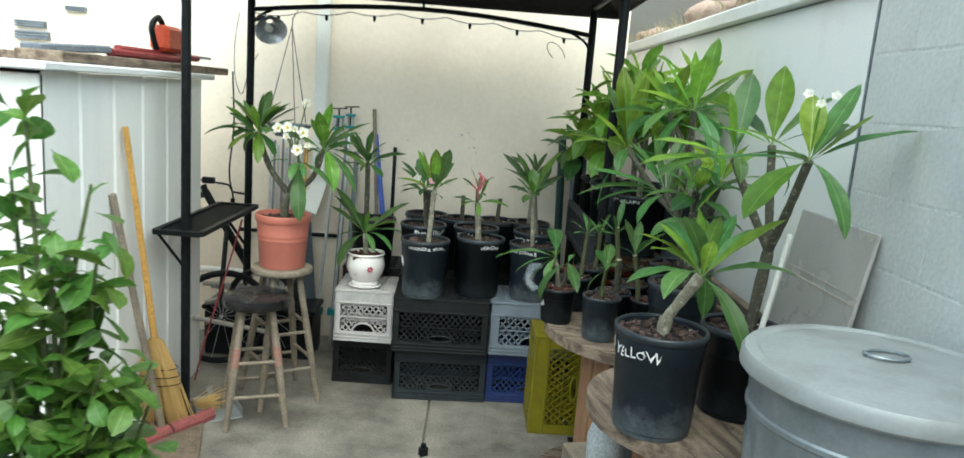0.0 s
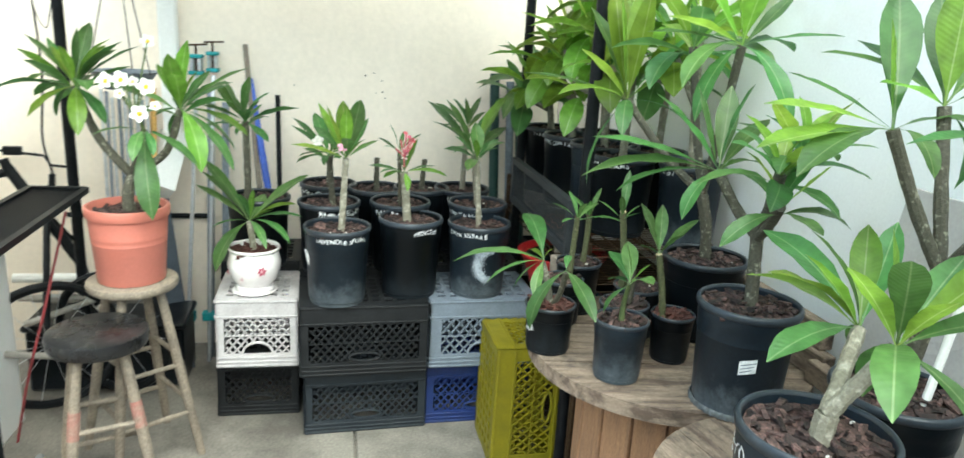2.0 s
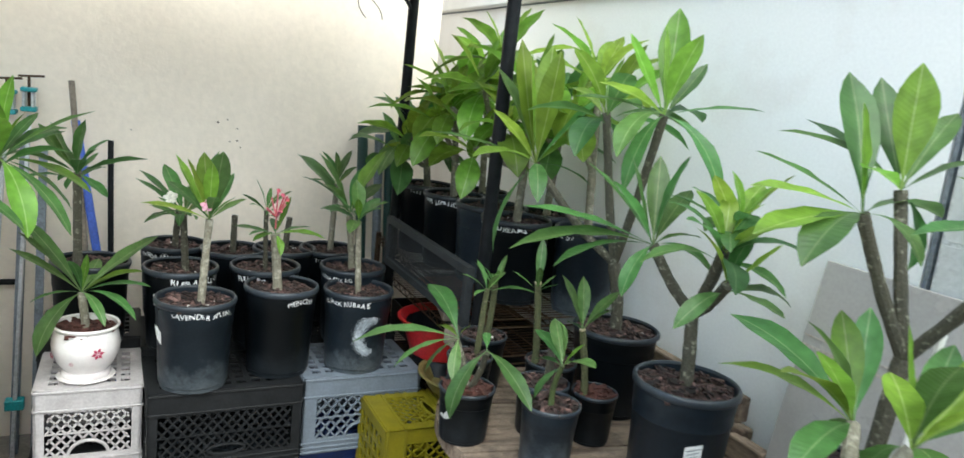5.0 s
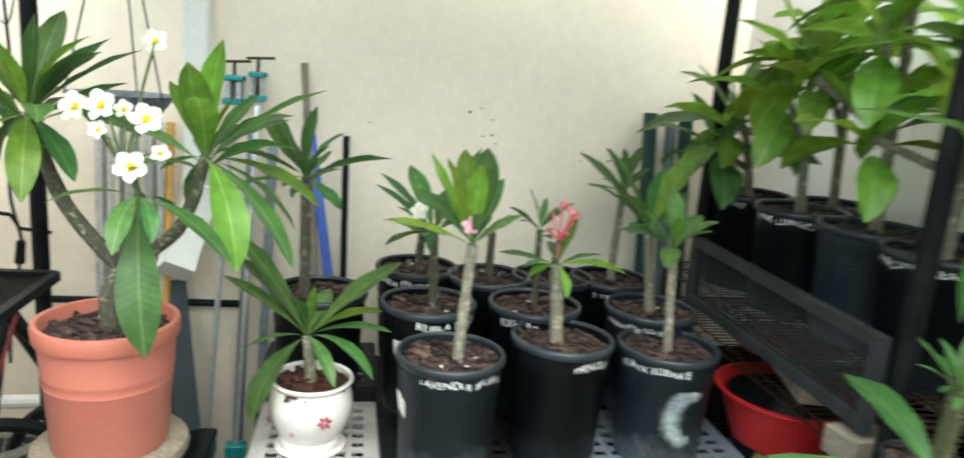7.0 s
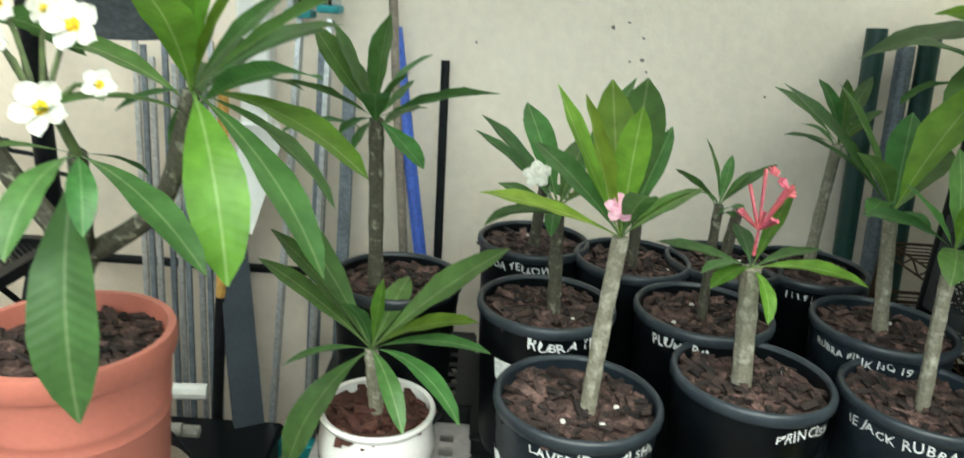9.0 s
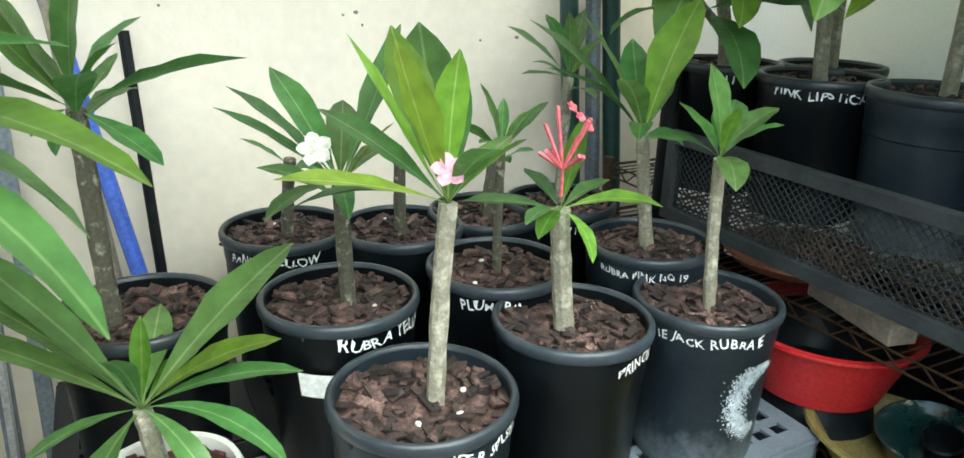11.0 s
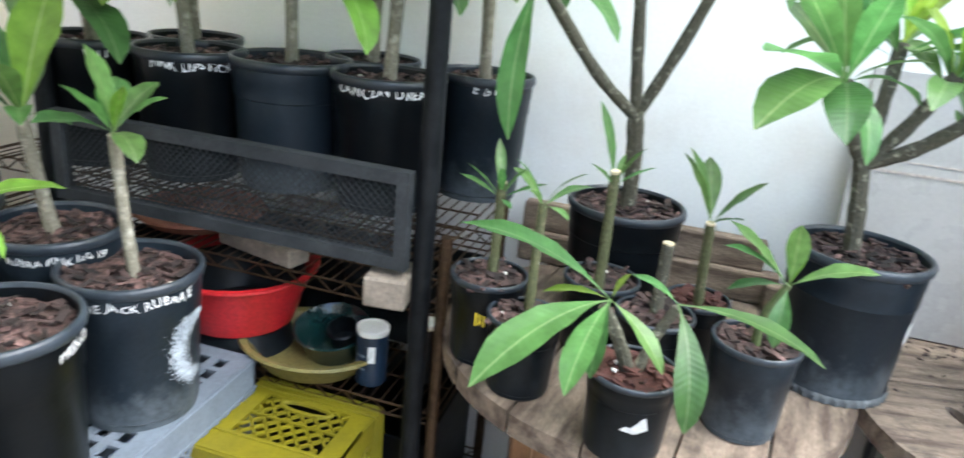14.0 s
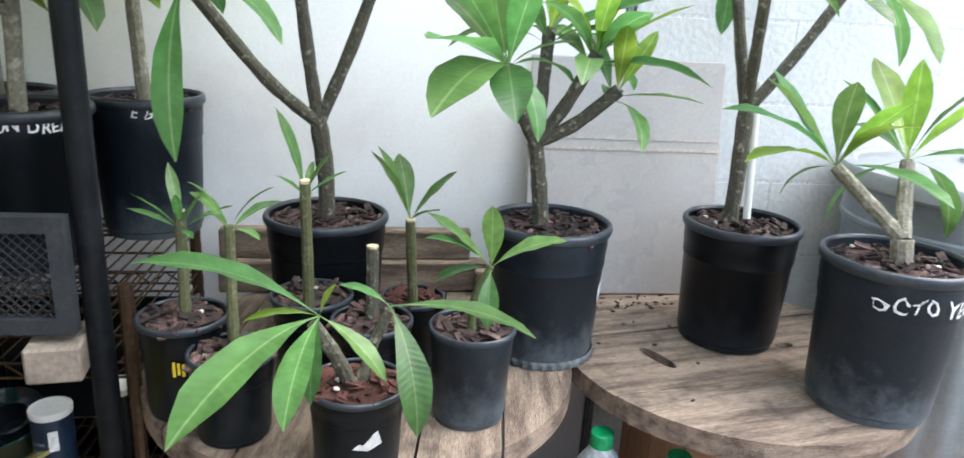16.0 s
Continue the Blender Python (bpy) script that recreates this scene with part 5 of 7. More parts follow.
tube(bm, [(0.03, -0.028, 0.2), (0.079, -0.027, 0.54)], 0.008, 10)
part("stake", bm, PVC, ob, "white plastic stake")
ob, pot = spool_plant(0.393, 3.243, 0.123, 0.285, "short forked plumeria in a hand-lettered black pot", 18, POT_DUSTY)
fk, b1, b2 = local(ob, (0.4, 3.235, 1.045), (0.50, 3.32, 1.15), (0.47, 3.205, 1.17))
stem(ob, [([(-0.01, -0.01, 0.2), (0.0, -0.01, 0.27), fk], 0.02, 0.018), ([fk, fk.lerp(b1, 0.5), b1], 0.014, 0.012), ([fk, fk.lerp(b2, 0.5), b2], 0.014, 0.012)], STEM)
bouquet(ob, b1, [
    (-0.191, 0.002, 0.103, 'y', 45), (-0.087, 0.055, 0.159, 'o', 45), (-0.144, -0.024, 0.139, 'y', 20), (0.113, 0.090, 0.161, 'o', -5), (-0.213, -0.072, -0.018, 'o', 45), (0.077, 0.121, 0.148, 'y', 20), (-0.05, 0.25, 0.1, 'o', 45), (-0.08, 0.22, 0.02, 'y', 45), (0.05, 0.07, -0.07, 'o', 75)], 150)
bouquet(ob, b2, [
    (-0.023, 0.030, 0.179, 'y', -5), (0.185, -0.026, 0.168, 'y', 20), (0.151, 0.057, 0.127, 'o', 20), (0.247, -0.010, 0.021, 'o', 45), (-0.019, -0.107, 0.115, 'y', 20), (-0.151, -0.157, -0.023, 'o', 75), (0.06, -0.18, -0.17, 'n', 75), (-0.140, -0.034, 0.141, 'y', 20), (-0.093, -0.091, 0.168, 'o', 45), (0.052, 0.099, -0.139, 'o', 75)], 151)
letters("OCTO YELLOW", 0.035, pot_radius(0.123, 0.285), 0.219, 195, pot, MARKER, 4, -0.02)

SMALL = [
    # x, y, radius, height, label
    (0.41, 4.45, 0.071, 0.165, "small black pot with a cut plumeria stub and yellow marking", POT),
    (0.33, 4.36, 0.065, 0.14, "small black pot with a green-stemmed cutting", POT),
    (0.235, 4.165, 0.071, 0.138, "small black pot with a large-leaved plumeria and silver sticker", POT),
    (0.372, 3.985, 0.071, 0.163, "small dusty grey-black pot with a leafy cutting", POT_DUSTY),
    (0.535, 4.26, 0.073, 0.15, "small black pot with a tall cut plumeria stub", POT),
    (0.448, 4.15, 0.07, 0.14, "small black pot with a pale cut stub", POT),
    (0.563, 4.077, 0.06, 0.135, "small black pot of red mulch with a leafy stub", POT),
]
small = []
for k, (x, y, r, h, label, pm) in enumerate(SMALL):
    small.append(spool_plant(x, y, r, h, label, 20 + k, pm, RED_MULCH if k in (2, 6) else MULCH))


def stub(parent, p0, p1, r, mat=STUB):
    stem(parent, [([p0, Vector(p0).lerp(Vector(p1), 0.5) + Vector((0.004, 0, 0)), p1], r, r * 0.9)], mat)
    bm = bmesh.new()
    d = (Vector(p1) - Vector(p0)).normalized()
    tube(bm, [Vector(p1) - d * 0.002, Vector(p1) + d * 0.003], r * 0.88, 9)
    part("cut_end", bm, CUT_WOOD, parent)


stub(small[0][0], (0.01, 0, 0.13), (0.02, 0.0, 0.33), 0.0098, STUB)
for az, el, ln in ((40, 50, 0.1), (-60, 70, 0.11), (160, 60, 0.09), (100, 65, 0.08), (-20, 20, 0.1), (210, 25, 0.09), (120, 10, 0.07)):
    leaf_at(small[0][0], (0.02, 0, 0.3), az, el, ln, "narrow", 20)
bm = bmesh.new()
for k in range(3):
    patch(bm, pot_radius(0.071, 0.165), 178 + k * 6, 182 + k * 6, 0.086 + 0.003 * (k % 2), 0.112 - 0.002 * k)
part("marking_bars", bm, YELLOW_MARK, small[0][1])
stem(small[1][0], [([(0.02, 0, 0.11), (0.025, 0, 0.24), (0.03, 0.0, 0.33)], 0.0095, 0.0075)], STUB)
for az, el, ln in ((-50, 30, 0.13), (80, 45, 0.1), (180, 60, 0.1), (-120, 20, 0.14), (20, 70, 0.1), (130, 20, 0.09)):
    leaf_at(small[1][0], (0.03, 0, 0.32), az, el, ln, "narrow", 45)
stem(small[2][0], [([(0.0, 0, 0.11), (-0.005, 0.03, 0.18), (-0.015, 0.06, 0.235)], 0.012, 0.009), ([(0.0, 0, 0.11), (0.02, -0.02, 0.18), (0.02, -0.045, 0.24)], 0.009, 0.0075)], STEM_DARK)
bouquet(small[2][0], Vector((-0.015, 0.05, 0.245)), [
    (0.01, 0.245, 0.072, 'o', 45), (-0.235, 0.14, -0.05, 'o', 45), (-0.155, 0.035, -0.08, 'o', 45), (-0.08, 0.01, -0.09, 'o', 45), (-0.05, -0.09, -0.075, 'o', 45), (0.02, -0.02, 0.04, 'y', 45), (-0.02, 0.1, 0.0, 'y', 45)], 155)
bouquet(small[2][0], Vector((0.02, -0.045, 0.245)), [
    (-0.1, -0.04, -0.15, 'o', 75), (0.005, -0.22, -0.058, 'n', 45), (0.03, 0.075, 0.02, 'o', 45)], 156)
bm = bmesh.new()
rr = pot_radius(0.071, 0.138)
for tri in (((176, 0.066), (196, 0.062), (208, 0.092)), ((208, 0.092), (196, 0.062), (214, 0.07))):
    bm.faces.new([bm.verts.new(((rr(z) + 0.0015) * math.cos(radians(a)), (rr(z) + 0.0015) * math.sin(radians(a)), z)) for a, z in tri])
part("silver_sticker", bm, FOIL, small[2][1])
stem(small[3][0], [([(0.0, 0, 0.13), (0.0, 0.0, 0.2), (0.0, -0.025, 0.265)], 0.008, 0.006)], STEM_GREEN)
bouquet(small[3][0], Vector((0.0, -0.025, 0.262)), [
    (0.03, 0.105, 0.082, 'o', 20), (-0.02, 0.108, 0.055, 'o', 45), (-0.02, 0.005, 0.108, 'o', 20), (0.0, -0.122, 0.045, 'o', 45), (-0.06, 0.01, -0.08, 'o', 45), (-0.02, 0.09, -0.017, 'o', 45), (0.04, -0.02, 0.06, 'y', 20)], 161, "broad")
stub(small[4][0], (-0.05, 0, 0.12), (-0.075, 0.0, 0.375), 0.0105, STUB)
for az, el, ln in ((60, 40, 0.09), (150, 62, 0.1), (-30, 75, 0.15), (200, 35, 0.08), (-100, 50, 0.07)):
    leaf_at(small[4][0], (-0.075, 0, 0.35), az, el, ln, "narrow", 20)
stub(small[5][0], (0.01, 0, 0.11), (0.01, 0.0, 0.265), 0.0115, STEM_DARK)
stub(small[6][0], (-0.03, 0.0, 0.11), (-0.06, 0.01, 0.3), 0.0098, STUB)
for az, el, ln in ((-20, 70, 0.14), (30, 65, 0.15), (200, 50, 0.12), (-80, 45, 0.15), (120, 30, 0.1)):
    leaf_at(small[6][0], (-0.06, 0.01, 0.3), az, el, ln, "old", 20)

# ---- wire rack along the wall ----
RX0, RX1, RY0, RY1 = 0.48, 0.92, 4.56, 5.72
rack = thing("wire_rack", RX0, RY0, 0, "rusty wire shelving rack holding pots and bowls", "shelf rack")
for px in (0, RX1 - RX0):
    for py in (0, RY1 - RY0):
        bm = bmesh.new()
        tube(bm, [(px, py, 0), (px, py, 0.92)], 0.0125, 10)
        for k in range(30):
            tube(bm, [(px, py, 0.03 + k * 0.03), (px, py, 0.033 + k * 0.03)], 0.0133, 10)
        part("rack_post", bm, BRASS, rack)
LEVELS = (0.9, 0.775, 0.515, 0.12)
for z in LEVELS:
    bm = bmesh.new()
    w, d = RX1 - RX0, RY1 - RY0
    for zz in (z, z - 0.028):
        for a, b in (((0, 0), (w, 0)), ((0, d), (w, d)), ((0, 0), (0, d)), ((w, 0), (w, d))):
            tube(bm, [(*a, zz), (*b, zz)], 0.0028, 6)
    k = 0
    y = 0.0
    while y < d - 0.02:
        for x in (0, w):
            bar(bm, (x, y, z - 0.028 if k % 2 else z), (x, y + 0.035, z if k % 2 else z - 0.028), 0.003)
        y += 0.035
        k += 1
    for j in range(int(d / 0.025)):
        bar(bm, (0, 0.02 + j * 0.025, z + 0.002), (w, 0.02 + j * 0.025, z + 0.002), 0.0028)
    for x in (0.11, 0.22, 0.33):
        bar(bm, (x, 0, z - 0.002), (x, d, z - 0.002), 0.004)
    part("wire_shelf", bm, BRASS, rack, smooth=0)
SH = 0.9045
H6 = 0.285
shelf_pots = [
    (0.62, 5.24, "PINK LIPSTICK", -141, "plumeria in a hand-lettered black pot on the rack", POT, 1.58),
    (0.68, 5.02, "", 0, "plumeria in a dusty black pot on the rack", POT_DUSTY, 1.72),
    (0.655, 4.775, "CANCUN DREAMS", -156, "pale-stemmed plumeria in a hand-lettered pot on the rack", POT, 1.6),
    (0.60, 5.48, "I I I I", -136, "plumeria in a black pot at the end of the rack", POT, 1.42),
    (0.80, 5.36, "", 0, "plumeria in a black pot at the back of the rack", POT, 1.66),
    (0.85, 4.62, "E GT", -163, "plumeria in a black pot at the corner of the rack", POT_DUSTY, 1.66),
    (0.845, 4.9, "", 0, "slim plumeria in a black pot behind the others", POT, 1.58),
]
for k, (x, y, text, az, label, pm, top) in enumerate(shelf_pots):
    r = 0.121 if k != 1 else 0.134
    if k in (4, 5, 6):
        r = 0.113
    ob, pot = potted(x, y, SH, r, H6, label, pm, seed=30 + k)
    rnd = random.Random(40 + k)
    dx, dy = rnd.uniform(-0.06, 0.03), rnd.uniform(-0.03, 0.05)
    t = Vector((dx, dy, top - SH))
    lines = [([(0, 0, 0.23), (dx * 0.3, dy * 0.3, 0.38), t], 0.016, 0.012)]
    tips = [t]
    for q in range(2 if k in (0, 1, 2) else 1):
        t2 = Vector((dx - 0.1 - 0.05 * q, dy + (0.07 if q else -0.08) + 0.02 * (k % 3), top - SH - 0.1 - 0.09 * q))
        m = Vector((0, 0, 0.23)).lerp(t, 0.45)
        lines.append(([m, m.lerp(t2, 0.5), t2], 0.011, 0.009))
        tips.append(t2)
    stem(ob, lines, STEM)
    for j, tip in enumerate(tips):
        rosette(ob, tip, 13 if j == 0 else 8, 0.3 - 0.03 * j, 170 + 5 * k + j, "broad" if k in (3, 6) else "wide", top=82, low=-30, young=0.5)
    if text.startswith("I I"):
        letters(text, 0.022, pot_radius(r, H6), H6 * 0.885, az, pot, MARKER, k, name="lettering_bars")
    elif text:
        letters(text, 0.026, pot_radius(r, H6), H6 * 0.88, az, pot, MARKER, k)

# ---- on the rack ----
bm = bmesh.new()
lathe(bm, [(0.001, 0.0), (0.115, 0.0), (0.125, 0.005), (0.17, 0.132), (0.185, 0.137), (0.185, 0.143), (0.174, 0.145), (0.166, 0.136), (0.12, 0.014), (0.001, 0.012)], 40)
ob = solid("plastic_bowl", bm, RED, "deep round red plastic bowl on the wire rack", "bowl")
ob.matrix_world = pose(0.57, 5.09, 0.5845)
bm = bmesh.new()
lathe(bm, [(0.001, 0.065), (0.1, 0.065), (0.11, 0.062), (0.13, 0.008), (0.137, 0.006), (0.135, 0.0), (0.124, 0.0), (0.1, 0.055), (0.001, 0.057)], 32)
ob = solid("plastic_basin", bm, POT, "upturned black plastic basin under the red bowl", "basin", "black basins")
ob.matrix_world = pose(0.57, 5.09, 0.519)
bm = bmesh.new()
lathe(bm, [(0.001, 0.0), (0.1, 0.0), (0.108, 0.004), (0.145, 0.1), (0.152, 0.103), (0.15, 0.108), (0.138, 0.1), (0.1, 0.012), (0.001, 0.01)], 32)
ob = solid("plastic_basin", bm, POT, "black plastic basin nested inside the red bowl", "basin", "black basins")
ob.matrix_world = pose(0.57, 5.09, 0.5995)
bm = bmesh.new()
lathe(bm, [(0.001, 0.0), (0.085, 0.0), (0.092, 0.004), (0.12, 0.05), (0.132, 0.056), (0.13, 0.062), (0.116, 0.058), (0.086, 0.01), (0.001, 0.008)], 36)
bmesh.ops.scale(bm, vec=(1.1, 1.3, 1.05), verts=bm.verts)
OLIVE = material("olive_plastic", (0.25, 0.205, 0.07), 0.5, second=(0.14, 0.13, 0.045), scale=14)
ob = solid("oval_basin", bm, OLIVE, "faded yellow-green oval plastic basin on the rack", "basin")
ob.matrix_world = pose(0.555, 4.89, 0.519)
bm = bmesh.new()
lathe(bm, [(0.001, 0.0), (0.06, 0.0), (0.066, 0.004), (0.085, 0.062), (0.09, 0.068), (0.086, 0.07), (0.078, 0.06), (0.06, 0.01), (0.001, 0.008)], 36)
GLAZE = material("green_glaze", (0.005, 0.024, 0.024), 0.2, second=(0.008, 0.032, 0.03), scale=14, coat=0.5)
ob = solid("planter_bowl", bm, GLAZE, "dark green glazed bowl sitting in the basin", "bowl")
ob.matrix_world = pose(0.6, 4.855, 0.538, 0, -12, 0)
bm = bmesh.new()
lathe(bm, [(0.001, 0.0), (0.03, 0.0), (0.035, 0.05), (0.038, 0.052), (0.034, 0.056), (0.03, 0.01), (0.001, 0.01)], 24)
ob = solid("small_pot", bm, POT, "small empty black pot inside the green bowl", "pot")
ob.matrix_world = pose(0.615, 4.835, 0.549, 0, -20, 0)
NAVY = material("navy_tin", (0.01, 0.024, 0.05), 0.4, second=(0.008, 0.018, 0.036), scale=20)


def tin(x, y, z, r, h, mat, label, sticker=True):
    ob = thing("tin_can", x, y, z, label, "tin")
    bm = bmesh.new()
    lathe(bm, [(0.001, 0), (r * 0.97, 0), (r, 0.003), (r * 0.985, 0.006), (r * 0.985, h - 0.006), (0.001, h - 0.006)], 28)
    part("tin_body", bm, mat, ob)
    bm = bmesh.new()
    lathe(bm, [(r * 0.99, h - 0.014), (r * 1.02, h - 0.012), (r * 1.02, h - 0.001), (r * 0.96, h), (r * 0.93, h - 0.003), (0.001, h - 0.003)], 28)
    part("lid", bm, PVC, ob, "white plastic lid")
    if sticker:
        bm = bmesh.new()
        patch(bm, lambda zz: r, 190, 215, h * 0.45, h * 0.75, 0.0, 5)
        part("paper_label", bm, PAPER, ob)
        bm = bmesh.new()
        for k in range(3):
            patch(bm, lambda zz: r, 140, 180, h * (0.3 + 0.12 * k), h * (0.34 + 0.12 * k), 0.0, 5)
        part("lettering_bars", bm, STEEL_GREY, ob)
    return ob


tin(0.545, 4.735, 0.519, 0.036, 0.135, NAVY, "dark blue tin with a white lid on the rack")
tin(0.6, 4.635, 0.519, 0.033, 0.15, POT, "dark tin with a white lid behind the post", False)
bm = bmesh.new()
box(bm, -0.055, 0.055, -0.042, 0.042, 0.0, 0.062, 0.004)
ob = solid("timber_offcut", bm, PALE_WOOD, "pale sawn timber block resting on the rack", "timber block")
ob.matrix_world = pose(0.452, 4.66, 0.7795, 0, 0, 8)
bm = bmesh.new()
box(bm, -0.03, 0.03, -0.11, 0.11, 0.0, 0.04, 0.003)
ob = solid("timber_offcut", bm, PALE_WOOD, "pale sawn timber strip resting on the rack", "timber block")
ob.matrix_world = pose(0.53, 5.0, 0.7795, 0, 0, -14)
bm = bmesh.new()
lathe(bm, [(0.001, 0), (0.13, 0), (0.15, 0.02), (0.155, 0.022), (0.15, 0.027), (0.13, 0.008), (0.001, 0.008)], 36)
CLAY = material("clay", (0.36, 0.15, 0.09), 0.85, second=(0.27, 0.11, 0.07), scale=12)
ob = solid("clay_saucer", bm, CLAY, "round terracotta saucer lying on the rack", "saucer")
ob.matrix_world = pose(0.65, 5.25, 0.7795)
# Black trays added to hide the bright wall where the rack is in shade.
for k, (x, y, w, d, z, h) in enumerate(((0.7, 5.0, 0.36, 0.4, 0.1235, 0.3), (0.68, 5.47, 0.28, 0.3, 0.519, 0.12), (0.83, 5.1, 0.16, 0.36, 0.519, 0.2), (0.82, 4.75, 0.18, 0.3, 0.519, 0.2), (0.7, 4.69, 0.36, 0.2, 0.1235, 0.28), (0.7, 5.45, 0.36, 0.4, 0.1235, 0.3))):
    ob = thing("added_dark_tray", x, y, z, "black tray added to darken the shaded lower levels of the rack", "tray", "nursery trays")
    bm = bmesh.new()
    for a in (-1, 1):
        box(bm, a * w / 2 - 0.004, a * w / 2 + 0.004, -d / 2, d / 2, 0, h, 0.002)
        box(bm, -w / 2 + 0.004, w / 2 - 0.004, a * d / 2 - 0.004, a * d / 2 + 0.004, 0, h, 0.002)
    box(bm, -w / 2 + 0.004, w / 2 - 0.004, -d / 2 + 0.004, d / 2 - 0.004, 0, 0.008)
    part("tray_body", bm, POT, ob)

# ---- timber at the back of the spool table ----
for k, (x, y, z, l, h) in enumerate(((0.925, 4.2, SP, 0.62, 0.075), (0.945, 4.22, SP + 0.0755, 0.58, 0.07), (0.905, 3.86, SP, 0.12, 0.06))):
    bm = bmesh.new()
    box(bm, -0.02, 0.02, -l / 2, l / 2, 0, h, 0.004)
    ob = solid("plank_offcut", bm, WOOD_GREY, "weathered plank on edge against the wall", "plank", "stacked planks")
    ob.matrix_world = pose(x, y, z, 0, 0, 1.5 - k)

# ---- galvanised can ----
CANX, CANY, CANZ = 0.745, 2.815, 0.405
bm = bmesh.new()
for k in range(5):
    box(bm, -0.28, 0.28, -0.3 + k * 0.122, -0.19 + k * 0.122, CANZ - 0.022, CANZ, 0.003)
for y in (-0.28, 0.28):
    box(bm, -0.28, 0.28, y - 0.04, y + 0.04, 0.0, CANZ - 0.0225, 0.003)
ob = solid("wooden_platform", bm, STAVE, "low platform of brown boards under the can", "platform")
ob.matrix_world = pose(0.72, 2.815, 0, 0, 0, 4)
can = thing("trash_can", CANX, CANY, CANZ, "dented galvanised metal trash can with a lid", "trash can")


def flutes(a, z):
    return 0.006 * math.sin(a * 22) if 0.09 < z < 0.5 else 0.0


bm = bmesh.new()
lathe(bm, [(0.001, 0.01), (0.215, 0.01), (0.22, 0.0), (0.225, 0.03), (0.227, 0.08), (0.228, 0.1), (0.24, 0.3), (0.25, 0.49), (0.251, 0.51), (0.256, 0.56), (0.262, 0.565), (0.262, 0.575), (0.258, 0.58), (0.262, 0.66)], 132, flute=flutes)
part("can_body", bm, GALV, can)
bm = bmesh.new()
lathe(bm, [(0.264, 0.652), (0.28, 0.65), (0.286, 0.657), (0.285, 0.682), (0.278, 0.692), (0.255, 0.696), (0.245, 0.69), (0.2, 0.7), (0.1, 0.708), (0.001, 0.71)], 72)
lid = part("lid", bm, GALV_LID, can)
bm = bmesh.new()
tube(bm, [(0.045 * math.cos(2 * math.pi * k / 18), 0.03 * math.sin(2 * math.pi * k / 18), 0.716) for k in range(19)], 0.004, 6, False)
part("ring_handle", bm, GALV, lid)

# ---- bottles between the tables ----
GREEN_CAP = material("green_cap", (0.01, 0.3, 0.1), 0.4, bump=0)
MILKY = material("milky_plastic", (0.62, 0.66, 0.68), 0.3, second=(0.5, 0.55, 0.58), scale=9, translucent=0.35, bump=0)
bm = bmesh.new()
box(bm, -0.06, 0.16, -0.26, 0.2, 0.0, 0.375, 0.004)
ob = solid("wooden_box", bm, WOOD_STOOL, "brown wooden box between the spool tables", "box")
ob.matrix_world = pose(0.36, 3.66, 0, 0, 0, 12)
for x, y in ((0.44, 3.72), (0.36, 3.6)):
    jug = thing("plastic_jug", x, y, 0.376, "translucent plastic jug with a green cap", "jug", "jugs")
    bm = bmesh.new()
    lathe(bm, [(0.001, 0.0), (0.055, 0.0), (0.062, 0.01), (0.062, 0.15), (0.05, 0.19), (0.022, 0.235), (0.018, 0.25), (0.001, 0.25)], 24)
    part("jug_body", bm, MILKY, jug)
    bm = bmesh.new()
    lathe(bm, [(0.019, 0.24), (0.022, 0.241), (0.022, 0.268), (0.02, 0.27), (0.001, 0.27)], 24)
    part("cap", bm, GREEN_CAP, jug)

# ---- things leaning on the back wall ----
WY = BACK_Y - 0.02


def leaning(name, a, b, r, mat, label, category, n=10, group=""):
    bm = bmesh.new()
    tube(bm, [a, b], r, n)
    return solid(name, bm, mat, label, category, group)


leaning("black_rod", (-0.59, WY - 0.19, 0.0), (-0.612, WY - 0.012, 1.24), 0.011, BLACK_METAL, "thin black rod leaning against the wall", "rod")
leaning("blue_pole", (-0.52, WY - 0.24, 0.0), (-0.735, WY - 0.02, 1.31), 0.016, BLUE, "blue plastic pole leaning against the wall", "pole")
leaning("rusty_stick", (-0.62, WY - 0.22, 0.0), (-0.75, WY - 0.012, 1.46), 0.011, WOOD_STOOL, "brown rusty stick leaning against the wall", "stick")
leaning("teal_tube", (-0.66, WY - 0.16, 0.0), (-0.71, WY - 0.015, 0.95), 0.008, TEAL, "thin teal garden tube leaning on the wall", "tube")
for k, (x0, x1, zt) in enumerate(((0.445, 0.405, 1.385), (0.58, 0.535, 1.385))):
    leaning("green_stake", (x0, WY - 0.16, 0.0), (x1, WY - 0.028, zt), 0.024, GREEN_DARK, "dark green garden stake leaning on the wall", "stake", 12, "garden stakes")
leaning("grey_post", (0.53, WY - 0.12, 0.0), (0.485, WY - 0.025, 1.35), 0.02, STEEL_GREY, "grey metal post leaning on the wall", "post")
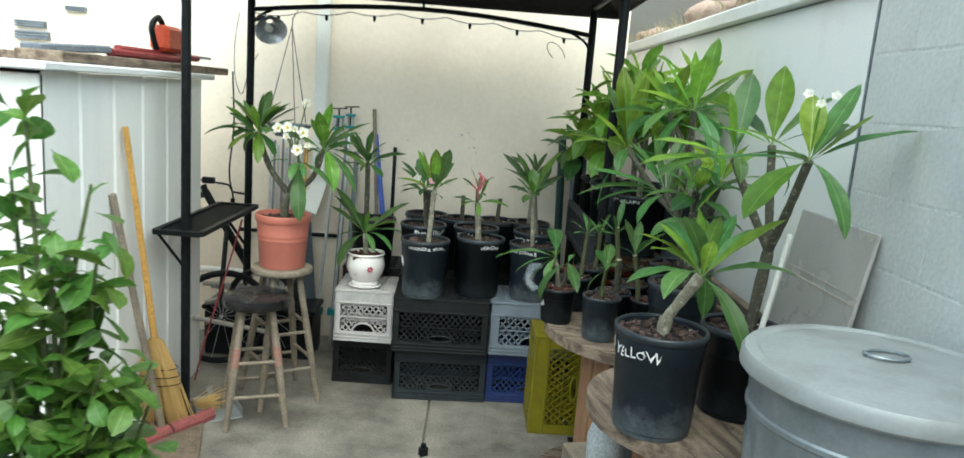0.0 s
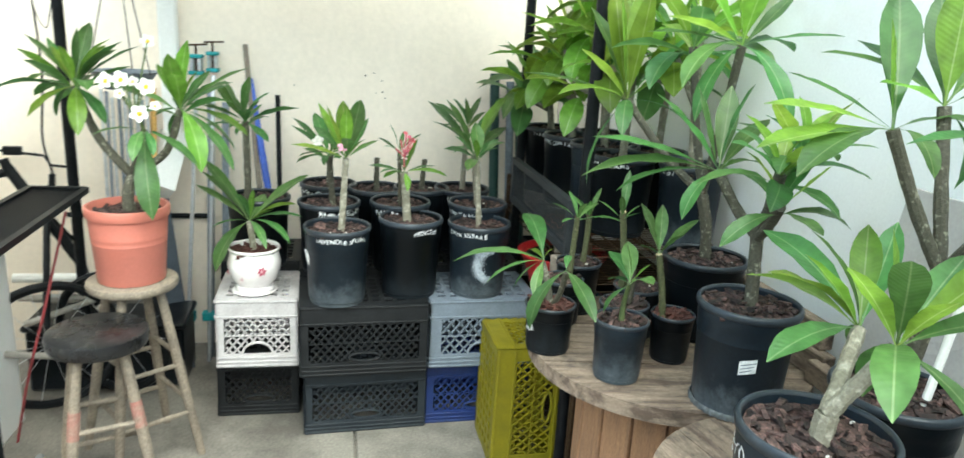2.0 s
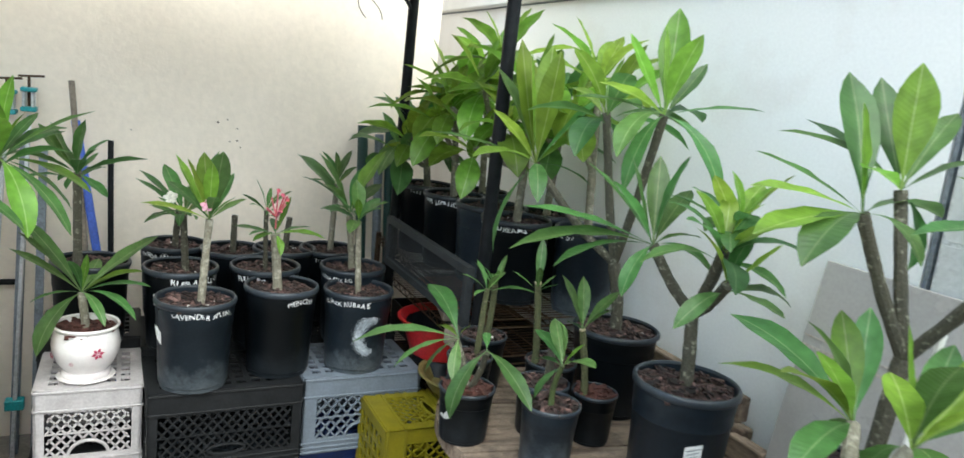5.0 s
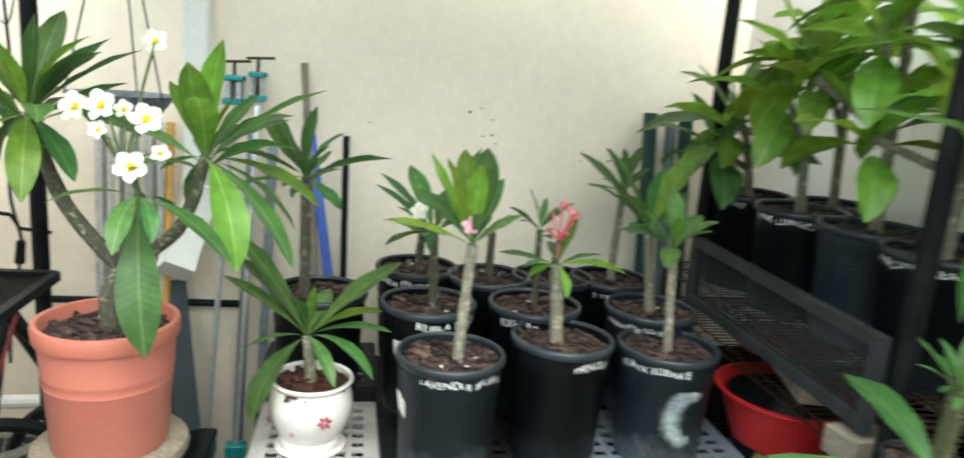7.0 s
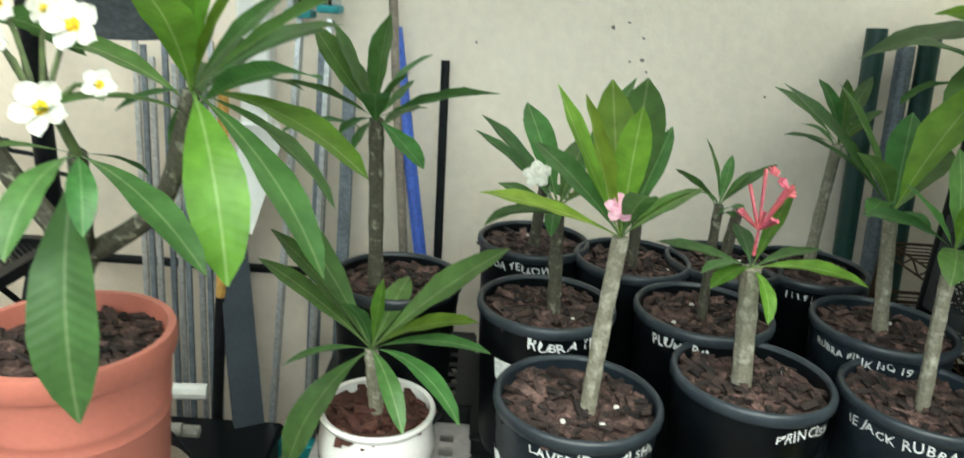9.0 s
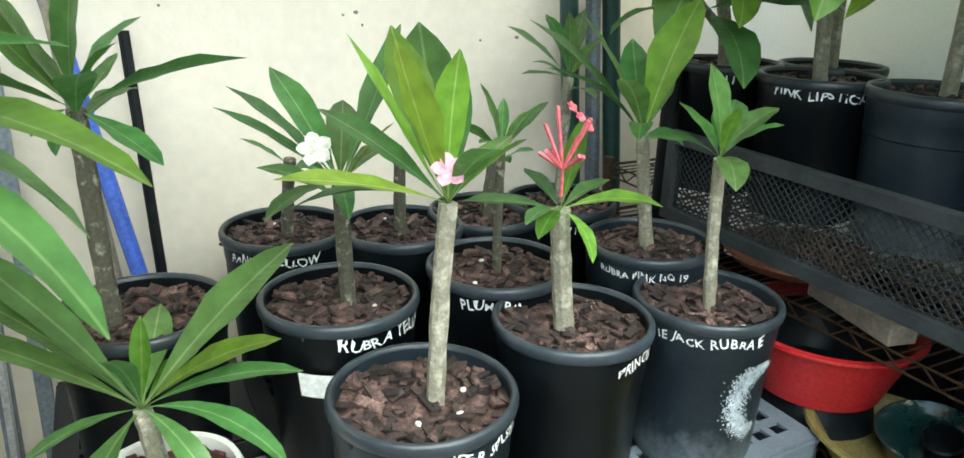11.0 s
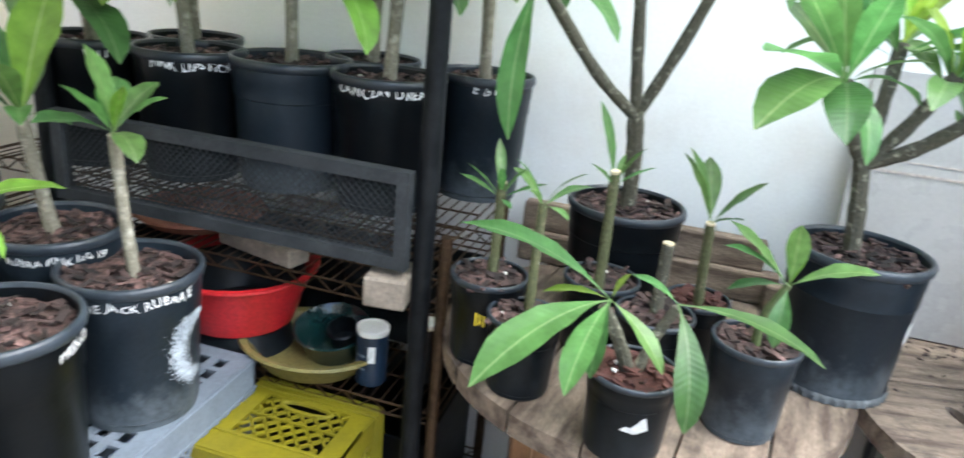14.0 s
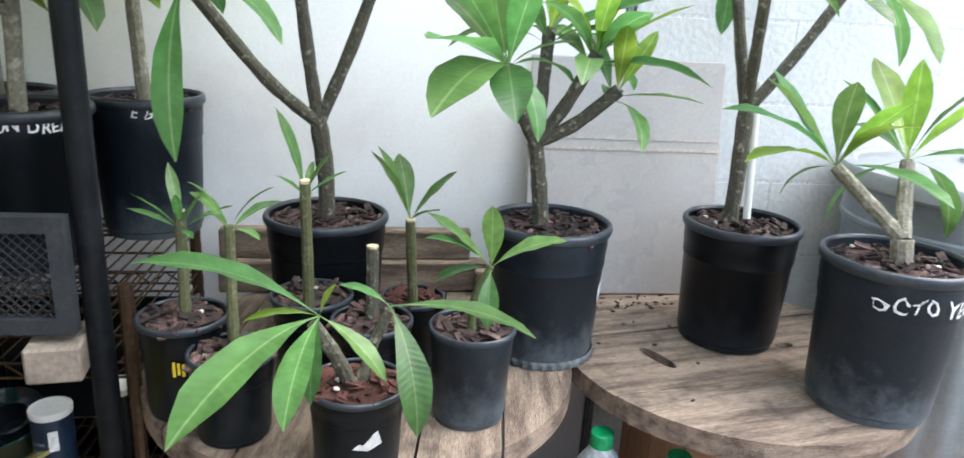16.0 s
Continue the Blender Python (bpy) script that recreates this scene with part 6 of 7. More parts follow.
for k, (xt, xb) in enumerate(((-0.955, -1.03), (-0.885, -0.93))):
    ob = thing("bar_clamp", 0, 0, 0, "aluminium bar clamp with teal jaws by the wall", "clamp", "bar clamps")
    bm = bmesh.new()
    bar(bm, (xb, WY - 0.2, 0.0), (xt, WY - 0.045, 1.319), 0.034, 0.012)
    part("rail", bm, ALU, ob)
    zj, hw = (1.32, 0.031) if k == 0 else (1.335, 0.026)
    for z0, z1 in ((zj, zj + 0.017), (zj + 0.073, zj + 0.088)):
        bm = bmesh.new()
        box(bm, xt - hw, xt + hw, WY - 0.085, WY - 0.02, z0, z1, 0.003)
        part("jaw", bm, TEAL, ob)
    for x0, x1 in ((-hw + 0.006, -0.008), (0.008, hw - 0.006)):
        bm = bmesh.new()
        box(bm, xt + x0, xt + x1, WY - 0.08, WY - 0.025, zj + 0.0175, zj + 0.0725, 0.003)
        part("screw_block", bm, ALU, ob)
    bm = bmesh.new()
    tube(bm, [(xt, WY - 0.05, zj + 0.018), (xt, WY - 0.05, zj + 0.13)], 0.0055, 8)
    tube(bm, [(xt - 0.035, WY - 0.05, zj + 0.127), (xt + 0.05, WY - 0.05, zj + 0.133)], 0.0045, 6)
    part("screw_handle", bm, BRASS, ob)
    bm = bmesh.new()
    z = 0.22
    f = z / 1.319
    x, y = xb + (xt - xb) * f, WY - 0.2 + 0.155 * f
    box(bm, x - 0.032, x + 0.032, y - 0.025, y + 0.02, z - 0.02, z + 0.02, 0.003)
    part("lower_jaw", bm, TEAL, ob)
for k, (xb, xt, zt) in enumerate(((-0.93, -0.9, 1.28), (-0.86, -0.84, 1.2))):
    bm = bmesh.new()
    bar(bm, (xb, WY - 0.15, 0.0), (xt, WY - 0.03, zt), 0.028, 0.028)
    solid("metal_profile", bm, STEEL_GREY, "long grey steel profile leaning on the wall", "metal profile", "metal profiles")
rnd = random.Random(9)
for k in range(9):
    x = -1.36 + 0.024 * k
    bm = bmesh.new()
    bar(bm, (x + 0.02, WY - 0.16 - 0.012 * (k % 3), 0.0), (x, WY - 0.03 - 0.012 * (k % 3), 1.24 + rnd.uniform(-0.05, 0.06)), 0.012, 0.012)
    solid("steel_bar", bm, STEEL_GREY if k % 2 else ALU, "thin grey steel bar standing against the wall", "steel bar", "steel bars")
bm = bmesh.new()
bar(bm, (-1.02, WY - 0.28, 0.0), (-1.14, WY - 0.06, 0.75), 0.075, 0.03)
solid("dark_profile", bm, DARK_STEEL, "wide dark steel channel leaning behind the stool", "metal profile", "metal profiles")
rk = thing("garden_tool", 0, 0, 0, "yellow-handled tool with a dark lower shaft", "garden tool")
bm = bmesh.new()
tube(bm, [(-1.15, WY - 0.12, 0.62), (-1.145, WY - 0.03, 1.25)], 0.013, 10)
part("handle", bm, BROOM_WOOD, rk)
bm = bmesh.new()
tube(bm, [(-1.17, WY - 0.2, 0.0), (-1.15, WY - 0.12, 0.62)], 0.0145, 10)
part("shaft", bm, BLACK_METAL, rk)
leaning("wall_pipe", (-1.55, BACK_Y - 0.03, 0.66), (-0.93, BACK_Y - 0.03, 0.66), 0.012, BLACK_METAL, "dark pipe running along the wall", "pipe")

# downspout with an elbow
ds = thing("downspout", -1.07, BACK_Y - 0.04, 0, "white ribbed downspout with an elbow at the wall", "downspout", kind="structure")
bm = bmesh.new()
box(bm, -0.038, 0.038, -0.03, 0.03, 1.0, 4.0, 0.006)
part("pipe", bm, PVC, ds)
bm = bmesh.new()
tube(bm, curve_points([(0.0, 0.0, 1.06), (-0.005, -0.005, 1.0), (-0.025, -0.06, 0.9), (-0.04, -0.14, 0.81)], 6), 0.066, 4)
part("elbow", bm, PVC, ds)

# ---- lamp, string lights, hanging wires on the gazebo ----
lamp = thing("clamp_lamp", -1.31, 5.37, 1.86, "aluminium reflector clamp lamp on the post", "lamp")
bm = bmesh.new()
lathe(bm, [(0.018, 0.07), (0.022, 0.05), (0.05, 0.03), (0.078, -0.03), (0.083, -0.034), (0.08, -0.032), (0.05, 0.026), (0.02, 0.045)], 32)
part("reflector", bm, ALU, lamp, at=pose(0.06, 0, 0, 0, 0, 0) @ pose(0, 0, 0, -50, -28, 0))
bm = bmesh.new()
bmesh.ops.create_uvsphere(bm, u_segments=16, v_segments=10, radius=0.024)
part("bulb", bm, PVC, lamp, at=pose(0.057, -0.012, -0.004))
bm = bmesh.new()
tube(bm, [(-0.06, 0.1, 0.04), (0.02, 0.04, 0.05)], 0.012, 8)
part("clamp", bm, BLACK_METAL, lamp)
st = thing("string_lights", -0.46, 5.45, 1.93, "black cable of small dark party lamps along the beam", "string lights")
pts = []
for k in range(29):
    x = -0.9 + 1.8 * k / 28
    pts.append((x, 0, 0.005 + 0.055 * math.sin(math.pi * k / 28) - 0.02 * abs(math.sin(math.pi * k / 4))))
bm = bmesh.new()
tube(bm, pts, 0.0025, 5)
part("cable", bm, BLACK_METAL, st)
for k in range(2, 28, 4):
    bm = bmesh.new()
    lathe(bm, [(0.001, -0.028), (0.006, -0.026), (0.009, -0.008), (0.009, 0.003), (0.001, 0.003)], 10)
    part("socket", bm, BLACK_METAL, st, at=pose(*pts[k]))
for k, (x, y, z) in enumerate(((0.27, 5.42, 1.85),)):
    bm = bmesh.new()
    tube(bm, [(x + 0.05 * math.cos(0.4 * j), y, z + (0.05 if k == 0 else 0.3) * math.sin(0.4 * j - 0.6)) for j in range(12)], 0.002, 5)
    solid("loose_cable", bm, BLACK_METAL, "loose thin black cable hanging from the gazebo", "cable")
bm = bmesh.new()
tube(bm, curve_points([(-1.44, 5.45, 1.93), (-1.46, 5.44, 1.75), (-1.45, 5.43, 1.58), (-1.41, 5.42, 1.5), (-1.38, 5.43, 1.62), (-1.33, 5.43, 1.72)], 5), 0.0022, 5)
solid("loose_cable", bm, BLACK_METAL, "thin black cable hanging beside the gazebo post", "cable")
hb = thing("hanging_basket", -1.12, 5.3, 1.87, "wire hanger of a hanging basket behind leaves", "hanging basket")
for a in (90, 210, 330):
    bm = bmesh.new()
    tube(bm, [(0, 0, 0), (0.12 * math.cos(radians(a)), 0.12 * math.sin(radians(a)), -0.51)], 0.0022, 5)
    part("wire", bm, BLACK_METAL, hb)
bm = bmesh.new()
tube(bm, [(0, 0, 0), (0, 0.01, 0.04), (0, 0.12, 0.09)], 0.0025, 5)
part("hook", bm, BLACK_METAL, hb)
bm = bmesh.new()
lathe(bm, [(0.001, -0.57), (0.07, -0.57), (0.115, -0.51), (0.12, -0.505), (0.112, -0.51), (0.07, -0.56), (0.001, -0.56)], 24)
part("basket", bm, STEEL_GREY, hb)

# ---- the left side ----
br = thing("straw_broom", -1.475, 4.53, 0.0, "straw broom with a yellow wooden handle by the shed", "broom")
bm = bmesh.new()
tube(bm, [(0.0, -0.075, 0.44), (-0.05, -0.215, 1.36)], [0.015, 0.012], 10)
part("handle", bm, BROOM_WOOD, br)
bm = bmesh.new()
rnd = random.Random(3)
for k in range(190):
    a, q = rnd.uniform(0, 6.283), math.sqrt(rnd.random())
    top = Vector((0.035 * q * math.cos(a), -0.07 + 0.03 * q * math.sin(a), 0.42 + 0.03 * (1 - q)))
    mid = Vector((0.075 * q * math.cos(a), -0.045 + 0.045 * q * math.sin(a), 0.3))
    low = Vector((0.125 * q * math.cos(a) + rnd.uniform(-0.01, 0.01) + 0.02, 0.0 + 0.055 * q * math.sin(a), rnd.uniform(0.0, 0.04)))
    tube(bm, [top, mid, low], [0.003, 0.0045, 0.002], 4, False)
part("straw_head", bm, STRAW, br)
for z, rr in ((0.22, 0.094), (0.255, 0.086), (0.29, 0.078)):
    bm = bmesh.new()
    tube(bm, [(rr * math.cos(2 * math.pi * k / 24) + 0.006, -0.035 + 0.6 * rr * math.sin(2 * math.pi * k / 24), z) for k in range(25)], 0.0022, 5, False)
    part("binding", bm, BLACK_METAL, br)
bm = bmesh.new()
rnd = random.Random(8)
for k in range(60):
    a = rnd.uniform(-0.5, 0.9)
    p = Vector((rnd.uniform(-0.03, 0.03), rnd.uniform(-0.02, 0.02), 0.02 + rnd.uniform(0, 0.05)))
    tube(bm, [p, p + Vector((0.1 * math.cos(a), 0.1 * math.sin(a), rnd.uniform(-0.01, 0.05)))], 0.0015, 4, False)
ob = solid("straw_bundle", bm, STRAW, "loose bundle of dry straw on the floor", "straw", kind="stuff")
ob.matrix_world = pose(-1.36, 4.66, 0.0)
leaning("wooden_stick", (-1.42, 4.42, 0.0), (-1.54, 4.23, 1.1), 0.015, WOOD_STOOL, "grey weathered wooden stick leaning on the shed", "stick")
dp = thing("dustpan", -1.27, 4.67, 0.0, "pale grey plastic dustpan on the floor", "dustpan", turn=30)
bm = bmesh.new()
box(bm, -0.1, 0.1, -0.09, 0.09, 0.0, 0.006, 0.002)
box(bm, -0.1, 0.1, 0.084, 0.09, 0.0065, 0.06, 0.002)
box(bm, -0.1, -0.095, -0.08, 0.0835, 0.0065, 0.045, 0.001)
box(bm, 0.095, 0.1, -0.08, 0.0835, 0.0065, 0.045, 0.001)
part("pan", bm, GALV_LID, dp)
bm = bmesh.new()
tube(bm, [(0, 0.09, 0.03), (0, 0.2, 0.05)], 0.014, 8)
part("grip", bm, GALV_LID, dp)
for k in range(4):
    bm = bmesh.new()
    tube(bm, [(0, 0, 0.02), (-0.115, -0.185, 0.02)], [0.03, 0.03], 10)
    box(bm, -0.03, 0.03, -0.1, 0.1, 0.0, 0.03, 0.004, pose(-0.057, -0.093, 0, 0, 0, -32))
    ob = solid("edging_stone", bm, RED_BRICK, "dusty red concrete edging stone on the ground", "edging stone", "edging stones")
    ob.matrix_world = pose(-1.28 - 0.122 * k, 4.62 - 0.196 * k, 0.001)
SOIL = material("dry_soil", (0.16, 0.12, 0.085), 0.95, second=(0.1, 0.075, 0.055), scale=20, fine=0.3, bump=0.6)
bm = bmesh.new()
vs = [bm.verts.new(p) for p in ((-1.3, 4.58, 0.012), (-1.86, 3.68, 0.012), (-1.9, 2.6, 0.012), (-0.92, 2.6, 0.012), (-0.95, 3.4, 0.012), (-1.545, 4.58, 0.012))]
bm.faces.new([vs[k] for k in (0, 5, 1, 2, 3, 4)])
r = bmesh.ops.extrude_face_region(bm, geom=list(bm.faces))
bmesh.ops.translate(bm, vec=(0, 0, -0.02), verts=[v for v in r["geom"] if isinstance(v, bmesh.types.BMVert)])
bmesh.ops.recalc_face_normals(bm, faces=bm.faces)
solid("planting_bed", bm, SOIL, "narrow bed of dry soil along the shed", "soil bed", kind="structure")

# on the shed's roof
bm = bmesh.new()
box(bm, -0.08, 0.08, -0.86, 0.86, 0.0, 0.038, 0.004)
ob = solid("grey_plank", bm, WOOD_GREY, "weathered grey plank lying on the shed roof", "plank", "roof planks")
ob.matrix_world = pose(-1.62, 4.75, 1.5925, 0, 0, 0.5)
bm = bmesh.new()
box(bm, -0.05, 0.05, -0.5, 0.5, 0.0, 0.03, 0.004)
ob = solid("grey_plank", bm, WOOD_GREY, "short weathered plank lying on the shed roof", "plank", "roof planks")
ob.matrix_world = pose(-1.78, 4.5, 1.5925, 0, 0, -4)
RED_DIRTY = material("dull_red_metal", (0.28, 0.035, 0.04), 0.55, second=(0.18, 0.03, 0.035), scale=16)
ORANGE = material("orange_plastic", (0.62, 0.09, 0.035), 0.45, second=(0.5, 0.07, 0.03), scale=16)
for k, (y0, y1, x) in enumerate(((4.35, 5.05, -1.6), (4.5, 5.3, -1.64))):
    bm = bmesh.new()
    tube(bm, [(x, y0, 1.648 + 0.018 * k), (x + 0.03, y1, 1.648 + 0.018 * k)], 0.0175, 8)
    solid("metal_tube", bm, RED_DIRTY, "dull red metal tube on the roof plank", "tube", "roof tubes")
ht = thing("hedge_trimmer", -1.62, 4.95, 1.668, "orange and black electric hedge trimmer on the roof", "hedge trimmer", turn=90)
bm = bmesh.new()
box(bm, -0.1, 0.09, -0.045, 0.045, 0.012, 0.13, 0.018)
part("motor_housing", bm, ORANGE, ht)
bm = bmesh.new()
tube(bm, curve_points([(0.08, 0, 0.05), (0.2, 0, 0.08), (0.22, 0, 0.02), (0.12, 0, 0.012)], 5), 0.016, 8)
part("rear_grip", bm, RED, ht)
bm = bmesh.new()
tube(bm, curve_points([(-0.12, 0.0, 0.02), (-0.17, 0, 0.11), (-0.1, 0, 0.16), (-0.05, 0, 0.13)], 5), 0.014, 8)
part("front_handle", bm, BLACK_METAL, ht)
bm = bmesh.new()
box(bm, 0.1, 0.56, -0.012, 0.012, 0.0, 0.014, 0.003)
part("blade", bm, STEEL_GREY, ht)
bm = bmesh.new()
box(bm, -0.16, 0.16, -0.05, 0.05, 0.0, 0.03, 0.006)
ob = solid("metal_offcut", bm, STEEL_GREY, "grey metal offcut lying on the shed roof", "offcut")
ob.matrix_world = pose(-1.68, 4.2, 1.632, 0, -3, 70)
for k, (x0, x1, z0, z1) in enumerate(((-2.9, -2.7, 1.72, 1.77), (-2.9, -2.72, 1.79, 1.83), (-2.6, -2.48, 1.9, 1.93))):
    bm = bmesh.new()
    for j in range(3):
        zz = z0 + (z1 - z0) * j / 3
        box(bm, x0, x1, BACK_Y - 0.03, BACK_Y - 0.002, zz, zz + (z1 - z0) / 3 * 0.8, 0.002)
    solid("wall_vent", bm, STEEL_GREY, "dark louvred vent in the far house wall", "vent", "wall vents", kind="structure")

# clutter between the shed and the wall
bike = thing("folded_bicycle", -1.42, 5.28, 0.015, "black bicycle frame leaning in the dark corner", "bicycle")
bm = bmesh.new()
for a, b, r in (((-0.28, 0.4, 0.9), (-0.02, 0.38, 0.48), 0.023), ((-0.02, 0.38, 0.48), (0.12, 0.1, 0.29), 0.018), ((-0.14, 0.37, 0.67), (-0.05, 0.0, 0.29), 0.014), ((0.16, 0.1, 0.28), (-0.05, 0.0, 0.28), 0.014), ((-0.275, 0.4, 0.885), (-0.292, 0.4, 0.935), 0.02), ((-0.27, 0.4, 0.88), (-0.365, 0.395, 0.862), 0.018), ((-0.36, 0.395, 0.868), (-0.372, 0.37, 0.77), 0.016)):
    tube(bm, [a, b], r, 10)
part("bicycle_frame", bm, BLACK_METAL, bike)
for c, tl in (((-0.03, -0.02, 0.27), 25), ((0.17, 0.1, 0.27), -20)):
    bm = bmesh.new()
    ring = [(0.25 * math.cos(2 * math.pi * k / 32), 0.0, 0.25 * math.sin(2 * math.pi * k / 32)) for k in range(33)]
    tube(bm, ring, 0.018, 8, False)
    w = part("wheel", bm, BLACK_METAL, bike, at=Matrix.Translation(c) @ pose(0, 0, 0, 0, 0, tl))
    bm = bmesh.new()
    for k in range(14):
        a = 2 * math.pi * k / 14
        tube(bm, [(0, 0.012, 0), (0.24 * math.cos(a), 0, 0.24 * math.sin(a))], 0.0012, 4)
    part("spokes", bm, ALU, w)
for a, b, r, mat, label in (
        ((-1.64, 5.46, 0.5), (-1.12, 5.56, 0.465), 0.019, PVC, "white plastic pipe lying on clutter in the corner"),
        ((-1.62, 5.44, 0.42), (-1.16, 5.5, 0.4), 0.014, OLD_PVC, "dirty plastic pipe lying under a white one"),
        ((-1.6, 5.52, 0.385), (-1.14, 5.55, 0.36), 0.015, OLD_PVC, "dirty plastic pipe lying under a white one"),
        ((-1.6, 5.42, 0.31), (-1.34, 5.47, 0.4), 0.014, OLD_PVC, "dirty plastic pipe lying aslant in the corner"),
        ((-1.36, 5.43, 0.31), (-1.28, 5.47, 0.42), 0.012, OLD_PVC, "dirty plastic pipe lying aslant in the corner"),
        ((-1.58, 5.1, 0.33), (-1.18, 5.3, 0.2), 0.013, OLD_PVC, "dirty plastic pipe lying aslant in the corner")):
    leaning("plastic_pipe", a, b, r, mat, label, "pipe", 10, "plastic pipes")
bin_ = thing("storage_bin", -1.3, 5.56, 0.0, "black storage bin under the white pipes", "bin")
bm = bmesh.new()
box(bm, -0.31, 0.31, -0.13, 0.13, 0.0, 0.27, 0.01)
part("tub", bm, POT, bin_)
bm = bmesh.new()
box(bm, -0.322, 0.322, -0.142, 0.142, 0.271, 0.3, 0.008)
part("lid", bm, POT, bin_)
bm = bmesh.new()
tube(bm, curve_points([(-1.5, 5.0, 0.02), (-1.42, 4.95, 0.3), (-1.36, 5.0, 0.55), (-1.33, 5.2, 0.85)], 6), 0.005, 6)
solid("red_cable", bm, RED_DIRTY, "thin dull red cable hanging in the corner", "cable")

hook = thing("wall_hook", -1.74, 5.845, 0.955, "black wire hook with a square holder on the wall", "hook")
bm = bmesh.new()
tube(bm, [(-0.1, 0.0, -0.02), (-0.09, 0.0, 0.005), (0.125, 0.0, -0.018), (0.15, 0.0, -0.06), (0.24, 0.0, -0.07)], 0.006, 8)
part("wire", bm, BLACK_METAL, hook)
bm = bmesh.new()
box(bm, -0.035, 0.04, -0.012, 0.012, -0.018, 0.02, 0.003)
part("holder", bm, BLACK_METAL, hook)
cord = thing("hanging_cable", -1.6, 5.845, 0.0, "black cable with a plug hanging down the wall", "cable")
bm = bmesh.new()
tube(bm, curve_points([(0.0, 0, 1.62), (0.012, 0, 1.3), (-0.012, 0, 1.02), (0.014, 0, 0.86), (0.008, 0, 0.8)], 6), 0.005, 6)
tube(bm, curve_points([(0.004, 0, 0.79), (-0.004, 0, 0.7), (-0.03, 0, 0.6), (-0.04, 0, 0.45)], 6), 0.005, 6)
part("cord", bm, BLACK_METAL, cord)
bm = bmesh.new()
tube(bm, [(0.014, -0.004, 0.855), (0.006, -0.004, 0.785)], [0.013, 0.015], 10)
part("plug", bm, BLACK_METAL, cord)

# a fitting on the floor joint
bm = bmesh.new()
lathe(bm, [(0.001, 0), (0.022, 0), (0.022, 0.03), (0.012, 0.034), (0.012, 0.05), (0.001, 0.05)], 16)
ob = solid("pipe_fitting", bm, BLACK_METAL, "small black pipe fitting standing on the floor", "pipe fitting")
ob.matrix_world = pose(-0.265, 4.4, 0.0005)

# ---- lemon bush ----
tree = thing("lemon_bush", -1.0, 2.85, 0.012, "young leafy lemon bush in the bed by the shed", "bush")
LEMON_LEAVES = [leaf_mesh("leaf", CITRUS, b, 0.5, n=6) for b in (5, 30, 60)]
rnd = random.Random(77)
bm = bmesh.new()
tips = []
limbs = [((-0.04, 0, 1.52), 0.0), ((-0.09, 0.03, 1.36), 0.3), ((0.09, 0, 1.34), 0.5), ((0.02, -0.03, 1.24), 0.3), ((-0.15, 0, 1.22), 0.3), ((0.1, 0, 1.2), 0.5), ((0.05, -0.03, 1.06), 0.3), ((0.21, 0, 0.97), 0.3), ((0.2, 0.02, 0.88), 0.3), ((0.13, -0.05, 0.98), 0.3), ((-0.1, 0, 1.05), 0.3), ((-0.05, -0.06, 0.95), 0.3), ((0.1, -0.06, 0.86), 0.3), ((0.0, -0.08, 0.82), 0.2), ((-0.12, -0.05, 0.84), 0.3), ((0.17, -0.02, 0.78), 0.2), ((0.06, -0.05, 0.72), 0.2), ((-0.08, 0.02, 0.72), 0.2)]
for (x, y, z), s in limbs:
    p0 = Vector((0.0, 0, z * s * 0.8))
    p2 = Vector((x, y, z))
    p1 = p0.lerp(p2, 0.5) + Vector((rnd.uniform(-0.03, 0.03), rnd.uniform(-0.03, 0.03), 0.04))
    c = curve_points([p0, p1, p2], 7)
    tube(bm, c, [0.012 - 0.009 * k / (len(c) - 1) for k in range(len(c))], 6)
    tips.append(c)
part("trunk", bm, STEM_GREEN, tree)
for c in tips:
    for k in range(46):
        t = 0.2 + 0.8 * rnd.random()
        q = c[min(len(c) - 1, int(t * (len(c) - 1)))] + Vector((rnd.uniform(-0.05, 0.05), rnd.uniform(-0.05, 0.05), rnd.uniform(-0.04, 0.04)))
        me = rnd.choice(LEMON_LEAVES)
        part("leaf", me, None, tree, at=Matrix.Translation(q) @ pose(0, 0, 0, 0, 0, rnd.uniform(0, 360)) @ pose(0, 0, 0, rnd.uniform(-40, 60), rnd.uniform(-40, 40), 0) @ Matrix.Scale(rnd.uniform(0.055, 0.118), 4))

# ---- beyond the walls ----
bm = bmesh.new()
rnd = random.Random(6)
HILL = material("far_hill", (0.11, 0.095, 0.085), 0.95, second=(0.085, 0.08, 0.06), scale=0.6, bump=0.3)
n = 30
grid = [[bm.verts.new((1.5 + 0.22 * i ** 1.75, -6 + 2.2 * j, 0.9 + 0.3 * 0.22 * i ** 1.75 + 0.24 * max(0.0, 2.2 * j - 11) + rnd.uniform(-0.12, 0.12) * (1 + 0.25 * i))) for j in range(n)] for i in range(16)]
for i in range(15):
    for j in range(n - 1):
        bm.faces.new((grid[i][j], grid[i + 1][j], grid[i + 1][j + 1], grid[i][j + 1]))
solid("hillside", bm, HILL, "bare brown hillside beyond the wall", "hillside", kind="structure")
ROCK = material("pink_rock", (0.5, 0.36, 0.3), 0.9, second=(0.36, 0.27, 0.22), scale=8, bump=0.5, random_value=0.2)
me = None
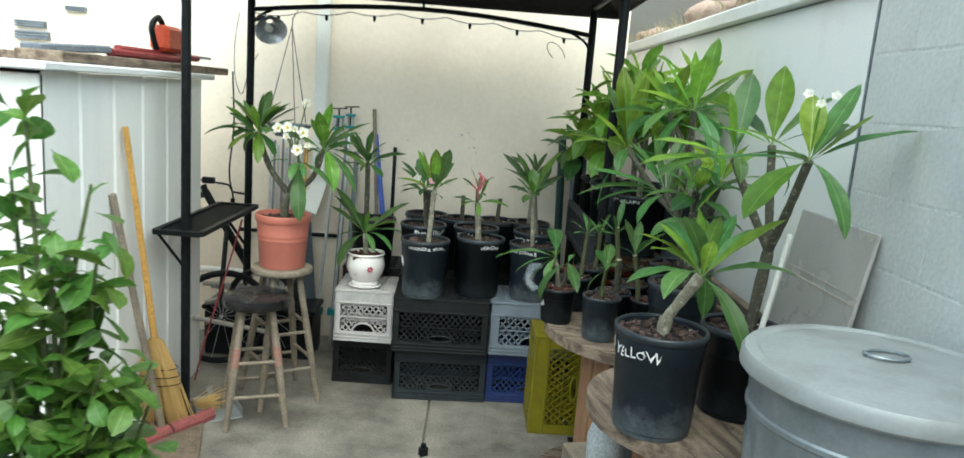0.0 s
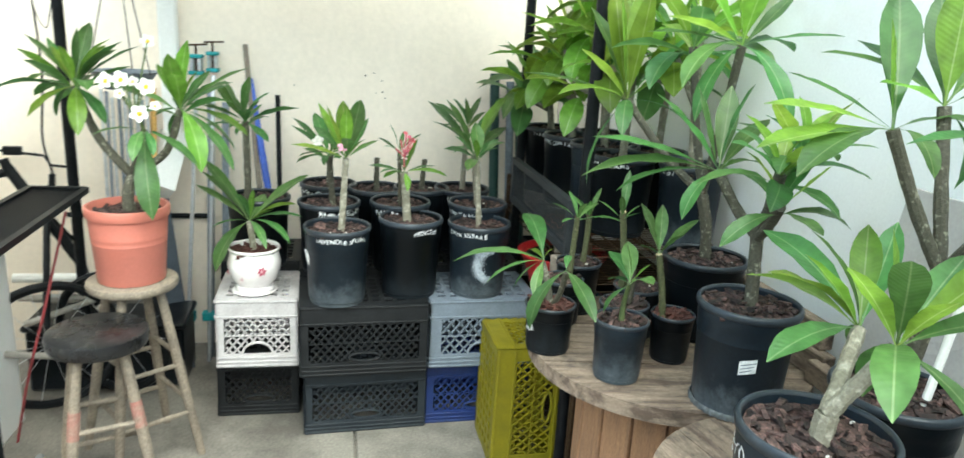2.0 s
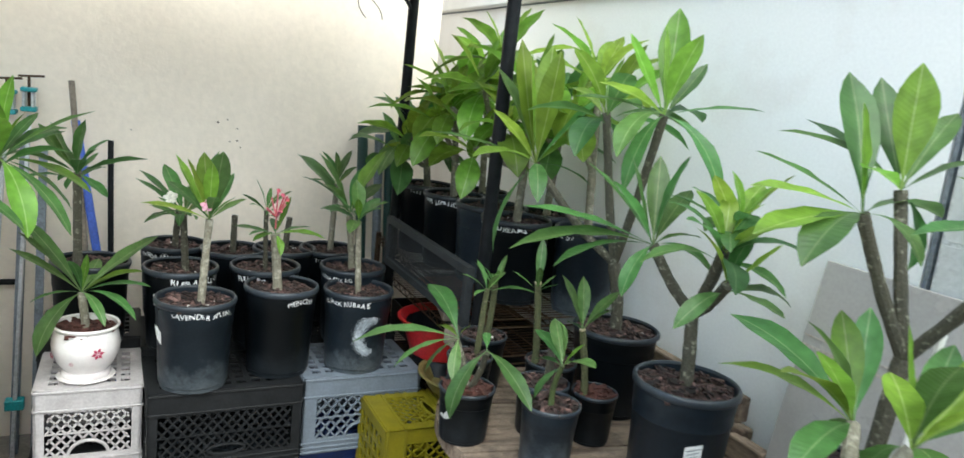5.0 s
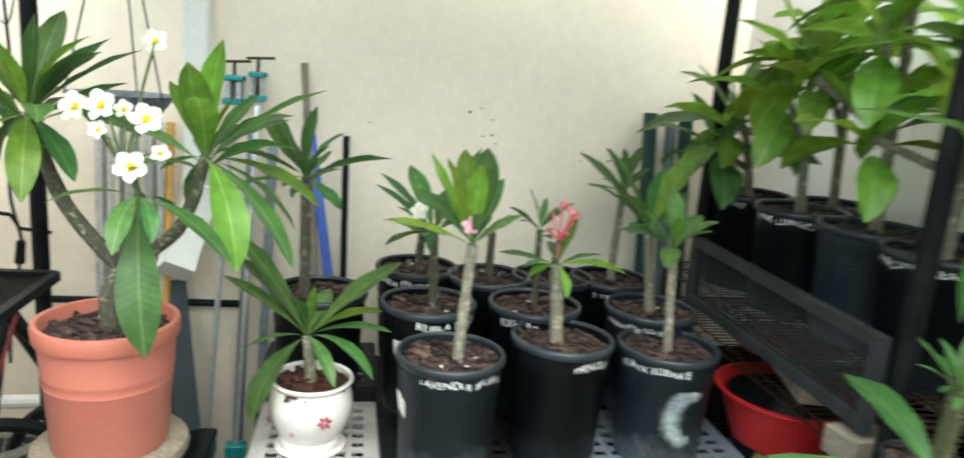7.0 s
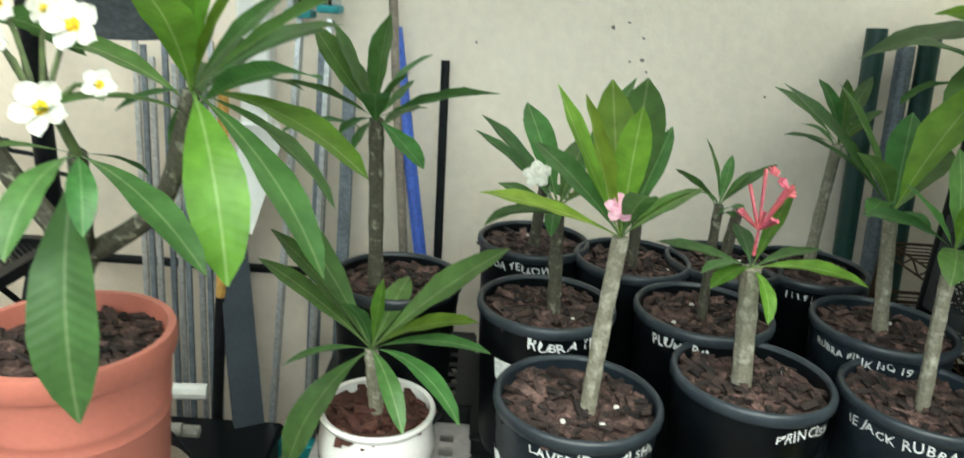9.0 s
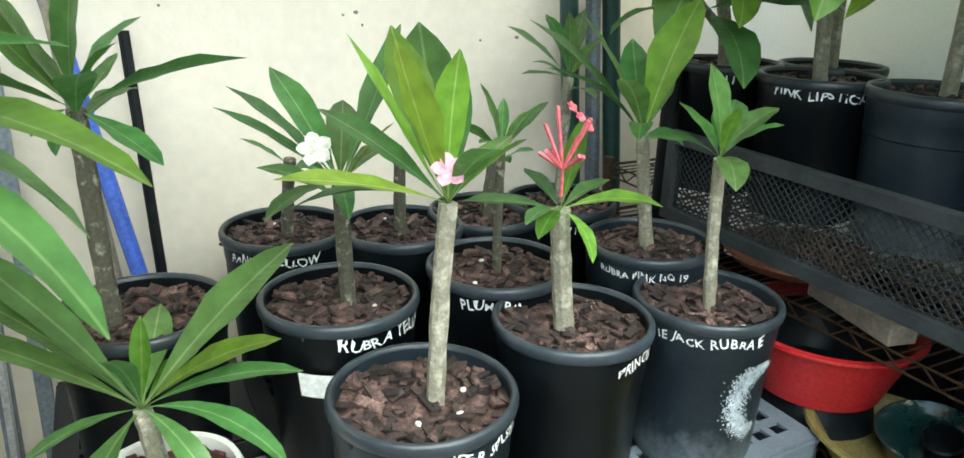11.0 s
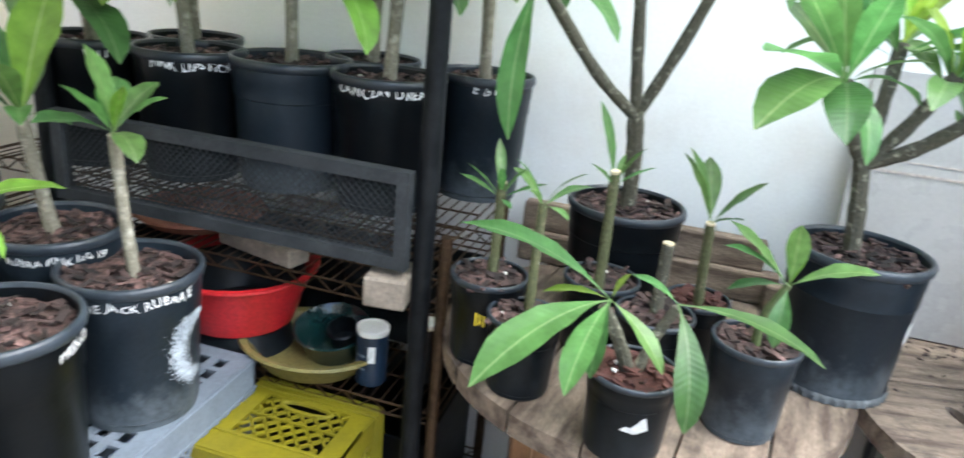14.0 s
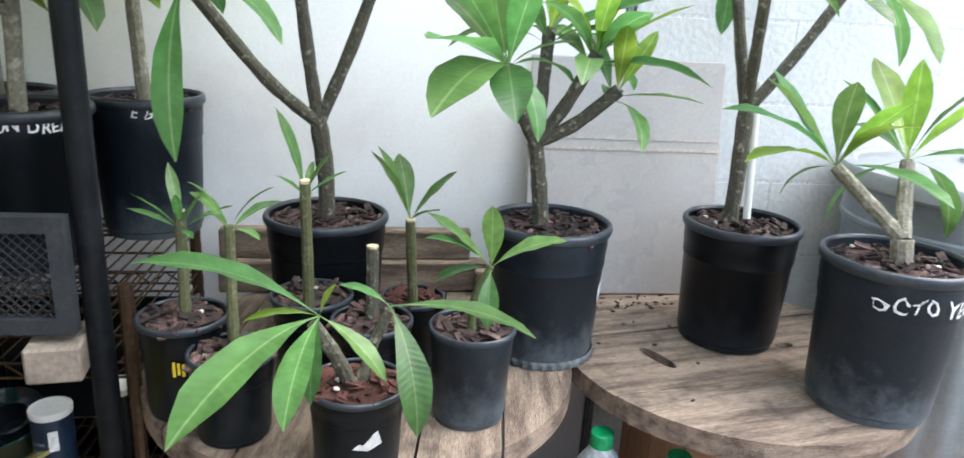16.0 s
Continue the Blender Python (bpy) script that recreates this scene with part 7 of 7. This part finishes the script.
for k in range(16):
    if k % 4 == 0:
        bm = bmesh.new()
        bmesh.ops.create_icosphere(bm, subdivisions=2, radius=1.0)
        for v in bm.verts:
            v.co *= rnd.uniform(0.82, 1.12)
        me = mesh_of("rock", bm, ROCK, 40)
    ob = tagged(new("wall_rock", me), "rough pinkish rock on top of the block wall", "rock", "wall rocks")
    s = rnd.uniform(0.05, 0.12)
    ob.matrix_world = pose(WALL_X + 0.1 + rnd.uniform(-0.03, 0.05), 3.75 + k * 0.22, 2.06 + 0.55 * s, 0, 0, rnd.uniform(0, 360)) @ Matrix.Diagonal((s, s * 1.5, s * 0.7, 1))
bm = bmesh.new()
for k in range(420):
    y = rnd.uniform(3.6, 8.0)
    p = Vector((WALL_X + rnd.uniform(-0.03, 0.15), y, 2.06))
    d = Vector((rnd.uniform(-0.07, 0.03), rnd.uniform(-0.06, 0.06), rnd.uniform(0.01, 0.1)))
    tube(bm, [p, p + d * 0.6 + Vector((0, 0, 0.01)), p + d], [0.002, 0.0016, 0.001], 4, False)
DRY = material("dry_stems", (0.33, 0.27, 0.16), 0.9, second=(0.2, 0.22, 0.1), scale=30)
solid("dry_weeds", bm, DRY, "dry weeds creeping over the wall top", "weeds", kind="stuff")
bm = bmesh.new()
rnd = random.Random(12)
for k in range(64):
    a = rnd.uniform(0, 6.283)
    s = rnd.uniform(0.002, 0.0055)
    px, py = (0.84 + rnd.uniform(-0.03, 0.06), rnd.uniform(3.4, 3.75)) if k < 52 else (rnd.uniform(0.35, 0.8), rnd.uniform(3.3, 3.7))
    if (px - 0.606) ** 2 + (py - 3.405) ** 2 > 0.34 ** 2:
        continue
    box(bm, -s, s, -s * 0.5, s * 0.5, 0, 0.002, 0, pose(px, py, SP + 0.001, rnd.uniform(-10, 10), rnd.uniform(-10, 10), math.degrees(a)))
solid("bark_litter", bm, MULCH, "dry bark crumbs scattered on the spool table", "litter", kind="stuff")

# ---- blocks of the wall, last ----
BW, BH, GAP = 0.397, 0.194, 0.0045
bm = bmesh.new()
box(bm, 0.0, 0.03, -BW / 2 + GAP / 2, BW / 2 - GAP / 2, GAP / 2, BH - GAP / 2, 0.0012)
BLOCK_MESH = mesh_of("block", bm, BLOCK)
bm = bmesh.new()
box(bm, 0.0, 0.03, -BW / 4 + GAP / 2, BW / 4 - GAP / 2, GAP / 2, BH - GAP / 2, 0.0012)
HALF_BLOCK = mesh_of("block", bm, BLOCK)
for r in range(13):
    for c in range(13):
        y = 3.555 - (c + 0.5 + 0.5 * (r % 2)) * BW
        if y > -1.6:
            part("block", BLOCK_MESH, None, wall, at=pose(WALL_X - 0.0152, y, 0.02 + r * BH * 1.015))
        if c == 0 and r % 2:
            part("block", HALF_BLOCK, None, wall, at=pose(WALL_X - 0.0152, 3.555 - BW / 4, 0.02 + r * BH * 1.015))
